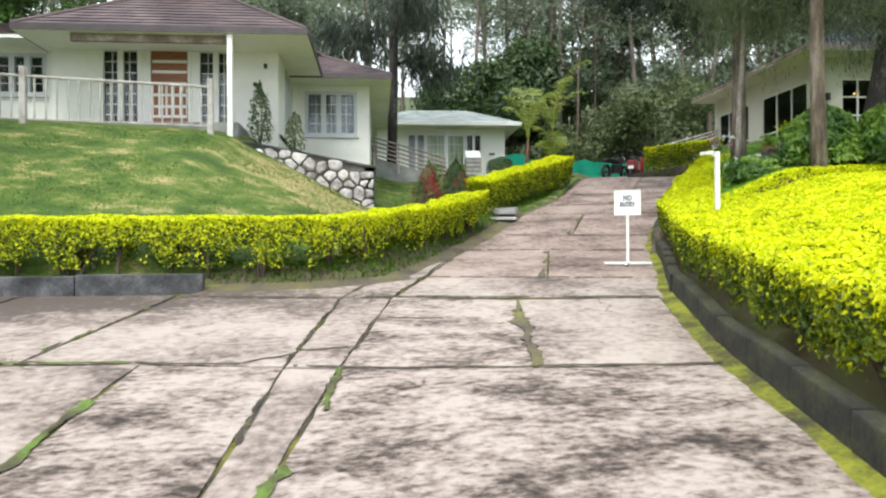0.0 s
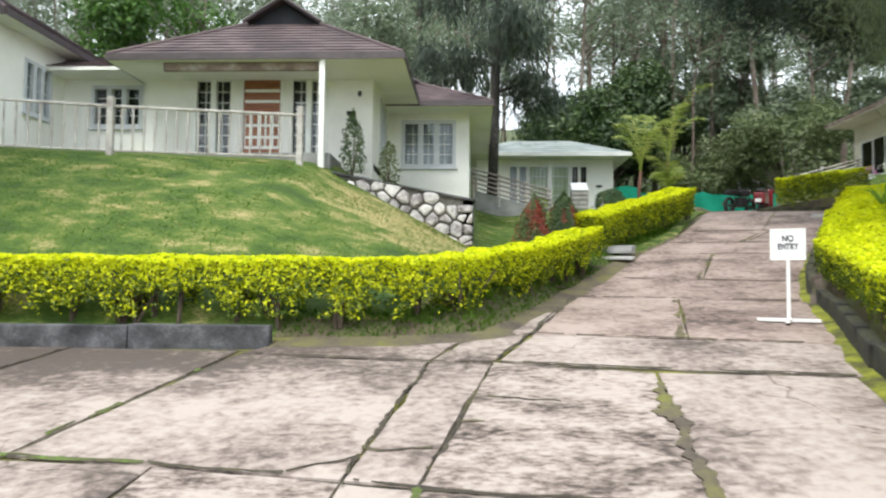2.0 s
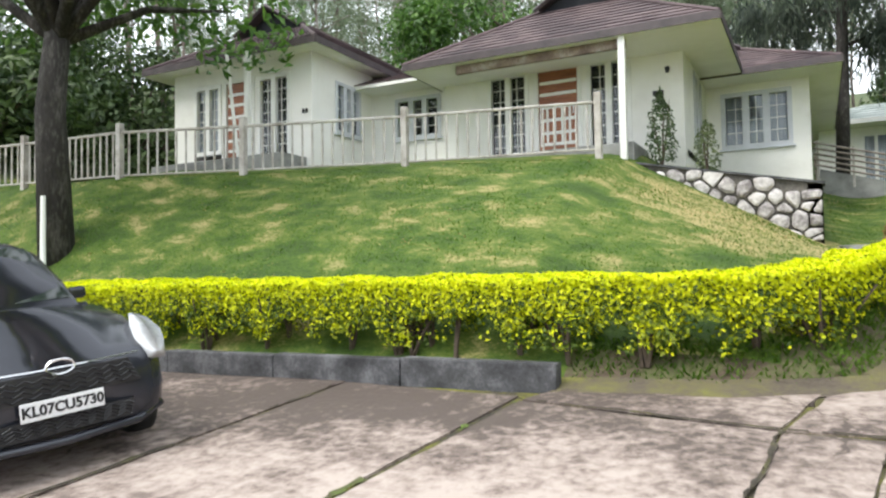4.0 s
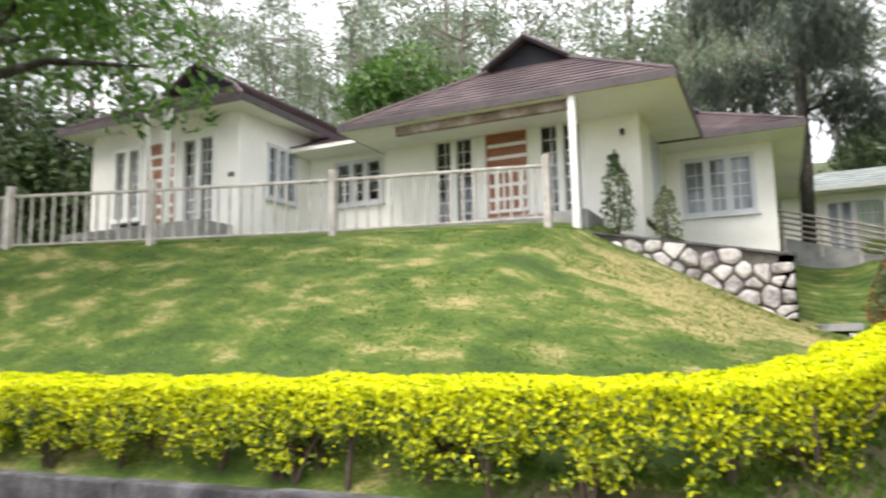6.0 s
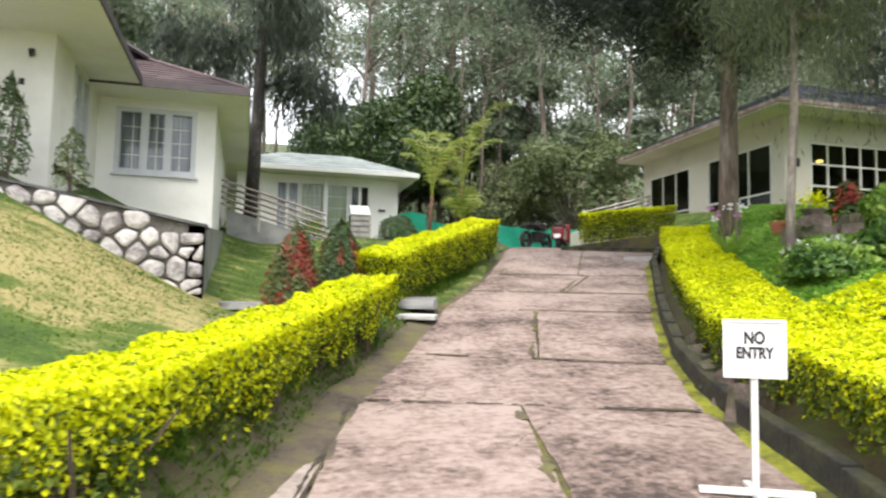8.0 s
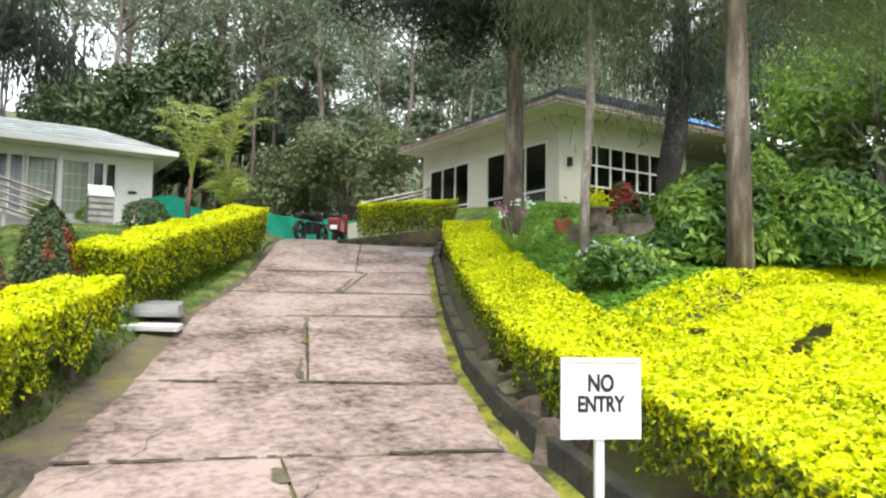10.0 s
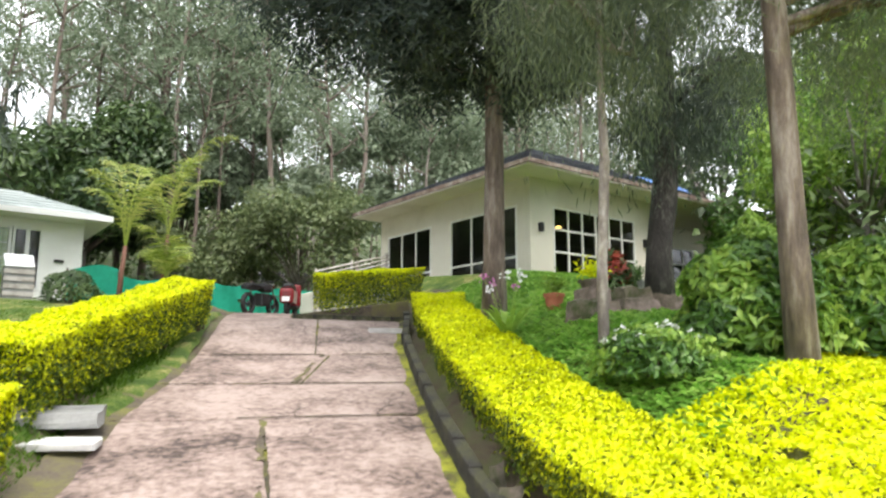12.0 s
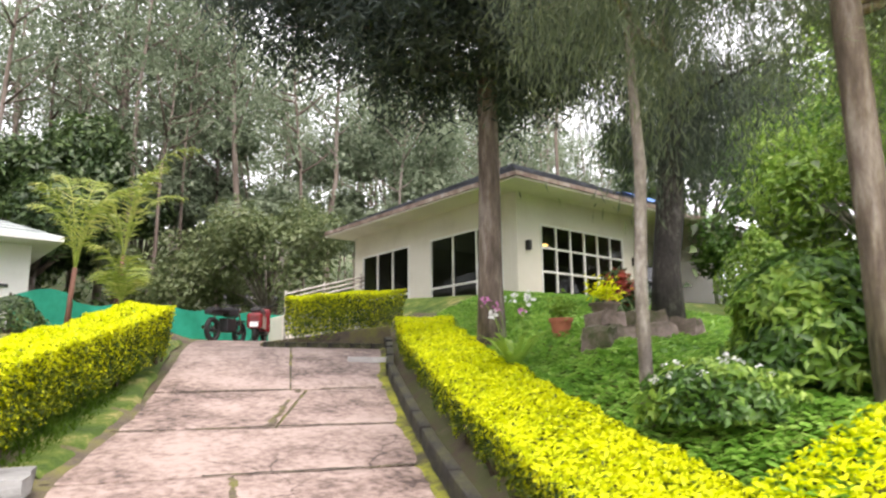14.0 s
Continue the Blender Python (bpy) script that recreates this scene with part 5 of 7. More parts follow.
part("bulb", lathe([(0.02, 0.06), (0.08, 0.035), (0.11, 0.0), (0.07, -0.03), (0.01, -0.045)], 12), BULB, lamp, smooth=True)
part("stem", tube([(0, 0, 0.08), (0, 0, 0.85)], [0.012, 0.012], 6), BLACKPLASTIC, lamp)


# ---- trees ----
def gum_tree(seed, height, crown_from, n_leaves, lean, spread=1.9, r0=0.2, leaf=0.3, name="gum_tree", bark=GUMBARK, leafmat=GUMLEAF):
    rng = np.random.default_rng(seed)
    root = thing(name, (0, 0, -50), "tall slender gum tree with a sparse crown", "tree", "gum trees on the slope")
    zs = np.linspace(-0.6, height, 10)
    bend = np.cumsum(rng.normal(0, 0.10, (10, 2)), 0) + np.outer(np.linspace(0, 1, 10), lean)
    trunk = [(bend[i, 0], bend[i, 1], zs[i]) for i in range(10)]
    pieces = [tube(trunk, [r0 * (1 - 0.85 * i / 9) for i in range(10)], 7)]
    tips = [(np.array(trunk[-1]), 1.0)]
    for k in range(12):
        f = crown_from + (1 - crown_from) * rng.uniform(0, 1)
        i = min(8, int(f * 9))
        a = np.array(trunk[i]) * (1 - (f * 9 - i)) + np.array(trunk[i + 1]) * (f * 9 - i)
        ang, ln = rng.uniform(0, 6.28), spread * rng.uniform(0.5, 1.2) * (1.25 - f * 0.6)
        b = a + np.array([math.cos(ang) * ln, math.sin(ang) * ln, ln * rng.uniform(0.5, 1.1)])
        pieces.append(tube([a, (a + b) / 2 + [0, 0, -0.1], b], [0.06, 0.04, 0.015], 5))
        tips += [(b, 0.8), ((a + 2 * b) / 3, 0.6)]
    part("trunk", merge(pieces), bark, root, smooth=True)
    which = rng.integers(0, len(tips), n_leaves)
    base = np.array([tips[i][0] for i in which])
    sub = rng.normal(0, 1, (len(tips), 4, 3)) * 0.75
    c = base + sub[which, rng.integers(0, 4, n_leaves)] + rng.normal(0, 0.36, (n_leaves, 3)) * [1, 1, 0.75]
    v, f = leaves(c, np.tile((0, 0, 0.4), (n_leaves, 1)), leaf, leaf * 0.36, rng, droop=1.2)
    part("crown", mesh_np("crown", v, f, leafmat), leafmat, root)
    return root


def clump_tree(name, label, at, height, radius, n, mat, seed, leaf=0.22, bark=BARK, trunk_r=0.22, low=0.35, flat_=0.8, category="tree", group=""):
    """A broad tree: forked limbs and leaves in many uneven clumps."""
    rng = np.random.default_rng(seed)
    root = thing(name, at, label, category, group)
    top = height * low
    pieces = [tube([(0, 0, -0.3), (rng.normal(0, 0.1), rng.normal(0, 0.1), top * 0.6), (0, 0, top)], [trunk_r, trunk_r * 0.8, trunk_r * 0.65], 9)]
    cl = []
    for k in range(16):
        ang, r = k * 2.4 + rng.uniform(0, 0.6), radius * math.sqrt(rng.uniform(0.05, 1)) * 0.85
        z = top + (height - top) * (0.15 + 0.75 * rng.uniform(0, 1) * (1 - 0.6 * (r / radius) ** 2))
        b = np.array([math.cos(ang) * r, math.sin(ang) * r, z])
        pieces.append(tube([(0, 0, top * 0.9), (b[0] * 0.45, b[1] * 0.45, top + (z - top) * 0.55), b], [trunk_r * 0.4, trunk_r * 0.25, 0.02], 5))
        cl.append((b, radius * rng.uniform(0.22, 0.42)))
    part("trunk", merge(pieces), bark, root, smooth=True)
    which = rng.integers(0, len(cl), n)
    d = rng.normal(0, 1, (n, 3))
    d /= np.linalg.norm(d, axis=1)[:, None]
    rad = np.array([cl[i][1] for i in which])[:, None] * rng.uniform(0.55, 1.08, (n, 1))
    c = np.array([cl[i][0] for i in which]) + d * rad * [1, 1, flat_]
    v, f = leaves(c, d + [0, 0, 0.5], leaf, leaf * 0.42, rng, droop=0.3)
    part("crown", mesh_np("crown", v, f, mat), mat, root)
    return root


def droop_tree(name, label, at, trunk_pts, trunk_r, limbs, n, mat, seed, bark, needle=0.35, wide=0.022, hang=0.5, group="", spread=0.5, down=1.0):
    """A casuarina-like tree: long limbs hung with fine drooping needles. limbs: (height, direction in degrees, length, rise)."""
    rng = np.random.default_rng(seed)
    root = thing(name, at, label, "tree", group)
    part("trunk", tube(trunk_pts, trunk_r, 14), bark, root, smooth=True)
    T = np.array(trunk_pts)
    path = []
    for h, deg, ln, up in limbs:
        got = []
        a = np.array([np.interp(h, T[:, 2], T[:, 0]), np.interp(h, T[:, 2], T[:, 1]), h])
        d = np.array([math.cos(radians(deg)), math.sin(radians(deg)), 0])
        pts = [a + d * ln * k + np.array([0, 0, up * ln * (k - 0.55 * k * k)]) + rng.normal(0, 0.05, 3) * (k > 0) for k in (0, 0.35, 0.7, 1.0)]
        got.append(tube(pts, [0.06, 0.045, 0.03, 0.01], 6))
        path.append(np.array(pts))
        for s in range(5):
            k = rng.uniform(0.3, 0.95)
            p = a + d * ln * k + np.array([0, 0, up * ln * (k - 0.55 * k * k)])
            q = p + np.array([*(rng.normal(0, 0.5, 2) * ln * 0.35), rng.uniform(-0.2, 0.4)])
            got.append(tube([p, (p + q) / 2 + [0, 0, 0.06], q], [0.022, 0.014, 0.005], 4))
            path.append(np.array([p, (2 * p + q) / 3, (p + 2 * q) / 3, q]))
        part("limb", merge(got), bark, root, smooth=True)
    which = rng.integers(0, len(path), n)
    k = rng.uniform(0.15, 1, n) * 3
    i = np.minimum(2, k.astype(int))
    P = np.array(path)
    c = P[which, i] * (1 - (k - i))[:, None] + P[which, i + 1] * (k - i)[:, None]
    tuft = rng.normal(0, 1, (len(path), 7, 3)) * [spread, spread, spread * 0.6]
    c = c + tuft[which, rng.integers(0, 7, n)] + rng.normal(0, 0.14, (n, 3))
    c[:, 2] -= np.abs(rng.normal(0, hang, n))
    d = rng.normal(0, 0.45, (n, 3))
    d[:, 2] = -down
    d /= np.linalg.norm(d, axis=1)[:, None]
    side = np.cross(d, rng.normal(0, 1, (n, 3)))
    side /= np.linalg.norm(side, axis=1)[:, None] + 1e-9
    ln = needle * rng.uniform(0.5, 1.4, n)[:, None]
    v = np.stack([c, c + d * ln * 0.5 + side * wide, c + d * ln, c + d * ln * 0.5 - side * wide], 1).reshape(-1, 3)
    o = np.arange(n)[:, None] * 4
    part("needles", mesh_np("needles", v, np.concatenate([o + [0, 1, 2], o + [0, 2, 3]], 1).reshape(-1, 3), mat), mat, root, "fine drooping grey-green needles", kind="stuff")
    return root


def G(x, y):
    return float(land(np.array([x]), np.array([y]))[0])


protos = [gum_tree(20 + k, 15 + 1.6 * k, (0.5, 0.42, 0.35, 0.55, 0.3, 0.45)[k], 1500, np.array([(-1) ** k * 0.5, 0.3 * k - 0.6]), 2.0 + 0.15 * k, 0.105 + 0.015 * k) for k in range(6)]
rt = random.Random(77)
spots = []
while len(spots) < 190:
    x, y = rt.uniform(-45, 60), rt.uniform(33, 75)
    clear = (x < -16 or y > 41) and not (13 < x < 34 and y < 34)
    if clear and all((x - a) ** 2 + (y - b) ** 2 > 2.2 for a, b in spots):
        spots.append((x, y))
while len(spots) < 222:
    x, y = rt.uniform(-45, -18), rt.uniform(12, 34)
    if all((x - a) ** 2 + (y - b) ** 2 > 4.0 for a, b in spots):
        spots.append((x, y))
for x, y in [(10.6, 38.5), (11.0, 37), (12.5, 39), (11.5, 44), (13, 45), (9.5, 43), (14.5, 44), (16, 43), (12.2, 41.5), (10.3, 41), (15.3, 41), (17.4, 45), (8.6, 46), (13.8, 42.6), (14.6, 38), (16.5, 36), (18.5, 37.5), (21, 36), (24, 38), (27, 36), (30, 34), (34, 30), (36, 26), (35, 22), (38, 18), (33, 14), (-8, 33), (-11, 31), (-5, 34), (-13, 35), (-2.5, 36), (-15, 30)]:
    spots.append((x, y))
for k, (x, y) in enumerate(spots):
    src = protos[rt.randrange(6)]
    ob = copy_thing(src, pose(x, y, G(x, y) - 0.1, 0, 0, rt.uniform(0, 360)))
    ob.scale = (1, 1, rt.uniform(0.75, 1.1))
for p in protos:
    for o in (*p.children_recursive, p):
        bpy.data.objects.remove(o)

clump_tree("mango_tree", "dense dark-leaved dome-shaped tree behind the cottage", (7.6, 40, G(7.6, 40)), 14.0 - G(7.6, 40), 4.6, 20000, DARKLEAF, 5, 0.34, trunk_r=0.35, low=0.3)
clump_tree("light_tree", "light green feathery tree at the forest edge", (14.5, 35, G(14.5, 35)), 6.5, 3.0, 7000, OLIVELEAF, 6, 0.26, PALEBARK, 0.12, 0.25)
clump_tree("light_tree", "pale green leafy tree at the forest edge", (11.5, 36.5, G(11.5, 36.5)), 5.0, 2.6, 5000, OLIVELEAF, 7, 0.24, PALEBARK, 0.1, 0.25)
clump_tree("garden_tree", "bright leafy tree behind the hall garden", (19.5, 16.5, G(19.5, 16.5)), 6.5, 3.2, 9000, BRIGHTLEAF, 8, 0.2, PALEBARK, 0.12, 0.3)
clump_tree("garden_tree", "leafy green tree beyond the garden", (17.5, 12.0, G(17.5, 12)), 4.8, 2.8, 8000, BRIGHTLEAF, 9, 0.2, PALEBARK, 0.12, 0.3)
clump_tree("broadleaf_tree", "dark-trunked tree with broad hanging leaves behind the hedge", (-11.05, 11.15, G(-11.05, 11.15)), 9.5, 4.4, 6500, MIDLEAF, 10, 0.28, DARKBARK, 0.3, 0.42)
for x, y, sd in ((-21, 20.5, 101), (-26.5, 18.5, 102), (-19.5, 15.0, 103)):
    clump_tree("hill_tree", "dense dark green tree on the slope beyond the railing", (x, y, G(x, y)), 5.0, 3.4, 6000, DARKLEAF, sd, 0.28, BARK, 0.16, 0.15)
clump_tree("garden_tree", "tall green tree far behind the garden", (24, 14.5, G(24, 14.5)), 10.5, 4.2, 13000, MIDLEAF, 15, 0.26, PALEBARK, 0.18, 0.25)
clump_tree("garden_tree", "tall light green tree beside the hall", (29, 20, G(29, 20)), 11.5, 4.6, 13000, BRIGHTLEAF, 16, 0.28, PALEBARK, 0.2, 0.25)
clump_tree("garden_tree", "rounded green tree beyond the golden bed", (22, 8.5, G(22, 8.5)), 9.5, 4.2, 12000, GUMLEAF, 17, 0.26, PALEBARK, 0.18, 0.25)
clump_tree("garden_tree", "dense dark tree behind the hall roof", (31, 27, G(31, 27)), 12.5, 4.5, 12000, DARKLEAF, 18, 0.3, PALEBARK, 0.2, 0.3)
clump_tree("hill_tree", "green tree behind the bungalows", (-13, 30, G(-13, 30)), 10.5, 3.8, 9000, MIDLEAF, 12, 0.3, BARK, 0.22, 0.35)
clump_tree("hill_tree", "green tree behind the bungalow roofs", (-4, 33, G(-4, 33)), 10, 3.2, 6000, GUMLEAF, 13, 0.3, BARK, 0.2, 0.35)

droop_tree("casuarina", "tall dark casuarina standing behind the bungalow wing", (1.0, 26.5, G(1, 26.5)), [(0, 0, -0.3), (0.1, 0, 3), (0.2, 0.2, 7), (0.3, 0.4, 14)], [0.2, 0.17, 0.13, 0.04],
           [(h, a, l, 0.5) for h, a, l in ((4.2, 20, 2.2), (5.2, 160, 2.2), (6.0, 280, 2.6), (6.5, 60, 3.0), (7.5, 200, 3.0), (8.2, 330, 3.0), (9.0, 120, 3.0), (9.6, 20, 3.0), (10.4, 250, 2.8), (11.2, 80, 2.6), (12.0, 180, 2.4), (13.0, 310, 2.0), (14.0, 40, 1.6))], 26000, NEEDLE, 31, DARKBARK, 0.4, 0.024, 0.4, "casuarinas", 0.5)
droop_tree("casuarina", "tall casuarina with a straight grey-brown trunk before the hall", (10.25, 18.7, G(10.25, 18.7)), [(0, 0, -0.3), (0.0, 0, 1.0), (0.03, 0, 2.5), (0.05, 0, 5), (0.1, 0.1, 12)], [0.25, 0.19, 0.17, 0.15, 0.07],
           [(h, a, l, 0.45) for h, a, l in ((4.9, 200, 2.2), (5.1, 340, 1.6), (5.7, 150, 3.6), (6.1, 190, 4.4), (6.3, 250, 3.2), (6.5, 300, 3.4), (6.7, 20, 3.0), (7.1, 170, 4.6), (7.5, 90, 3.0), (7.9, 215, 4.4), (8.3, 270, 4.0), (8.7, 330, 4.0), (9.3, 180, 4.0), (9.9, 240, 3.6), (10.5, 120, 3.0), (11.5, 200, 3.0), (7.3, 320, 3.6), (7.7, 140, 3.8), (8.1, 300, 3.6), (8.5, 340, 3.4), (8.9, 150, 3.6), (7.4, 230, 3.4), (9.5, 310, 3.2))] + [(h, a, l, 0.12) for h, a, l in ((4.4, 140, 1.7), (4.5, 300, 1.5), (4.7, 240, 1.6), (4.6, 20, 1.4), (5.0, 155, 2.6), (5.2, 130, 3.2), (5.5, 145, 3.6), (5.7, 320, 2.8), (5.9, 138, 3.6), (6.2, 150, 3.8), (6.4, 318, 3.4), (6.7, 142, 3.8), (5.3, 215, 2.4), (5.6, 310, 2.4), (6.0, 325, 3.0), (6.3, 230, 2.6), (7.0, 135, 3.6))], 130000, DARKNEEDLE, 32, BARK, 0.2, 0.017, 0.18, "casuarinas", 0.45, down=0.35)
droop_tree("casuarina", "thick grey-brown trunk with open bare limbs and fine foliage", (8.7, 12.75, G(8.7, 12.75)), [(0, 0, -0.3), (-0.01, 0, 1.2), (-0.03, 0, 3.0), (-0.02, 0, 5), (0, 0.1, 10)], [0.16, 0.13, 0.118, 0.1, 0.05],
           [(h, a, l, 0.5) for h, a, l in ((3.2, 340, 2.6), (3.5, 300, 3.0), (3.8, 10, 3.0), (3.9, 200, 2.2), (4.4, 120, 3.0), (4.6, 150, 3.4), (5.2, 60, 3.6), (5.4, 260, 2.6), (5.8, 350, 3.4), (6.2, 180, 3.2), (6.8, 90, 3.0), (3.3, 325, 2.4), (3.7, 318, 3.2), (4.1, 335, 3.4), (4.7, 310, 3.6), (5.0, 20, 3.2), (5.6, 330, 3.6), (6.4, 300, 3.4))], 80000, SOFTNEEDLE, 33, BARK, 0.17, 0.0065, 0.3, "casuarinas", 0.75, down=0.5)
droop_tree("slender_tree", "thin pale lichen-spotted trunk with hanging brown-green foliage", (7.95, 14.4, G(7.95, 14.4)), [(0, 0, -0.2), (0.08, 0.05, 1.2), (0.12, 0, 2.3), (0.22, 0.1, 3.2), (0.3, 0.1, 7)], [0.065, 0.058, 0.054, 0.042, 0.02],
           [(h, a, l, 0.3) for h, a, l in ((3.7, 10, 1.0), (3.9, 190, 0.8), (4.3, 90, 1.2), (4.7, 330, 1.4), (5.1, 210, 1.2), (5.5, 60, 1.4))], 11000, SOFTNEEDLE, 34, PALEBARK, 0.15, 0.007, 0.5, "", 0.3)
droop_tree("fig_tree", "dark twisted trunk with hanging aerial roots by the hall", (13.3, 17.6, G(13.3, 17.6)), [(0, 0, -0.3), (0.05, 0, 1.0), (0.3, 0, 2.0), (0.5, 0, 3.5), (0.6, 0, 7)], [0.32, 0.23, 0.25, 0.2, 0.08],
           [(h, a, l, 0.5) for h, a, l in ((3.3, 180, 1.6), (3.5, 0, 1.8), (3.8, 270, 2.0), (4.1, 200, 2.4), (4.5, 330, 2.4), (5.1, 120, 2.2), (5.5, 240, 2.6), (5.9, 30, 2.4))], 22000, NEEDLE, 35, DARKBARK, 0.2, 0.01, 0.5, "", 0.45)

clump_tree("forest_tree", "tall grey-green tree in the forest behind the hall", (17, 40.5, G(17, 40.5)), 11.5, 4.2, 9000, GUMLEAF, 71, 0.36, BARK, 0.2, 0.2)
clump_tree("forest_tree", "leafy grey-green tree in the forest above the drive", (12.3, 43, G(12.3, 43)), 10.5, 3.8, 8000, GUMLEAF, 72, 0.36, BARK, 0.2, 0.2)
clump_tree("forest_tree", "broad grey-green tree behind the hall roof", (23.5, 39, G(23.5, 39)), 12.0, 4.4, 9000, GUMLEAF, 73, 0.36, BARK, 0.2, 0.2)
clump_tree("garden_tree", "light green bushy tree beside the hall veranda", (21.5, 18.2, G(21.5, 18.2)), 5.2, 2.3, 7000, BRIGHTLEAF, 81, 0.2, PALEBARK, 0.1, 0.12)
clump_tree("garden_tree", "low leafy tree behind the veranda shrubs", (23.6, 20.6, G(23.6, 20.6)), 5.4, 2.2, 7000, MIDLEAF, 82, 0.22, PALEBARK, 0.1, 0.12)


# ---- shrubs, palms and garden plants ----
def shrub(name, label, at, radius, height, n, mats, seed, leaf=0.07, shape="cone", share=(0.85,), category="shrub", group="", stems=5, wide=0.45):
    """A shrub with stems and leaves spread over an uneven cone or mound; mats share the leaves."""
    rng = np.random.default_rng(seed)
    root = thing(name, at, label, category, group)
    for k in range(stems):
        a, r = rng.uniform(0, 6.28), radius * rng.uniform(0.1, 0.6)
        part("stem", tube([(0, 0, -0.08), (math.cos(a) * r * 0.5, math.sin(a) * r * 0.5, height * 0.35), (math.cos(a) * r, math.sin(a) * r, height * rng.uniform(0.6, 0.9))], [0.02, 0.014, 0.005], 5), TWIG, root)
    h = rng.uniform(0.03, 1.0, n) ** 0.8
    a = rng.uniform(0, 6.28, n)
    prof = {"cone": np.sin(np.clip(h * 0.9 + 0.12, 0, 1) * math.pi) ** 0.55 * (1.1 - 0.55 * h), "mound": np.sqrt(np.clip(1 - h ** 2.2, 0, 1)), "column": 0.8 - 0.35 * h}[shape]
    lump = np.array([0.28 * noise.noise((math.cos(p) * 1.6 + seed, math.sin(p) * 1.6, q * 3.2)) for p, q in zip(a, h)])
    r = radius * prof * (1 + lump) * np.sqrt(rng.uniform(0.35, 1.05, n))
    c = np.column_stack([np.cos(a) * r, np.sin(a) * r, h * height * (1 + 0.3 * lump)])
    nor = np.column_stack([np.cos(a), np.sin(a), 0.3 + h])
    v, f = leaves(c, nor, leaf, leaf * wide, rng, droop=0.5)
    pick = np.zeros(n, int)
    if len(mats) > 1:
        patch = np.array([noise.noise((math.cos(p) * 1.2, math.sin(p) * 1.2 + seed, q * 2.2)) for p, q in zip(a, h)]) + rng.normal(0, 0.1, n)
        order = np.argsort(np.argsort(-patch)) / n
        pick = (order < 1 - share[0]).astype(int)
    part("foliage", mesh_np("foliage", v, f, mats, np.repeat(pick, 2)), mats[0], root)
    return root


def on(x, y, dz=0.0):
    return (x, y, G(x, y) + dz)


shrub("clipped_conifer", "cone-shaped clipped shrub with red new leaves", on(1.65, 16.15), 0.43, 1.4, 5600, [OLIVELEAF, REDLEAF], 41, 0.06, "cone", (0.58,), group="clipped cones on the lawn")
shrub("clipped_conifer", "dark green cone-shaped clipped shrub with reddish tips", on(2.4, 17.5), 0.43, 1.25, 5600, [DARKLEAF, REDLEAF], 42, 0.06, "cone", (0.78,), group="clipped cones on the lawn")
shrub("round_shrub", "small round dark green shrub near the cottage", on(4.9, 25.5), 0.6, 0.65, 2500, [DARKLEAF], 43, 0.08, "mound")
shrub("slim_shrub", "slim upright dark shrub above the stone wall", (-2.32, 17.75, 3.9), 0.34, 1.5, 800, [DARKLEAF], 44, 0.09, "cone", stems=6)
shrub("slim_shrub", "small sparse olive green shrub above the stone wall", (-1.5, 17.85, 3.75), 0.26, 0.95, 420, [OLIVELEAF], 45, 0.08, "mound", stems=4)
for x in (3.3, 4.6):
    shrub("doorstep_plant", "low light green potted plant before the cottage", (x, 32.9, 4.75), 0.45, 0.55, 700, [BRIGHTLEAF], 46, 0.12, "mound", group="cottage plants", stems=2)
shrub("leafy_bush", "big dense bush of glossy dark green leaves", on(9.2, 13.5), 0.85, 1.2, 6500, [MIDLEAF, BRIGHTLEAF], 47, 0.145, "mound", (0.5,), group="garden bushes", wide=0.36)
shrub("leafy_bush", "large spreading bush of glossy green leaves", on(10.4, 12.8), 1.0, 1.25, 7500, [MIDLEAF, BRIGHTLEAF], 48, 0.145, "mound", (0.5,), group="garden bushes", wide=0.36)
shrub("leafy_bush", "tall leafy green bush further along the bed", on(13.4, 12.6), 1.4, 1.3, 6000, [MIDLEAF, BRIGHTLEAF], 49, 0.145, "mound", (0.5,), group="garden bushes", wide=0.36)
fb = shrub("flowering_bush", "loose grey-green bush dotted with small white flowers", on(7.98, 13.82), 0.64, 0.5, 2800, [BRIGHTLEAF, MIDLEAF], 50, 0.09, "mound", (0.55,), stems=9)
rngf = np.random.default_rng(3)
for k in range(26):
    a, r = rngf.uniform(0, 6.28), 0.58 * math.sqrt(rngf.uniform(0, 1))
    z = 0.5 * math.sqrt(max(0.05, 1 - (r / 0.65) ** 2)) + 0.03
    v, f = leaves(np.tile((math.cos(a) * r, math.sin(a) * r, z), (7, 1)) + rngf.normal(0, 0.018, (7, 3)), np.tile((0, 0, 1.0), (7, 1)), 0.04, 0.03, rngf)
    part("flower", mesh_np("flower", v, f, PETAL), PETAL, fb)
shrub("light_shrub", "feathery light green shrub by the veranda", on(16.6, 17.6), 0.9, 1.9, 3000, [BRIGHTLEAF], 51, 0.12, "cone")
shrub("red_flower_shrub", "green shrub topped with red flowers near the veranda", on(14.8, 16.4), 0.7, 1.1, 1800, [MIDLEAF, REDPETAL], 52, 0.12, "mound", (0.7,))
shrub("dark_strap_plant", "dark purple-leaved plant under the hall window", on(12.4, 17.9), 0.45, 0.9, 420, [REDLEAF, DARKLEAF], 53, 0.3, "mound", (0.3,), wide=0.2)


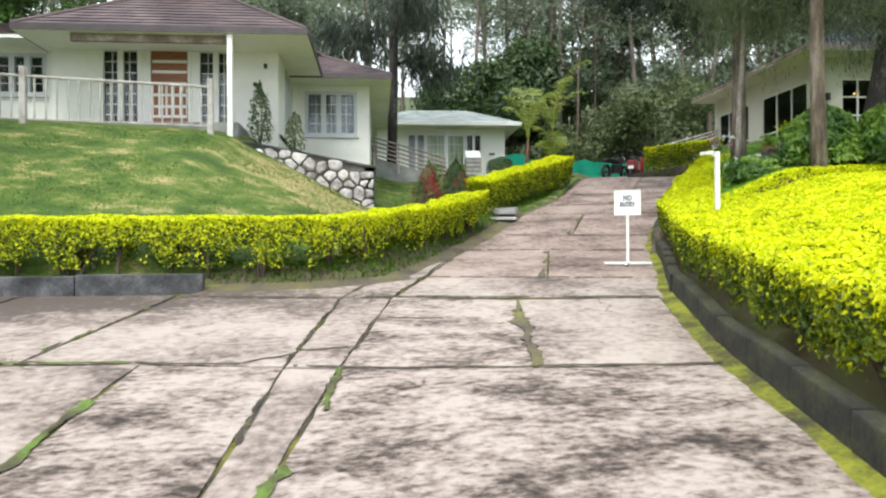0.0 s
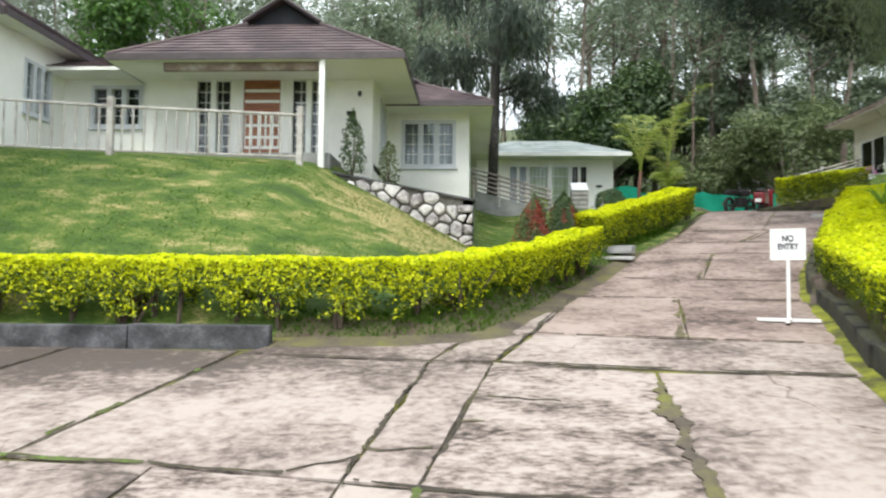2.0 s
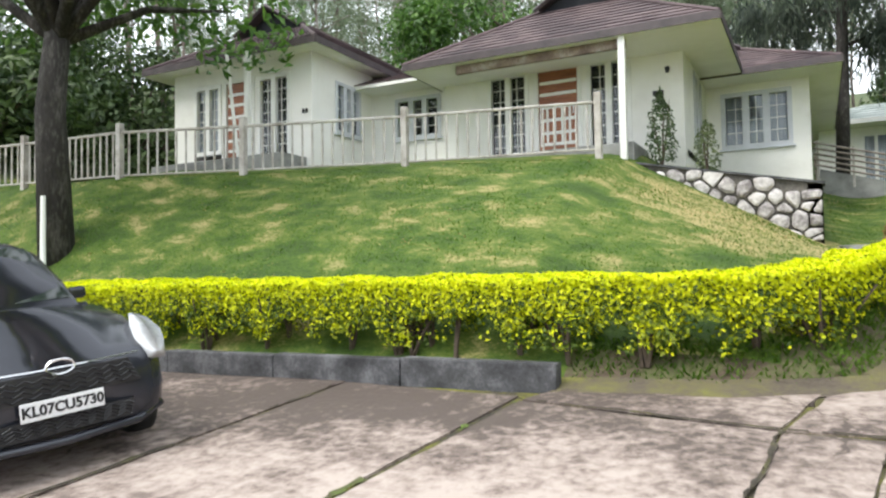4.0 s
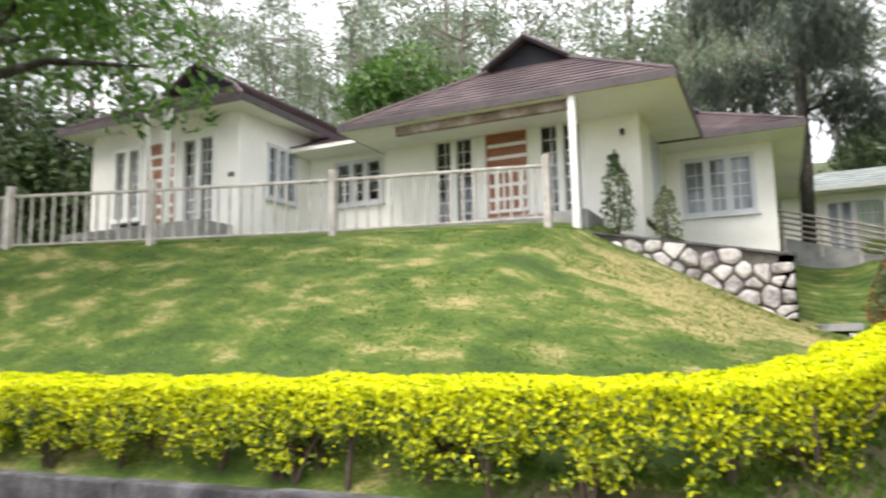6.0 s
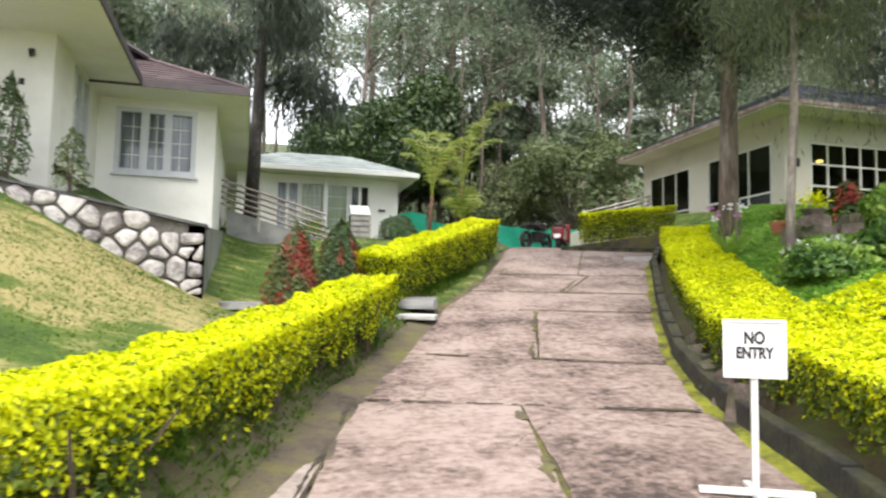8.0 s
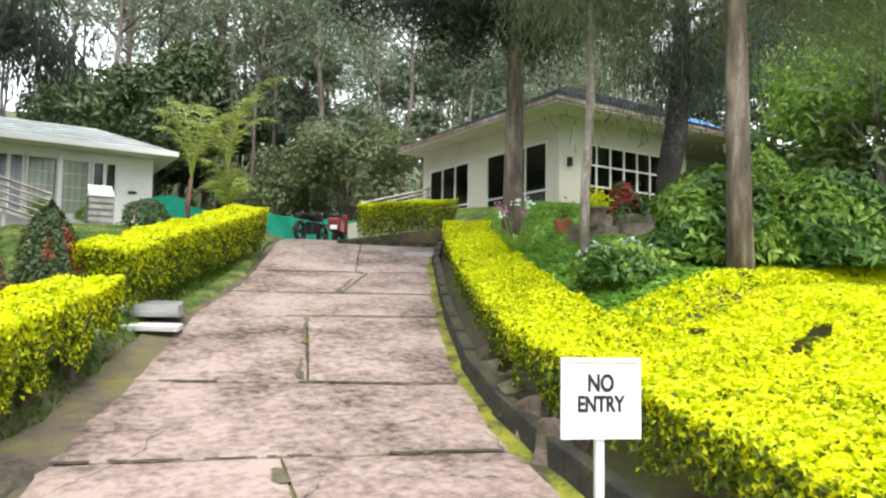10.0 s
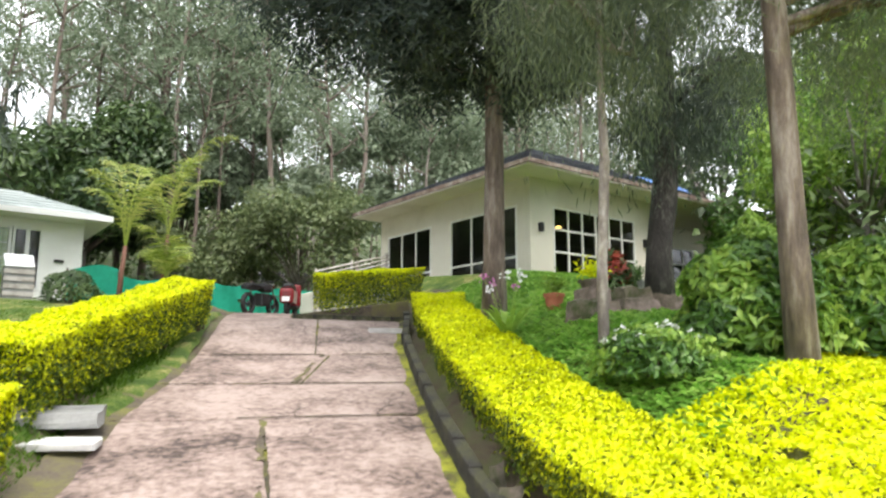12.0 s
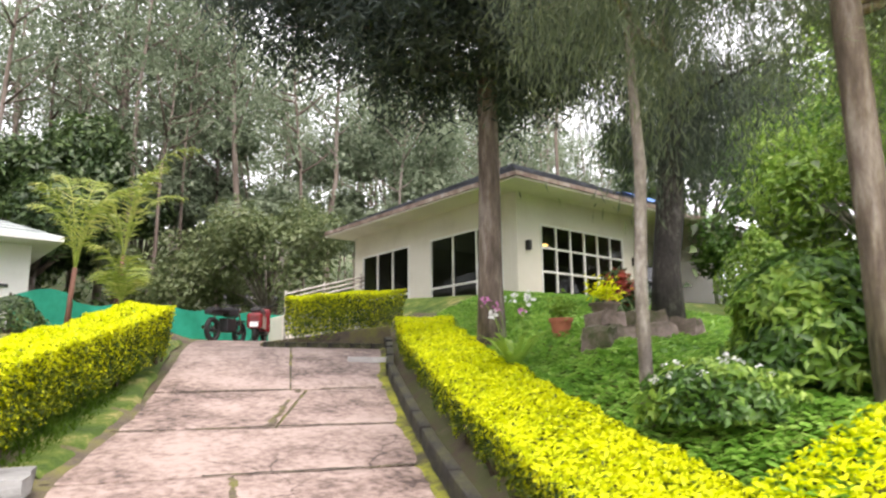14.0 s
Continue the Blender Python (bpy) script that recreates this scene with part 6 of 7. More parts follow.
def frond(base, ang, length, arch, rng, width=0.42, n=26):
    """A feathery palm leaf: an arching midrib with paired leaflets."""
    d = np.array([math.cos(ang), math.sin(ang), 0])
    pts = [np.array(base) + d * length * (0.2 * k + 0.3 * k * k) + np.array([0, 0, length * arch * (1.1 * k - 0.62 * k * k)]) for k in np.linspace(0, 1, 9)]
    rib = tube(pts, [0.02 * (1 - 0.9 * k / 8) for k in range(9)], 4, False)
    side = np.cross(d, (0, 0, 1))
    vs, fs = [], []
    for i in range(n):
        k = 0.15 + 0.85 * i / n
        j = min(7, int(k * 8))
        p = pts[j] * (1 - (k * 8 - j)) + pts[j + 1] * (k * 8 - j)
        t = pts[j + 1] - pts[j]
        t /= np.linalg.norm(t)
        for s in (-1, 1):
            w = width * math.sin(math.pi * min(1, 0.15 + k * 0.85)) * rng.uniform(0.85, 1.15) + 0.08
            q = p + side * s * w * 0.8 + t * w * 0.7 + np.array([0, 0, -w * rng.uniform(0.1, 0.8)])
            o = len(vs)
            vs += [p - t * 0.015, p + t * 0.015, (p + q) / 2 + t * 0.013 + [0, 0, 0.03], q, (p + q) / 2 - t * 0.013 + [0, 0, 0.03]]
            fs += [(o, o + 1, o + 2, o + 4), (o + 2, o + 3, o + 4)]
    return rib, (vs, fs)


def palm(at, height, fronds, seed, label, length=1.9):
    rng = np.random.default_rng(seed)
    root = thing("areca_palm", at, label, "palm", "palms beside the drive")
    part("trunk", tube([(0, 0, -0.2), (0.03, 0, height * 0.5), (0.08, 0.03, height)], [0.07, 0.055, 0.045], 8), REDBARK, root, "reddish ringed trunk", smooth=True)
    for k in range(fronds):
        rib, leaf = frond((0.08, 0.03, height * rng.uniform(0.9, 1.02)), k * 2.4 + rng.uniform(-0.3, 0.3), length * rng.uniform(0.7, 1.15), rng.uniform(0.9, 1.75), rng)
        part("frond", merge([rib, leaf]), PALMLEAF, root)


PALMLEAF = material("palm_leaf", [(0.15, 0.22, 0.03), (0.29, 0.37, 0.06), (0.50, 0.50, 0.16)], 1.2, 8, 0.5, 0.0, island=0.4, translucent=0.35)
REDBARK = material("red_palm_bark", [(0.10, 0.05, 0.035), (0.20, 0.09, 0.06)], 3, 20, 0.8, 0.5, 0.01)
palm(on(6.15, 27.0), 1.3, 7, 61, "slender areca palm with a red trunk", 2.7)
palm(on(7.2, 27.4), 1.7, 7, 62, "areca palm with feathery yellow-green fronds", 2.8)
palm(on(7.0, 26.6), 0.5, 8, 63, "young low areca palm", 1.3)

# orchid-like strap plant with purple flowers
orchid = thing("strap_leaf_plant", on(9.0, 17.0), "strap-leaved plant with white and purple flowers", "plant")
rngo = np.random.default_rng(9)
for k in range(26):
    a, ln = k * 2.4, rngo.uniform(0.45, 0.8)
    d = np.array([math.cos(a), math.sin(a), 0])
    s = np.cross(d, (0, 0, 1)) * 0.03
    pts = [d * ln * t * 0.7 + np.array([0, 0, ln * (1.5 * t - 0.85 * t * t)]) for t in (0, 0.3, 0.6, 0.85, 1)]
    vs = [p + s * w for p, w in zip(pts, (0.6, 1, 1, 0.7, 0.1))] + [p - s * w for p, w in zip(pts, (0.6, 1, 1, 0.7, 0.1))]
    part("leaf", (vs, [(i, i + 1, i + 6, i + 5) for i in range(4)]), BRIGHTLEAF, orchid)
for k in range(7):
    p = np.array([rngo.normal(0, 0.16), rngo.normal(0, 0.16), rngo.uniform(0.75, 1.0)])
    v, f = leaves(np.tile(p, (9, 1)) + rngo.normal(0, 0.035, (9, 3)), np.tile((0, -1.0, 0.3), (9, 1)), 0.07, 0.05, rngo)
    part("flower", mesh_np("flower", v, f, [PURPLE if k % 2 else PETAL]), PURPLE, orchid)
    part("flower_stalk", tube([(0, 0, 0), p * 0.6 + [0, 0, 0.1], p], [0.006, 0.005, 0.004], 4), BRIGHTLEAF, orchid)


def pot(at, label, r=0.16, h=0.26, mat=TERRA, plant=BRIGHTLEAF, seed=1, n=260):
    root = thing("plant_pot", at, label, "plant pot", "garden pots")
    part("pot", lathe([(r * 0.7, 0.0), (r * 0.95, h * 0.8), (r * 1.08, h * 0.8), (r * 1.08, h), (r * 0.95, h), (r * 0.9, h * 0.85)], 18), mat, root, "rimmed pot")
    part("soil", lathe([(r * 0.88, h * 0.83), (r * 0.88, h * 0.86), (0.01, h * 0.88)], 14), EARTH, root)
    rng = np.random.default_rng(seed)
    c = rng.normal(0, 1, (n, 3)) * [r * 0.6, r * 0.6, 0.08] + [0, 0, h + 0.16]
    v, f = leaves(c, np.tile((0, 0, 1.0), (n, 1)), 0.1, 0.035, rng)
    part("plant", mesh_np("plant", v, f, plant), plant, root, "leafy plant", kind="stuff")


pot(on(10.35, 17.4), "terracotta pot with a light green plant on the grass", seed=4)
pot(on(13.9, 18.6), "dark bowl-shaped pot with a plant by the hall", 0.22, 0.3, GREYCON, MIDLEAF, 5)


def rock(at, size, seed, label="squared mossy garden rock"):
    rng = random.Random(seed)
    bm = boxes((-size[0] / 2, size[0] / 2, -size[1] / 2, size[1] / 2, -0.08, size[2]))
    bmesh.ops.subdivide_edges(bm, edges=list(bm.edges), cuts=2, use_grid_fill=True)
    for v in bm.verts:
        v.co += Vector((noise.noise(v.co * 4 + Vector((seed, 0, 0))), noise.noise(v.co * 4 + Vector((0, seed, 0))), noise.noise(v.co * 4 + Vector((0, 0, seed))))) * 0.09
        v.co.xy *= 1 - 0.15 * max(0, v.co.z / size[2])
    me = bpy.data.meshes.new("garden_rock")
    bm.to_mesh(me)
    bm.free()
    me.materials.append(ROCK)
    ob = tagged(new("garden_rock", me), label, "rock", "rock edging")
    ob.matrix_basis = pose(*at, 0, 0, rng.uniform(-25, 25))


for k, (x, y, w, h) in enumerate(((9.75, 16.25, 0.45, 0.42), (10.25, 16.4, 0.5, 0.3), (10.8, 16.3, 0.5, 0.36), (11.35, 16.5, 0.55, 0.3), (11.9, 16.4, 0.6, 0.42), (10.5, 16.75, 0.5, 0.5), (11.6, 16.9, 0.6, 0.52))):
    rock(on(x, y), (w, 0.4, h * 0.65), k + 2)
pot((10.5, 16.75, G(10.5, 16.75) + 0.31), "shallow bowl of yellow-green plants standing on a rock", 0.2, 0.16, ROCK, YELLOW, 6, 200)
for k, (x, y) in enumerate(((5.55, 12.4), (5.75, 12.9), (5.95, 13.3), (5.35, 11.9), (6.2, 13.75), (6.45, 14.2))):
    rock((x, y, float(rise(x, y)) + 0.08), (0.3, 0.24, 0.24), 30 + k, "dark loose stone at the foot of the hedge")

# ---- small growth over the ground ----
def scatter(name, label, n, where, length, width, mat, seed, box, lie=0.6, lift=0.0):
    """Blades or small leaves strewn over the ground where the test holds."""
    rng = np.random.default_rng(seed)
    x, y = rng.uniform(box[0], box[1], n * 4), rng.uniform(box[2], box[3], n * 4)
    k = np.nonzero(where(x, y, rng))[0][:n]
    x, y = x[k], y[k]
    z = land(x, y) + lift * rng.uniform(0, 1, len(x))
    a = rng.uniform(0, 6.28, len(x))
    d = np.column_stack([np.cos(a) * lie, np.sin(a) * lie, np.ones(len(x))])
    d /= np.linalg.norm(d, axis=1)[:, None]
    s = np.column_stack([-np.sin(a), np.cos(a), np.zeros(len(x))]) * width * rng.uniform(0.7, 1.4, len(x))[:, None]
    p = np.column_stack([x, y, z - 0.01])
    ln = length * rng.uniform(0.5, 1.5, len(x))[:, None]
    v = np.stack([p - s * 0.5, p + s * 0.5, p + d * ln * 0.6 + s, p + d * ln, p + d * ln * 0.6 - s], 1).reshape(-1, 3)
    o = np.arange(len(x))[:, None] * 5
    f = np.concatenate([o + [0, 1, 2], o + [0, 2, 4], o + [2, 3, 4]], 1).reshape(-1, 3)
    ob = new(name, mesh_np(name, v, f, mat))
    return tagged(ob, label, "grass", "", "stuff")


BLADE = material("grass_blade", [(0.055, 0.125, 0.009), (0.09, 0.18, 0.014), (0.14, 0.235, 0.03)], 1.2, 8, 0.7, 0.0, island=0.3, translucent=0.6)
STRAW = material("dry_blade", [(0.32, 0.26, 0.10), (0.5, 0.42, 0.2)], 1.2, 8, 0.8, 0.0, island=0.4, translucent=0.4)


def lawn_patch(x, y):
    return np.array([noise.noise((a * 0.75, b * 1.3, 4)) + 0.6 * noise.noise((a * 2.2, b * 3.4, 6)) for a, b in zip(x, y)]) + 0.55 * np.clip(1.2 - np.hypot(x + 0.4, y - 15.4) / 2, 0, 1)


def on_lawn(x, y):
    cy = np.interp(x, [c[0] for c in CREST], [c[1] for c in CREST])
    dl = beside(LEFT_EDGE, x, y)
    return (dl > 0.9) & (((y < cy + 0.4) & (x < 0.6)) | ((x > 0.55) & (x < 4.5) & (y < 26)))


scatter("lawn_grass", "short mown green grass blades on the bank", 60000, lambda x, y, r: on_lawn(x, y), 0.03, 0.006, BLADE, 1, (-15, 4.5, 10, 26))
scatter("dry_grass", "pale dry grass tufts in patches on the bank", 8000, lambda x, y, r: on_lawn(x, y) & (lawn_patch(x, y) > 0.3), 0.04, 0.007, STRAW, 2, (-15, 4.5, 10, 26), 1.2)
scatter("verge_weeds", "small weeds and grass on the earth under the hedge", 34000, lambda x, y, r: (np.abs(beside(LEFT_EDGE, x, y) - 0.36) < 0.38) & (x > -1.7), 0.07, 0.009, BLADE, 3, (-1.7, 7, 9.4, 24), 0.9)
scatter("verge_weeds", "green grass strip beside the upper drive", 12000, lambda x, y, r: (beside(LEFT_EDGE, x, y) > 0.05) & (beside(LEFT_EDGE, x, y) < 0.6), 0.09, 0.008, BLADE, 4, (4, 8, 17.8, 25), 0.7)
scatter("ground_cover", "low bright green herbs covering the garden slope", 80000, lambda x, y, r: (-beside(RIGHT_EDGE, x, y) > 1.15) & (y > 12.5), 0.08, 0.028, HERB, 5, (6.3, 16, 12.5, 22.5), 2.6, 0.09)
scatter("moss_tuft", "green moss and weeds growing in the slab joints", 2600, lambda x, y, r: (np.abs(x + 1.6 - 0.1 * (y - 5)) < 0.05 + 0.04 * r.uniform(0, 1, len(x))) & (y < 8.6), 0.035, 0.007, BLADE, 6, (-2.5, -1, -1, 9), 1.0)

UNDER = material("undergrowth_leaf", [(0.035, 0.06, 0.02), (0.075, 0.12, 0.04), (0.14, 0.20, 0.075)], 0.25, 3, 0.6, 0.0, island=0.4, translucent=0.3)
rngu = np.random.default_rng(12)
nu = 75000
cx, cy2 = rngu.uniform(-45, 55, 700), rngu.uniform(37, 70, 700)
side = rngu.uniform(0, 1, 700) < 0.25
cx[side], cy2[side] = rngu.uniform(-34, -17, side.sum()), rngu.uniform(13, 36, side.sum())
side2 = (rngu.uniform(0, 1, 700) < 0.3) & ~side
cx[side2], cy2[side2] = rngu.uniform(18, 45, side2.sum()), rngu.uniform(2, 34, side2.sum())
bad = (cx > 12) & (cx < 30) & (cy2 > 19) & (cy2 < 33)
cx[bad] += 18
hh = rngu.uniform(0.8, 4.2, 700)
w = rngu.integers(0, 700, nu)
c = np.column_stack([cx[w] + rngu.normal(0, 0.9, nu), cy2[w] + rngu.normal(0, 0.9, nu), hh[w] * np.sqrt(rngu.uniform(0.02, 1, nu)) * rngu.uniform(0.6, 1, nu)])
c[:, 2] += land(c[:, 0], c[:, 1])
v, f = leaves(c, np.tile((0, -0.4, 0.8), (nu, 1)), 0.36, 0.17, rngu, 0.4)
tagged(new("undergrowth", mesh_np("undergrowth", v, f, UNDER)), "tangled green undergrowth below the forest trees", "undergrowth", "", "stuff")


# ---- things beside the drive ----
def lettering(name, text, size, mat, parent, m, label=""):
    cu = bpy.data.curves.new(name, "FONT")
    cu.offset = size * 0.035
    cu.body, cu.size, cu.extrude, cu.align_x, cu.align_y = text, size, 0.002, "CENTER", "CENTER"
    tmp = bpy.data.objects.new(name, cu)
    me = bpy.data.meshes.new_from_object(tmp)
    bpy.data.objects.remove(tmp)
    me.materials.clear()
    me.materials.append(mat)
    ob = part(name, me, mat, parent, label)
    ob.matrix_basis = m
    return ob


sz = float(rise(4.17, 10.36))
sign = thing("no_entry_sign", (4.17, 10.36, sz), "white no entry sign on a slim post with crossed feet", "sign", turn=-26)
part("board", boxes((-0.185, 0.185, -0.012, 0.012, 0.74, 1.10), bevel=0.006), SIGNWHITE, sign, "square white board")
part("board_rim", lattice("x", 0.0, -0.022, -0.0125, -0.19, 0.19, 0.735, 1.105, [(-0.172, 0.172, 0.753, 1.087)]), TRIM, sign)
part("post", boxes((-0.02, 0.02, -0.008, 0.03, 0.03, 0.74), bevel=0.004), TRIM, sign)
part("foot", boxes((-0.34, 0.34, -0.025, 0.025, 0.01, 0.05), bevel=0.006), TRIM, sign)
part("foot", boxes((-0.025, 0.025, -0.27, 0.27, 0.004, 0.044), bevel=0.006), TRIM, sign)
lettering("lettering", "NO", 0.108, BLACK, sign, pose(0, -0.0145, 0.985, 90, 0, 0) @ Matrix.Diagonal((0.74, 1, 1, 1)), "black capital letters")
lettering("lettering", "ENTRY", 0.1, BLACK, sign, pose(0, -0.0145, 0.89, 90, 0, 0) @ Matrix.Diagonal((0.72, 1, 1, 1)), "black capital letters")

lp = thing("garden_lamp_post", (5.03, 9.3, float(rise(5.03, 9.3)) + 0.1), "white garden lamp post with an angled lamp head", "lamp post")
top = 2.62 - (float(rise(5.03, 9.3)) + 0.1)
part("post", boxes((-0.028, 0.028, -0.028, 0.028, -0.1, top), bevel=0.008), TRIM, lp)
part("arm", tube([(0, 0, top - 0.08), (-0.1, 0.0, top - 0.03)], [0.014, 0.014], 6), TRIM, lp)
hd = part("lamp_head", boxes((-0.075, 0.075, -0.055, 0.055, -0.022, 0.022), bevel=0.01), TRIM, lp, "flat white lamp head")
hd.matrix_basis = pose(-0.14, 0, top - 0.02, 0, -8, 20)
lens = part("lens", boxes((-0.062, 0.062, -0.042, 0.042, -0.028, -0.0225)), LENS, hd)


def paving(name, label, at, size, mat, turn, tilt=0.0):
    bm = boxes((-size[0] / 2, size[0] / 2, -size[1] / 2, size[1] / 2, 0, size[2]))
    bmesh.ops.subdivide_edges(bm, edges=list(bm.edges), cuts=2, use_grid_fill=True)
    for v in bm.verts:
        v.co += Vector((noise.noise(v.co * 5 + Vector(at)), noise.noise(v.co * 6 + Vector(at)), 0.3 * noise.noise(v.co * 7))) * 0.05
    me = bpy.data.meshes.new(name)
    bm.to_mesh(me)
    bm.free()
    me.materials.append(mat)
    ob = tagged(new(name, me), label, "stone slab")
    ob.matrix_basis = pose(*at, tilt, 0, turn)
    return ob


PALESTONE = material("pale_stone", [(0.45, 0.44, 0.43), (0.62, 0.61, 0.6)], 3, 24, 0.8, 0.4, 0.01)
paving("stone_slab", "broken white stone slab over the drain", (3.35, 16.95, float(rise(3.35, 16.95)) + 0.04), (0.85, 0.42, 0.06), PALESTONE, -20, 4)
paving("stone_slab", "grey concrete slab over the drain", (3.5, 17.45, float(rise(3.5, 17.45)) + 0.1), (0.8, 0.5, 0.14), GREYCON, -18, 6)
paving("stone_slab", "grey drain cover slab below the stone wall", (0.95, 17.35, G(0.95, 17.35) + 0.02), (0.6, 0.35, 0.1), GREYCON, 5, 2)
paving("stone_slab", "long pale drain edge slab on the lawn", (1.5, 17.05, G(1.5, 17.05) + 0.03), (0.9, 0.16, 0.08), PALESTONE, -10, 0)
paving("stone_slab", "pale worn slab at the edge of the upper drive", (10.2, 21.9, float(rise(10.2, 21.9)) - 0.05), (0.8, 0.5, 0.1), PALESTONE, -30, 3)

# upper kerb under the green hedge
ukerb = thing("kerb", (10.3, 23.6, 3.5), "curved mossy kerb below the upper hedge", "kerb", kind="structure")
for k in range(6):
    a = k / 6
    p = Vector((9.0, 23.9, 0)).lerp(Vector((11.4, 22.95, 0)), a + 1 / 12)
    part("kerb_stone", boxes((-0.21, 0.21, -0.08, 0.08, -0.2, 0.1), bevel=0.02), KERB, ukerb).matrix_basis = pose(p.x - 10.3, p.y - 23.6, float(rise(p.x, p.y)) - 3.5, 0, 0, -22)

part("soil", boxes((-1.35, 1.3, 0.05, 1.3, -0.3, 0.26), bevel=0.03), EARTHMOSS, ukerb, "dark mossy soil behind the kerb").matrix_basis = pose(0.0, -0.1, float(rise(10.3, 23.7)) - 3.5, 0, -8, -22)

# ramp with slatted rail before the cottage
ramp = thing("ramp", (1.5, 25.6, 3.6), "grey concrete ramp with weathered slatted railing", "ramp", kind="structure")
rv = [(0.45, 25.5, 2.6), (2.9, 25.5, 2.6), (2.9, 25.5, 3.92), (0.45, 25.5, 4.62), (0.45, 27.2, 2.6), (2.9, 27.2, 2.6), (2.9, 27.2, 3.92), (0.45, 27.2, 4.62)]
part("ramp_wall", (rv, [(0, 1, 2, 3), (5, 4, 7, 6), (1, 5, 6, 2), (4, 0, 3, 7), (3, 2, 6, 7)]), GREYCON, ramp, "grey concrete side", world=True)
WEATHERED = material("weathered_timber", [(0.16, 0.13, 0.11), (0.30, 0.26, 0.23), (0.42, 0.38, 0.34)], 3, 20, 0.85, 0.4, 0.006)
for k in range(5):
    h = 0.12 + 0.15 * k
    part("slat", tube([(0.3, 25.46, 4.64 + h), (2.95, 25.46, 3.88 + h)], [0.028, 0.028], 4), WEATHERED, ramp, world=True)
for x in (0.4, 1.25, 2.1, 2.9):
    z = 4.64 - 0.287 * (x - 0.3)
    part("post", boxes((x - 0.03, x + 0.03, 25.48, 25.54, z - 0.3, z + 0.8), bevel=0.006), RAIL, ramp, world=True)
stand = thing("notice_stand", (4.3, 28.5, G(4.3, 28.5)), "grey slatted box stand with a white sloping board", "notice board")
part("box", boxes((-0.3, 0.3, -0.25, 0.25, -0.1, 0.75), bevel=0.01), GREYCON, stand)
for k in range(4):
    part("slat", boxes((-0.31, 0.31, -0.27, -0.252, 0.08 + k * 0.17, 0.18 + k * 0.17)), RAIL, stand)
bd = part("board", boxes((-0.3, 0.3, -0.32, 0.32, -0.015, 0.015), bevel=0.004), SIGNWHITE, stand, "white sloping board")
bd.matrix_basis = pose(0, 0, 0.92, 32, 0, 0)

# green net and slatted ramp rail at the top of the drive
net = thing("shade_net_fence", (9.5, 30.2, float(rise(9.5, 30.2))), "sagging bright green shade net on posts", "fence")
for a in range(7):
    x0, x1 = 5.6 + 1.25 * a, 5.6 + 1.25 * (a + 1)
    vs = []
    for i in range(9):
        x = x0 + (x1 - x0) * i / 8
        zt = float(rise(x, 30.2)) + 1.12 - 0.14 * math.sin(math.pi * i / 8) + (0.35 if x < 7 else 0) * math.sin((x - 5.6) * 2.2)
        for j in range(5):
            vs.append((x, 30.2 + 0.05 * math.sin(x * 7 + j), float(rise(x, 30.2)) - 0.02 + (zt - float(rise(x, 30.2)) + 0.02) * j / 4))
    part("net_panel", (vs, [(5 * i + j, 5 * i + 5 + j, 5 * i + 6 + j, 5 * i + 1 + j) for i in range(8) for j in range(4)]), NET, net, world=True, smooth=True)
    part("post", tube([(x0, 30.25, float(rise(x0, 30.2)) - 0.2), (x0, 30.25, float(rise(x0, 30.2)) + 1.2)], [0.03, 0.03], 6), TWIG, net, world=True)
srail = thing("ramp_railing", (13.3, 29.2, 4.4), "white slatted railing rising towards the hall", "railing")
for k in range(5):
    part("slat", tube([(12.2, 29.2, 5.08 + 0.13 * k), (14.9, 29.2, 5.83 + 0.13 * k)], [0.03, 0.03], 4), RAIL, srail, world=True)
for x in (12.25, 13.5, 14.8):
    z = 5.08 + (x - 12.2) * 0.278
    part("post", boxes((x - 0.03, x + 0.03, 29.22, 29.28, 4.0, z + 0.62), bevel=0.006), RAIL, srail, world=True)
part("ramp_wall", ([(12.2, 29.3, 3.6), (15.1, 29.3, 3.6), (15.1, 29.3, 5.75), (12.2, 29.3, 4.98), (12.2, 30.4, 3.6), (15.1, 30.4, 3.6), (15.1, 30.4, 5.75), (12.2, 30.4, 4.98)], [(0, 1, 2, 3), (3, 2, 6, 7), (4, 0, 3, 7), (1, 5, 6, 2)]), CREAM, srail, world=True)


def wheel(parent, at, r, w, spokes=10, metal=None):
    """A wheel: tyre with a rim and spokes under it; it stands across y."""
    prof = [(r - 0.09, -w / 2), (r - 0.02, -w / 2), (r, -w / 4), (r, w / 4), (r - 0.02, w / 2), (r - 0.09, w / 2)]
    seg = 22
    vs = [(p * math.cos(2 * math.pi * k / seg), y, p * math.sin(2 * math.pi * k / seg)) for p, y in prof for k in range(seg)]
    fs = [(i * seg + k, i * seg + (k + 1) % seg, ((i + 1) % 6) * seg + (k + 1) % seg, ((i + 1) % 6) * seg + k) for i in range(6) for k in range(seg)]
    wh = part("wheel", (vs, fs), RUBBER, parent, smooth=True)
    wh.matrix_basis = pose(*at)
    got = [tube([(0, 0, 0), ((r - 0.08) * math.cos(6.283 * k / spokes), 0, (r - 0.08) * math.sin(6.283 * k / spokes))], [0.022, 0.012], 4) for k in range(spokes)]
    got.append(tube([(0, -w * 0.45, 0), (0, w * 0.45, 0)], [0.05, 0.05], 10))
    part("rim", merge(got), metal or CHROME, wh)
    return wh


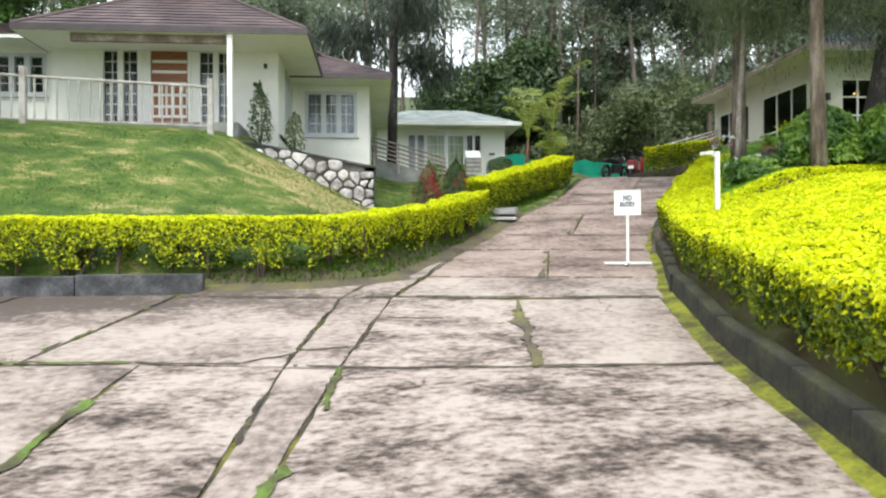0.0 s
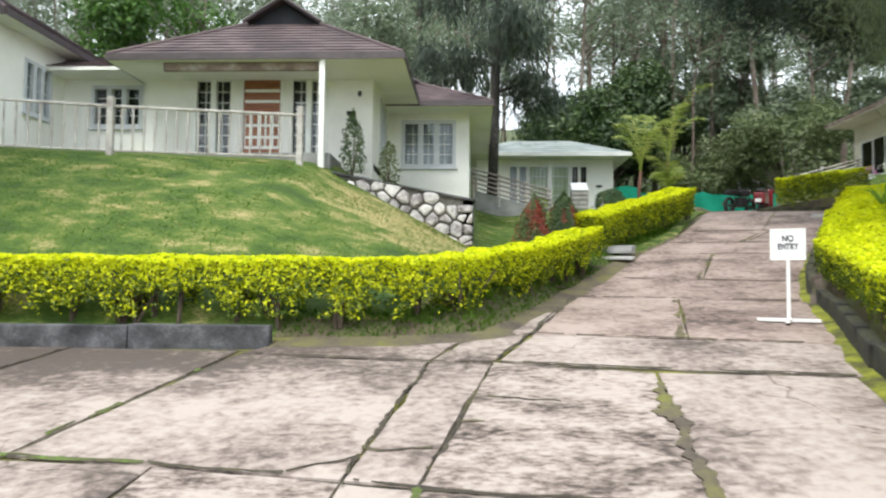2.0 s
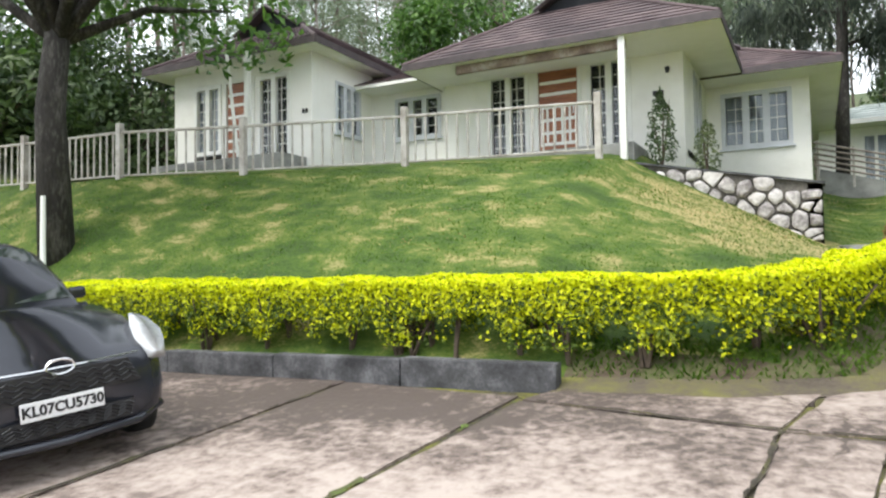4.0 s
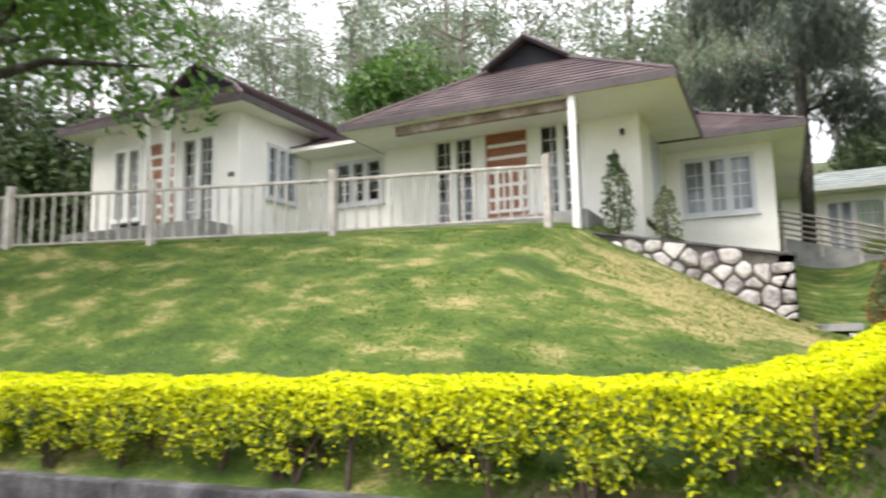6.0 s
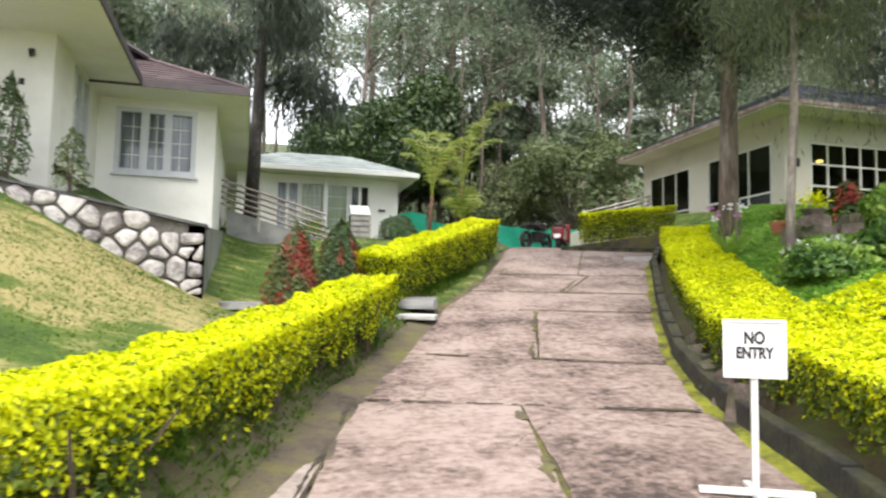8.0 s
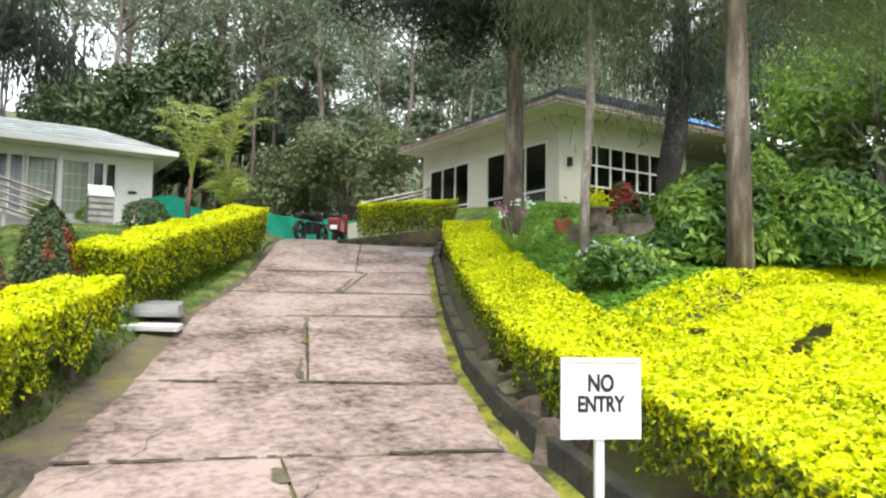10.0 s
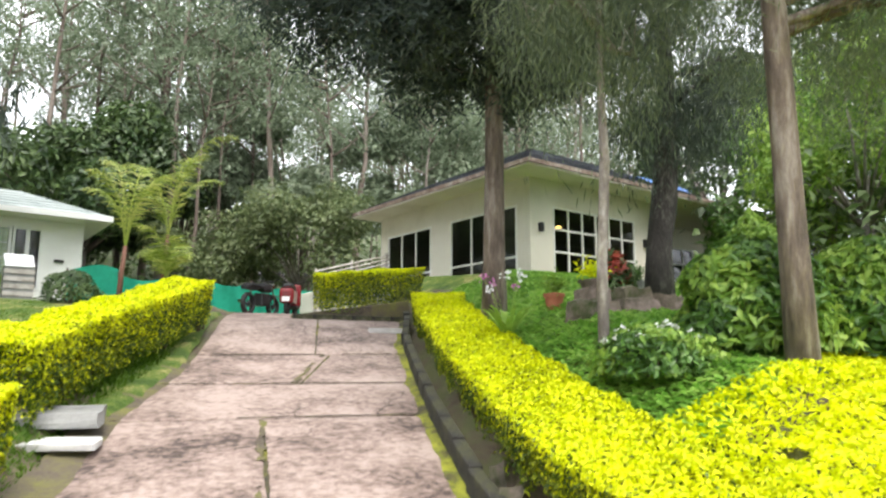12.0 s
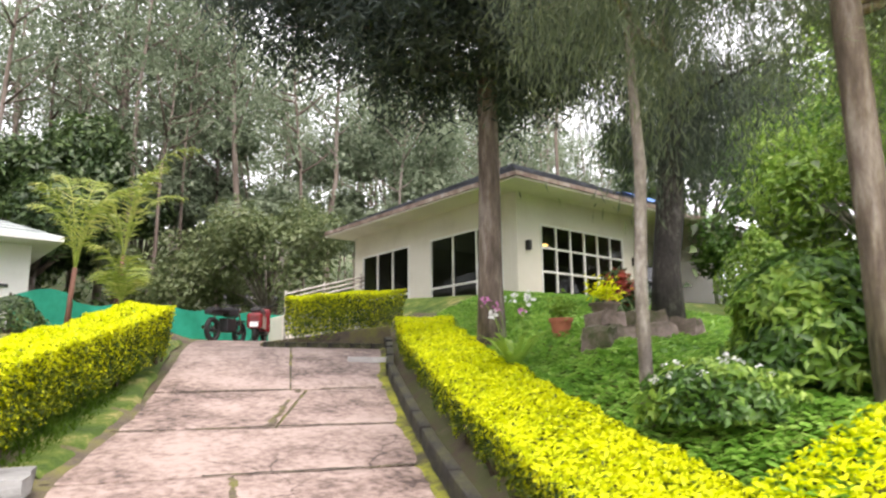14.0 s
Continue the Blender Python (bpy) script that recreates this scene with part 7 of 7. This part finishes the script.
def motorcycle(name, label, at, turn, paint, scooter=False):
    root = thing(name, at, label, "motorcycle", "parked two-wheelers", turn=turn)
    r = 0.23 if scooter else 0.3
    wheel(root, (0.62, 0, r), r, 0.1, 6, BLACKPLASTIC)
    wheel(root, (-0.62, 0, r), r, 0.11, 6, BLACKPLASTIC)
    part("fork", merge([tube([(0.62, s, r), (0.42, s, 0.92)], [0.022, 0.022], 6) for s in (-0.07, 0.07)] + [tube([(0.42, -0.07, 0.9), (0.42, 0.07, 0.9)], [0.02, 0.02], 6)]), CHROME, root)
    part("handlebar", tube([(0.32, -0.36, 1.02), (0.42, -0.15, 0.98), (0.42, 0.15, 0.98), (0.32, 0.36, 1.02)], [0.014] * 4, 6), BLACKPLASTIC, root)
    for s in (-1, 1):
        part("mirror", tube([(0.38, s * 0.25, 1.0), (0.4, s * 0.3, 1.16), (0.4, s * 0.31, 1.18), (0.41, s * 0.33, 1.25)], [0.006, 0.006, 0.045, 0.03], 8), BLACKPLASTIC, root)
    if scooter:
        part("front_shield", boxes((0.3, 0.42, -0.2, 0.2, 0.3, 0.92), bevel=0.05), paint, root)
        part("footboard", boxes((-0.15, 0.35, -0.17, 0.17, 0.24, 0.31), bevel=0.02), BLACKPLASTIC, root)
        part("tail_body", boxes((-0.85, -0.12, -0.19, 0.19, 0.32, 0.72), bevel=0.08), paint, root)
        part("tail_lamp", boxes((-0.88, -0.84, -0.08, 0.08, 0.58, 0.66), bevel=0.01), REDPAINT, root)
        part("number_plate", boxes((-0.9, -0.885, -0.1, 0.1, 0.36, 0.48)), SIGNWHITE, root)
    else:
        part("tank", boxes((-0.05, 0.38, -0.13, 0.13, 0.66, 0.9), bevel=0.06), paint, root)
        part("engine", boxes((-0.15, 0.25, -0.13, 0.13, 0.28, 0.62), bevel=0.03), BLACKPLASTIC, root)
        part("exhaust", tube([(0.2, 0.14, 0.32), (-0.2, 0.17, 0.28), (-0.75, 0.18, 0.36)], [0.025, 0.035, 0.045], 8), CHROME, root)
        part("tail", boxes((-0.85, -0.3, -0.1, 0.1, 0.66, 0.78), bevel=0.03), paint, root)
        part("mudguard", boxes((0.42, 0.84, -0.06, 0.06, 0.58, 0.62), bevel=0.015), paint, root)
    part("seat", boxes((-0.7, 0.0, -0.13, 0.13, 0.74, 0.84), bevel=0.035), BLACKPLASTIC, root)
    part("headlamp", lathe([(0.01, -0.06), (0.08, -0.03), (0.09, 0.03), (0.01, 0.05)], 12), CHROME, root).matrix_basis = pose(0.5, 0, 0.86, 0, 90, 0)
    part("stand", tube([(-0.1, 0.1, 0.3), (-0.18, 0.24, 0.01)], [0.012, 0.012], 5), BLACKPLASTIC, root)


motorcycle("motorcycle", "black motorcycle parked by the green net", (9.95, 27.9, float(rise(9.95, 27.9))), 36, BLACKPLASTIC)
motorcycle("scooter", "dark red scooter parked by the green net", (10.75, 27.7, float(rise(10.75, 27.7))), 55, REDPAINT, True)


# ---- parked car ----
def loft(stations, sections):
    """A skin over cross-sections, each a list of (y, z) from keel to crown, mirrored."""
    verts, faces = [], []
    m = len(sections[0])
    for x, sec in zip(stations, sections):
        full = [(y, z) for y, z in sec] + [(-y, z) for y, z in reversed(sec)]
        verts += [(x, y, z) for y, z in full]
    w = 2 * m
    for i in range(len(stations) - 1):
        faces += [(i * w + k, i * w + (k + 1) % w, (i + 1) * w + (k + 1) % w, (i + 1) * w + k) for k in range(w)]
    return verts, faces + [tuple(range(w - 1, -1, -1)), tuple(range(len(verts) - w, len(verts)))]


HEADLAMP = material("clear_headlamp", [(0.42, 0.44, 0.47), (0.66, 0.68, 0.7)], 9, 40, 0.12, 0.0, spec=0.8)
cz = float(rise(-4.22, 6.58))
car = thing("hatchback_car", (-4.22, 6.58, cz + 0.03), "dark grey hatchback car parked nose-on beside the kerb", "car", turn=-13)


# it stands across the slope, its far side higher
car.matrix_basis = pose(-4.22, 6.58, cz + 0.03, 5.7, 0, -13) @ Matrix.Scale(1.07, 4)


def section(hw, z0, z1, crown):
    return [(0.0, z0), (hw * 0.82, z0), (hw * 0.97, z0 + 0.07), (hw, z0 + (z1 - z0) * 0.4), (hw * 0.985, z0 + (z1 - z0) * 0.72), (hw * 0.93, z1 - 0.05), (hw * 0.84, z1), (hw * 0.5, z1 + crown * 0.75), (0.0, z1 + crown)]


xs = [0.0, -0.06, -0.16, -0.32, -0.6, -0.95, -1.2, -2.0, -3.0, -3.45, -3.7, -3.77]
dims = [(0.55, 0.24, 0.60, 0.02), (0.68, 0.2, 0.66, 0.03), (0.76, 0.18, 0.70, 0.05), (0.81, 0.18, 0.78, 0.06), (0.84, 0.19, 0.87, 0.06), (0.845, 0.19, 0.93, 0.05), (0.845, 0.19, 0.95, 0.03),
        (0.845, 0.19, 0.97, 0.02), (0.845, 0.2, 1.0, 0.02), (0.83, 0.22, 1.02, 0.02), (0.78, 0.3, 0.98, 0.02), (0.7, 0.4, 0.9, 0.02)]
part("body", loft(xs, [section(*d) for d in dims]), CARPAINT, car, "dark grey metallic body", smooth=True)
cabx = [-1.12, -1.4, -1.78, -2.2, -2.9, -3.3, -3.6]
cabd = [(0.70, 0.97, 0.62), (0.70, 1.19, 0.60), (0.69, 1.42, 0.56), (0.69, 1.49, 0.56), (0.69, 1.47, 0.56), (0.69, 1.38, 0.55), (0.68, 1.1, 0.58)]
part("cabin", loft(cabx, [[(0.0, 0.9), (b, 0.9), (b, 0.96), (tw + 0.03, zt - 0.05), (tw - 0.05, zt), (0.0, zt + 0.02)] for b, zt, tw in cabd]), CARPAINT, car, "roof and pillars", smooth=True)
CARGLASS = material("dark_car_glass", [(0.012, 0.016, 0.016), (0.02, 0.026, 0.026)], 1, 10, 0.05, 0.0, spec=0.9)
part("windscreen", ([(-1.16, -0.6, 1.015), (-1.16, 0.6, 1.015), (-1.78, 0.5, 1.435), (-1.78, -0.5, 1.435)], [(0, 1, 2, 3)]), CARGLASS, car, "sloping windscreen")
for s in (-1, 1):
    q = [(-1.5, s * 0.7, 0.99), (-2.9, s * 0.71, 1.0), (-2.9, s * 0.615, 1.38), (-1.85, s * 0.615, 1.37)]
    part("side_window", (q, [(0, 1, 2, 3)]), CARGLASS, car)
    part("wing_mirror", boxes((-1.5, -1.42, s * 0.76 - 0.07, s * 0.76 + 0.07, 0.98, 1.08), bevel=0.03), CARPAINT, car)
    hl = part("headlight", loft([-0.03, -0.09, -0.2, -0.38, -0.52], [[(0.0, 0.63), (0.02, 0.63), (0.02, 0.64), (0.0, 0.64)], [(0.0, 0.58), (0.07, 0.58), (0.07, 0.70), (0.0, 0.71)], [(0.0, 0.6), (0.1, 0.6), (0.09, 0.77), (0.0, 0.79)], [(0.0, 0.66), (0.08, 0.66), (0.06, 0.85), (0.0, 0.86)], [(0.0, 0.76), (0.02, 0.76), (0.02, 0.88), (0.0, 0.88)]]), HEADLAMP, car, "clear swept-back headlight", smooth=True)
    hl.matrix_basis = pose(0.03, s * 0.66, 0, 0, 0, s * -8)
    part("reflector", lathe([(0.01, -0.05), (0.05, -0.03), (0.06, 0.02)], 12), CHROME, hl).matrix_basis = pose(-0.2, s * 0.02, 0.68, 0, 90, 0)
    part("fog_lamp_recess", boxes((-0.14, -0.055, s * 0.62 - 0.05, s * 0.62 + 0.05, 0.32, 0.5), bevel=0.02), BLACKPLASTIC, car)
    part("fog_lamp_trim", tube([(-0.04, s * 0.55, 0.52), (-0.05, s * 0.6, 0.34), (-0.1, s * 0.68, 0.3)], [0.008, 0.012, 0.012], 5), CHROME, car)
    wheel(car, (-0.72, s * 0.76, 0.21), 0.3, 0.19)
    wheel(car, (-3.1, s * 0.76, 0.21), 0.3, 0.19)


def grille(z0, z1, w0, w1, x, label):
    """A trapezoid opening with a mesh of slanted bars."""
    g = part("grille", ([(x, -w0, z0), (x, w0, z0), (x, w1, z1), (x, -w1, z1), (x - 0.04, -w0, z0), (x - 0.04, w0, z0), (x - 0.04, w1, z1), (x - 0.04, -w1, z1)], [(0, 1, 2, 3), (0, 4, 5, 1), (1, 5, 6, 2), (2, 6, 7, 3), (3, 7, 4, 0)]), BLACKPLASTIC, car, label)
    for k in range(1, 5):
        z = z0 + (z1 - z0) * k / 5
        w = w0 + (w1 - w0) * k / 5
        n = 18
        part("grille_bar", tube([(x + 0.008, -w + 2 * w * i / n, z + (0.012 if i % 2 else -0.012)) for i in range(n + 1)], [0.005] * (n + 1), 4), RUBBERGLOSS, g)


RUBBERGLOSS = material("gloss_black_plastic", [(0.02, 0.02, 0.022), (0.03, 0.03, 0.033)], 4, 40, 0.25, 0.0)
grille(0.47, 0.63, 0.52, 0.44, 0.022, "upper black mesh grille")
grille(0.25, 0.36, 0.42, 0.46, 0.026, "lower black mesh grille")
part("chrome_strip", tube([(0.0, -0.52, 0.66), (0.045, -0.16, 0.655), (0.045, 0.16, 0.655), (0.0, 0.52, 0.66)], [0.008] * 4, 5), CHROME, car)
part("lower_lip", tube([(-0.18, -0.74, 0.24), (-0.02, -0.5, 0.2), (0.04, 0, 0.19), (-0.02, 0.5, 0.2), (-0.18, 0.74, 0.24)], [0.03] * 5, 6), CARPAINT, car, "dark grey bumper lip", smooth=True)
seg = 20
ring = [(0.05, 0.085 * math.cos(6.2832 * k / seg), 0.66 + 0.045 * math.sin(6.2832 * k / seg)) for k in range(seg + 1)]
part("badge", tube(ring, [0.008] * (seg + 1), 5), CHROME, car, "plain chrome oval badge")
plate = part("number_plate", boxes((0.04, 0.052, -0.25, 0.25, 0.36, 0.475), bevel=0.004), SIGNWHITE, car, "white number plate")
lettering("lettering", "KL07CU5730", 0.088, BLACK, plate, pose(0.0535, 0, 0.415, 90, 0, 90), "black characters")

stake = tagged(new("white_stake", data("white_stake", *tube([(-10.84, 10.77, 1.7), (-10.89, 10.79, 2.4), (-10.91, 10.8, 3.25)], [0.045, 0.045, 0.04], 8), TRIM)), "short white painted stake beside the dark tree", "stake")
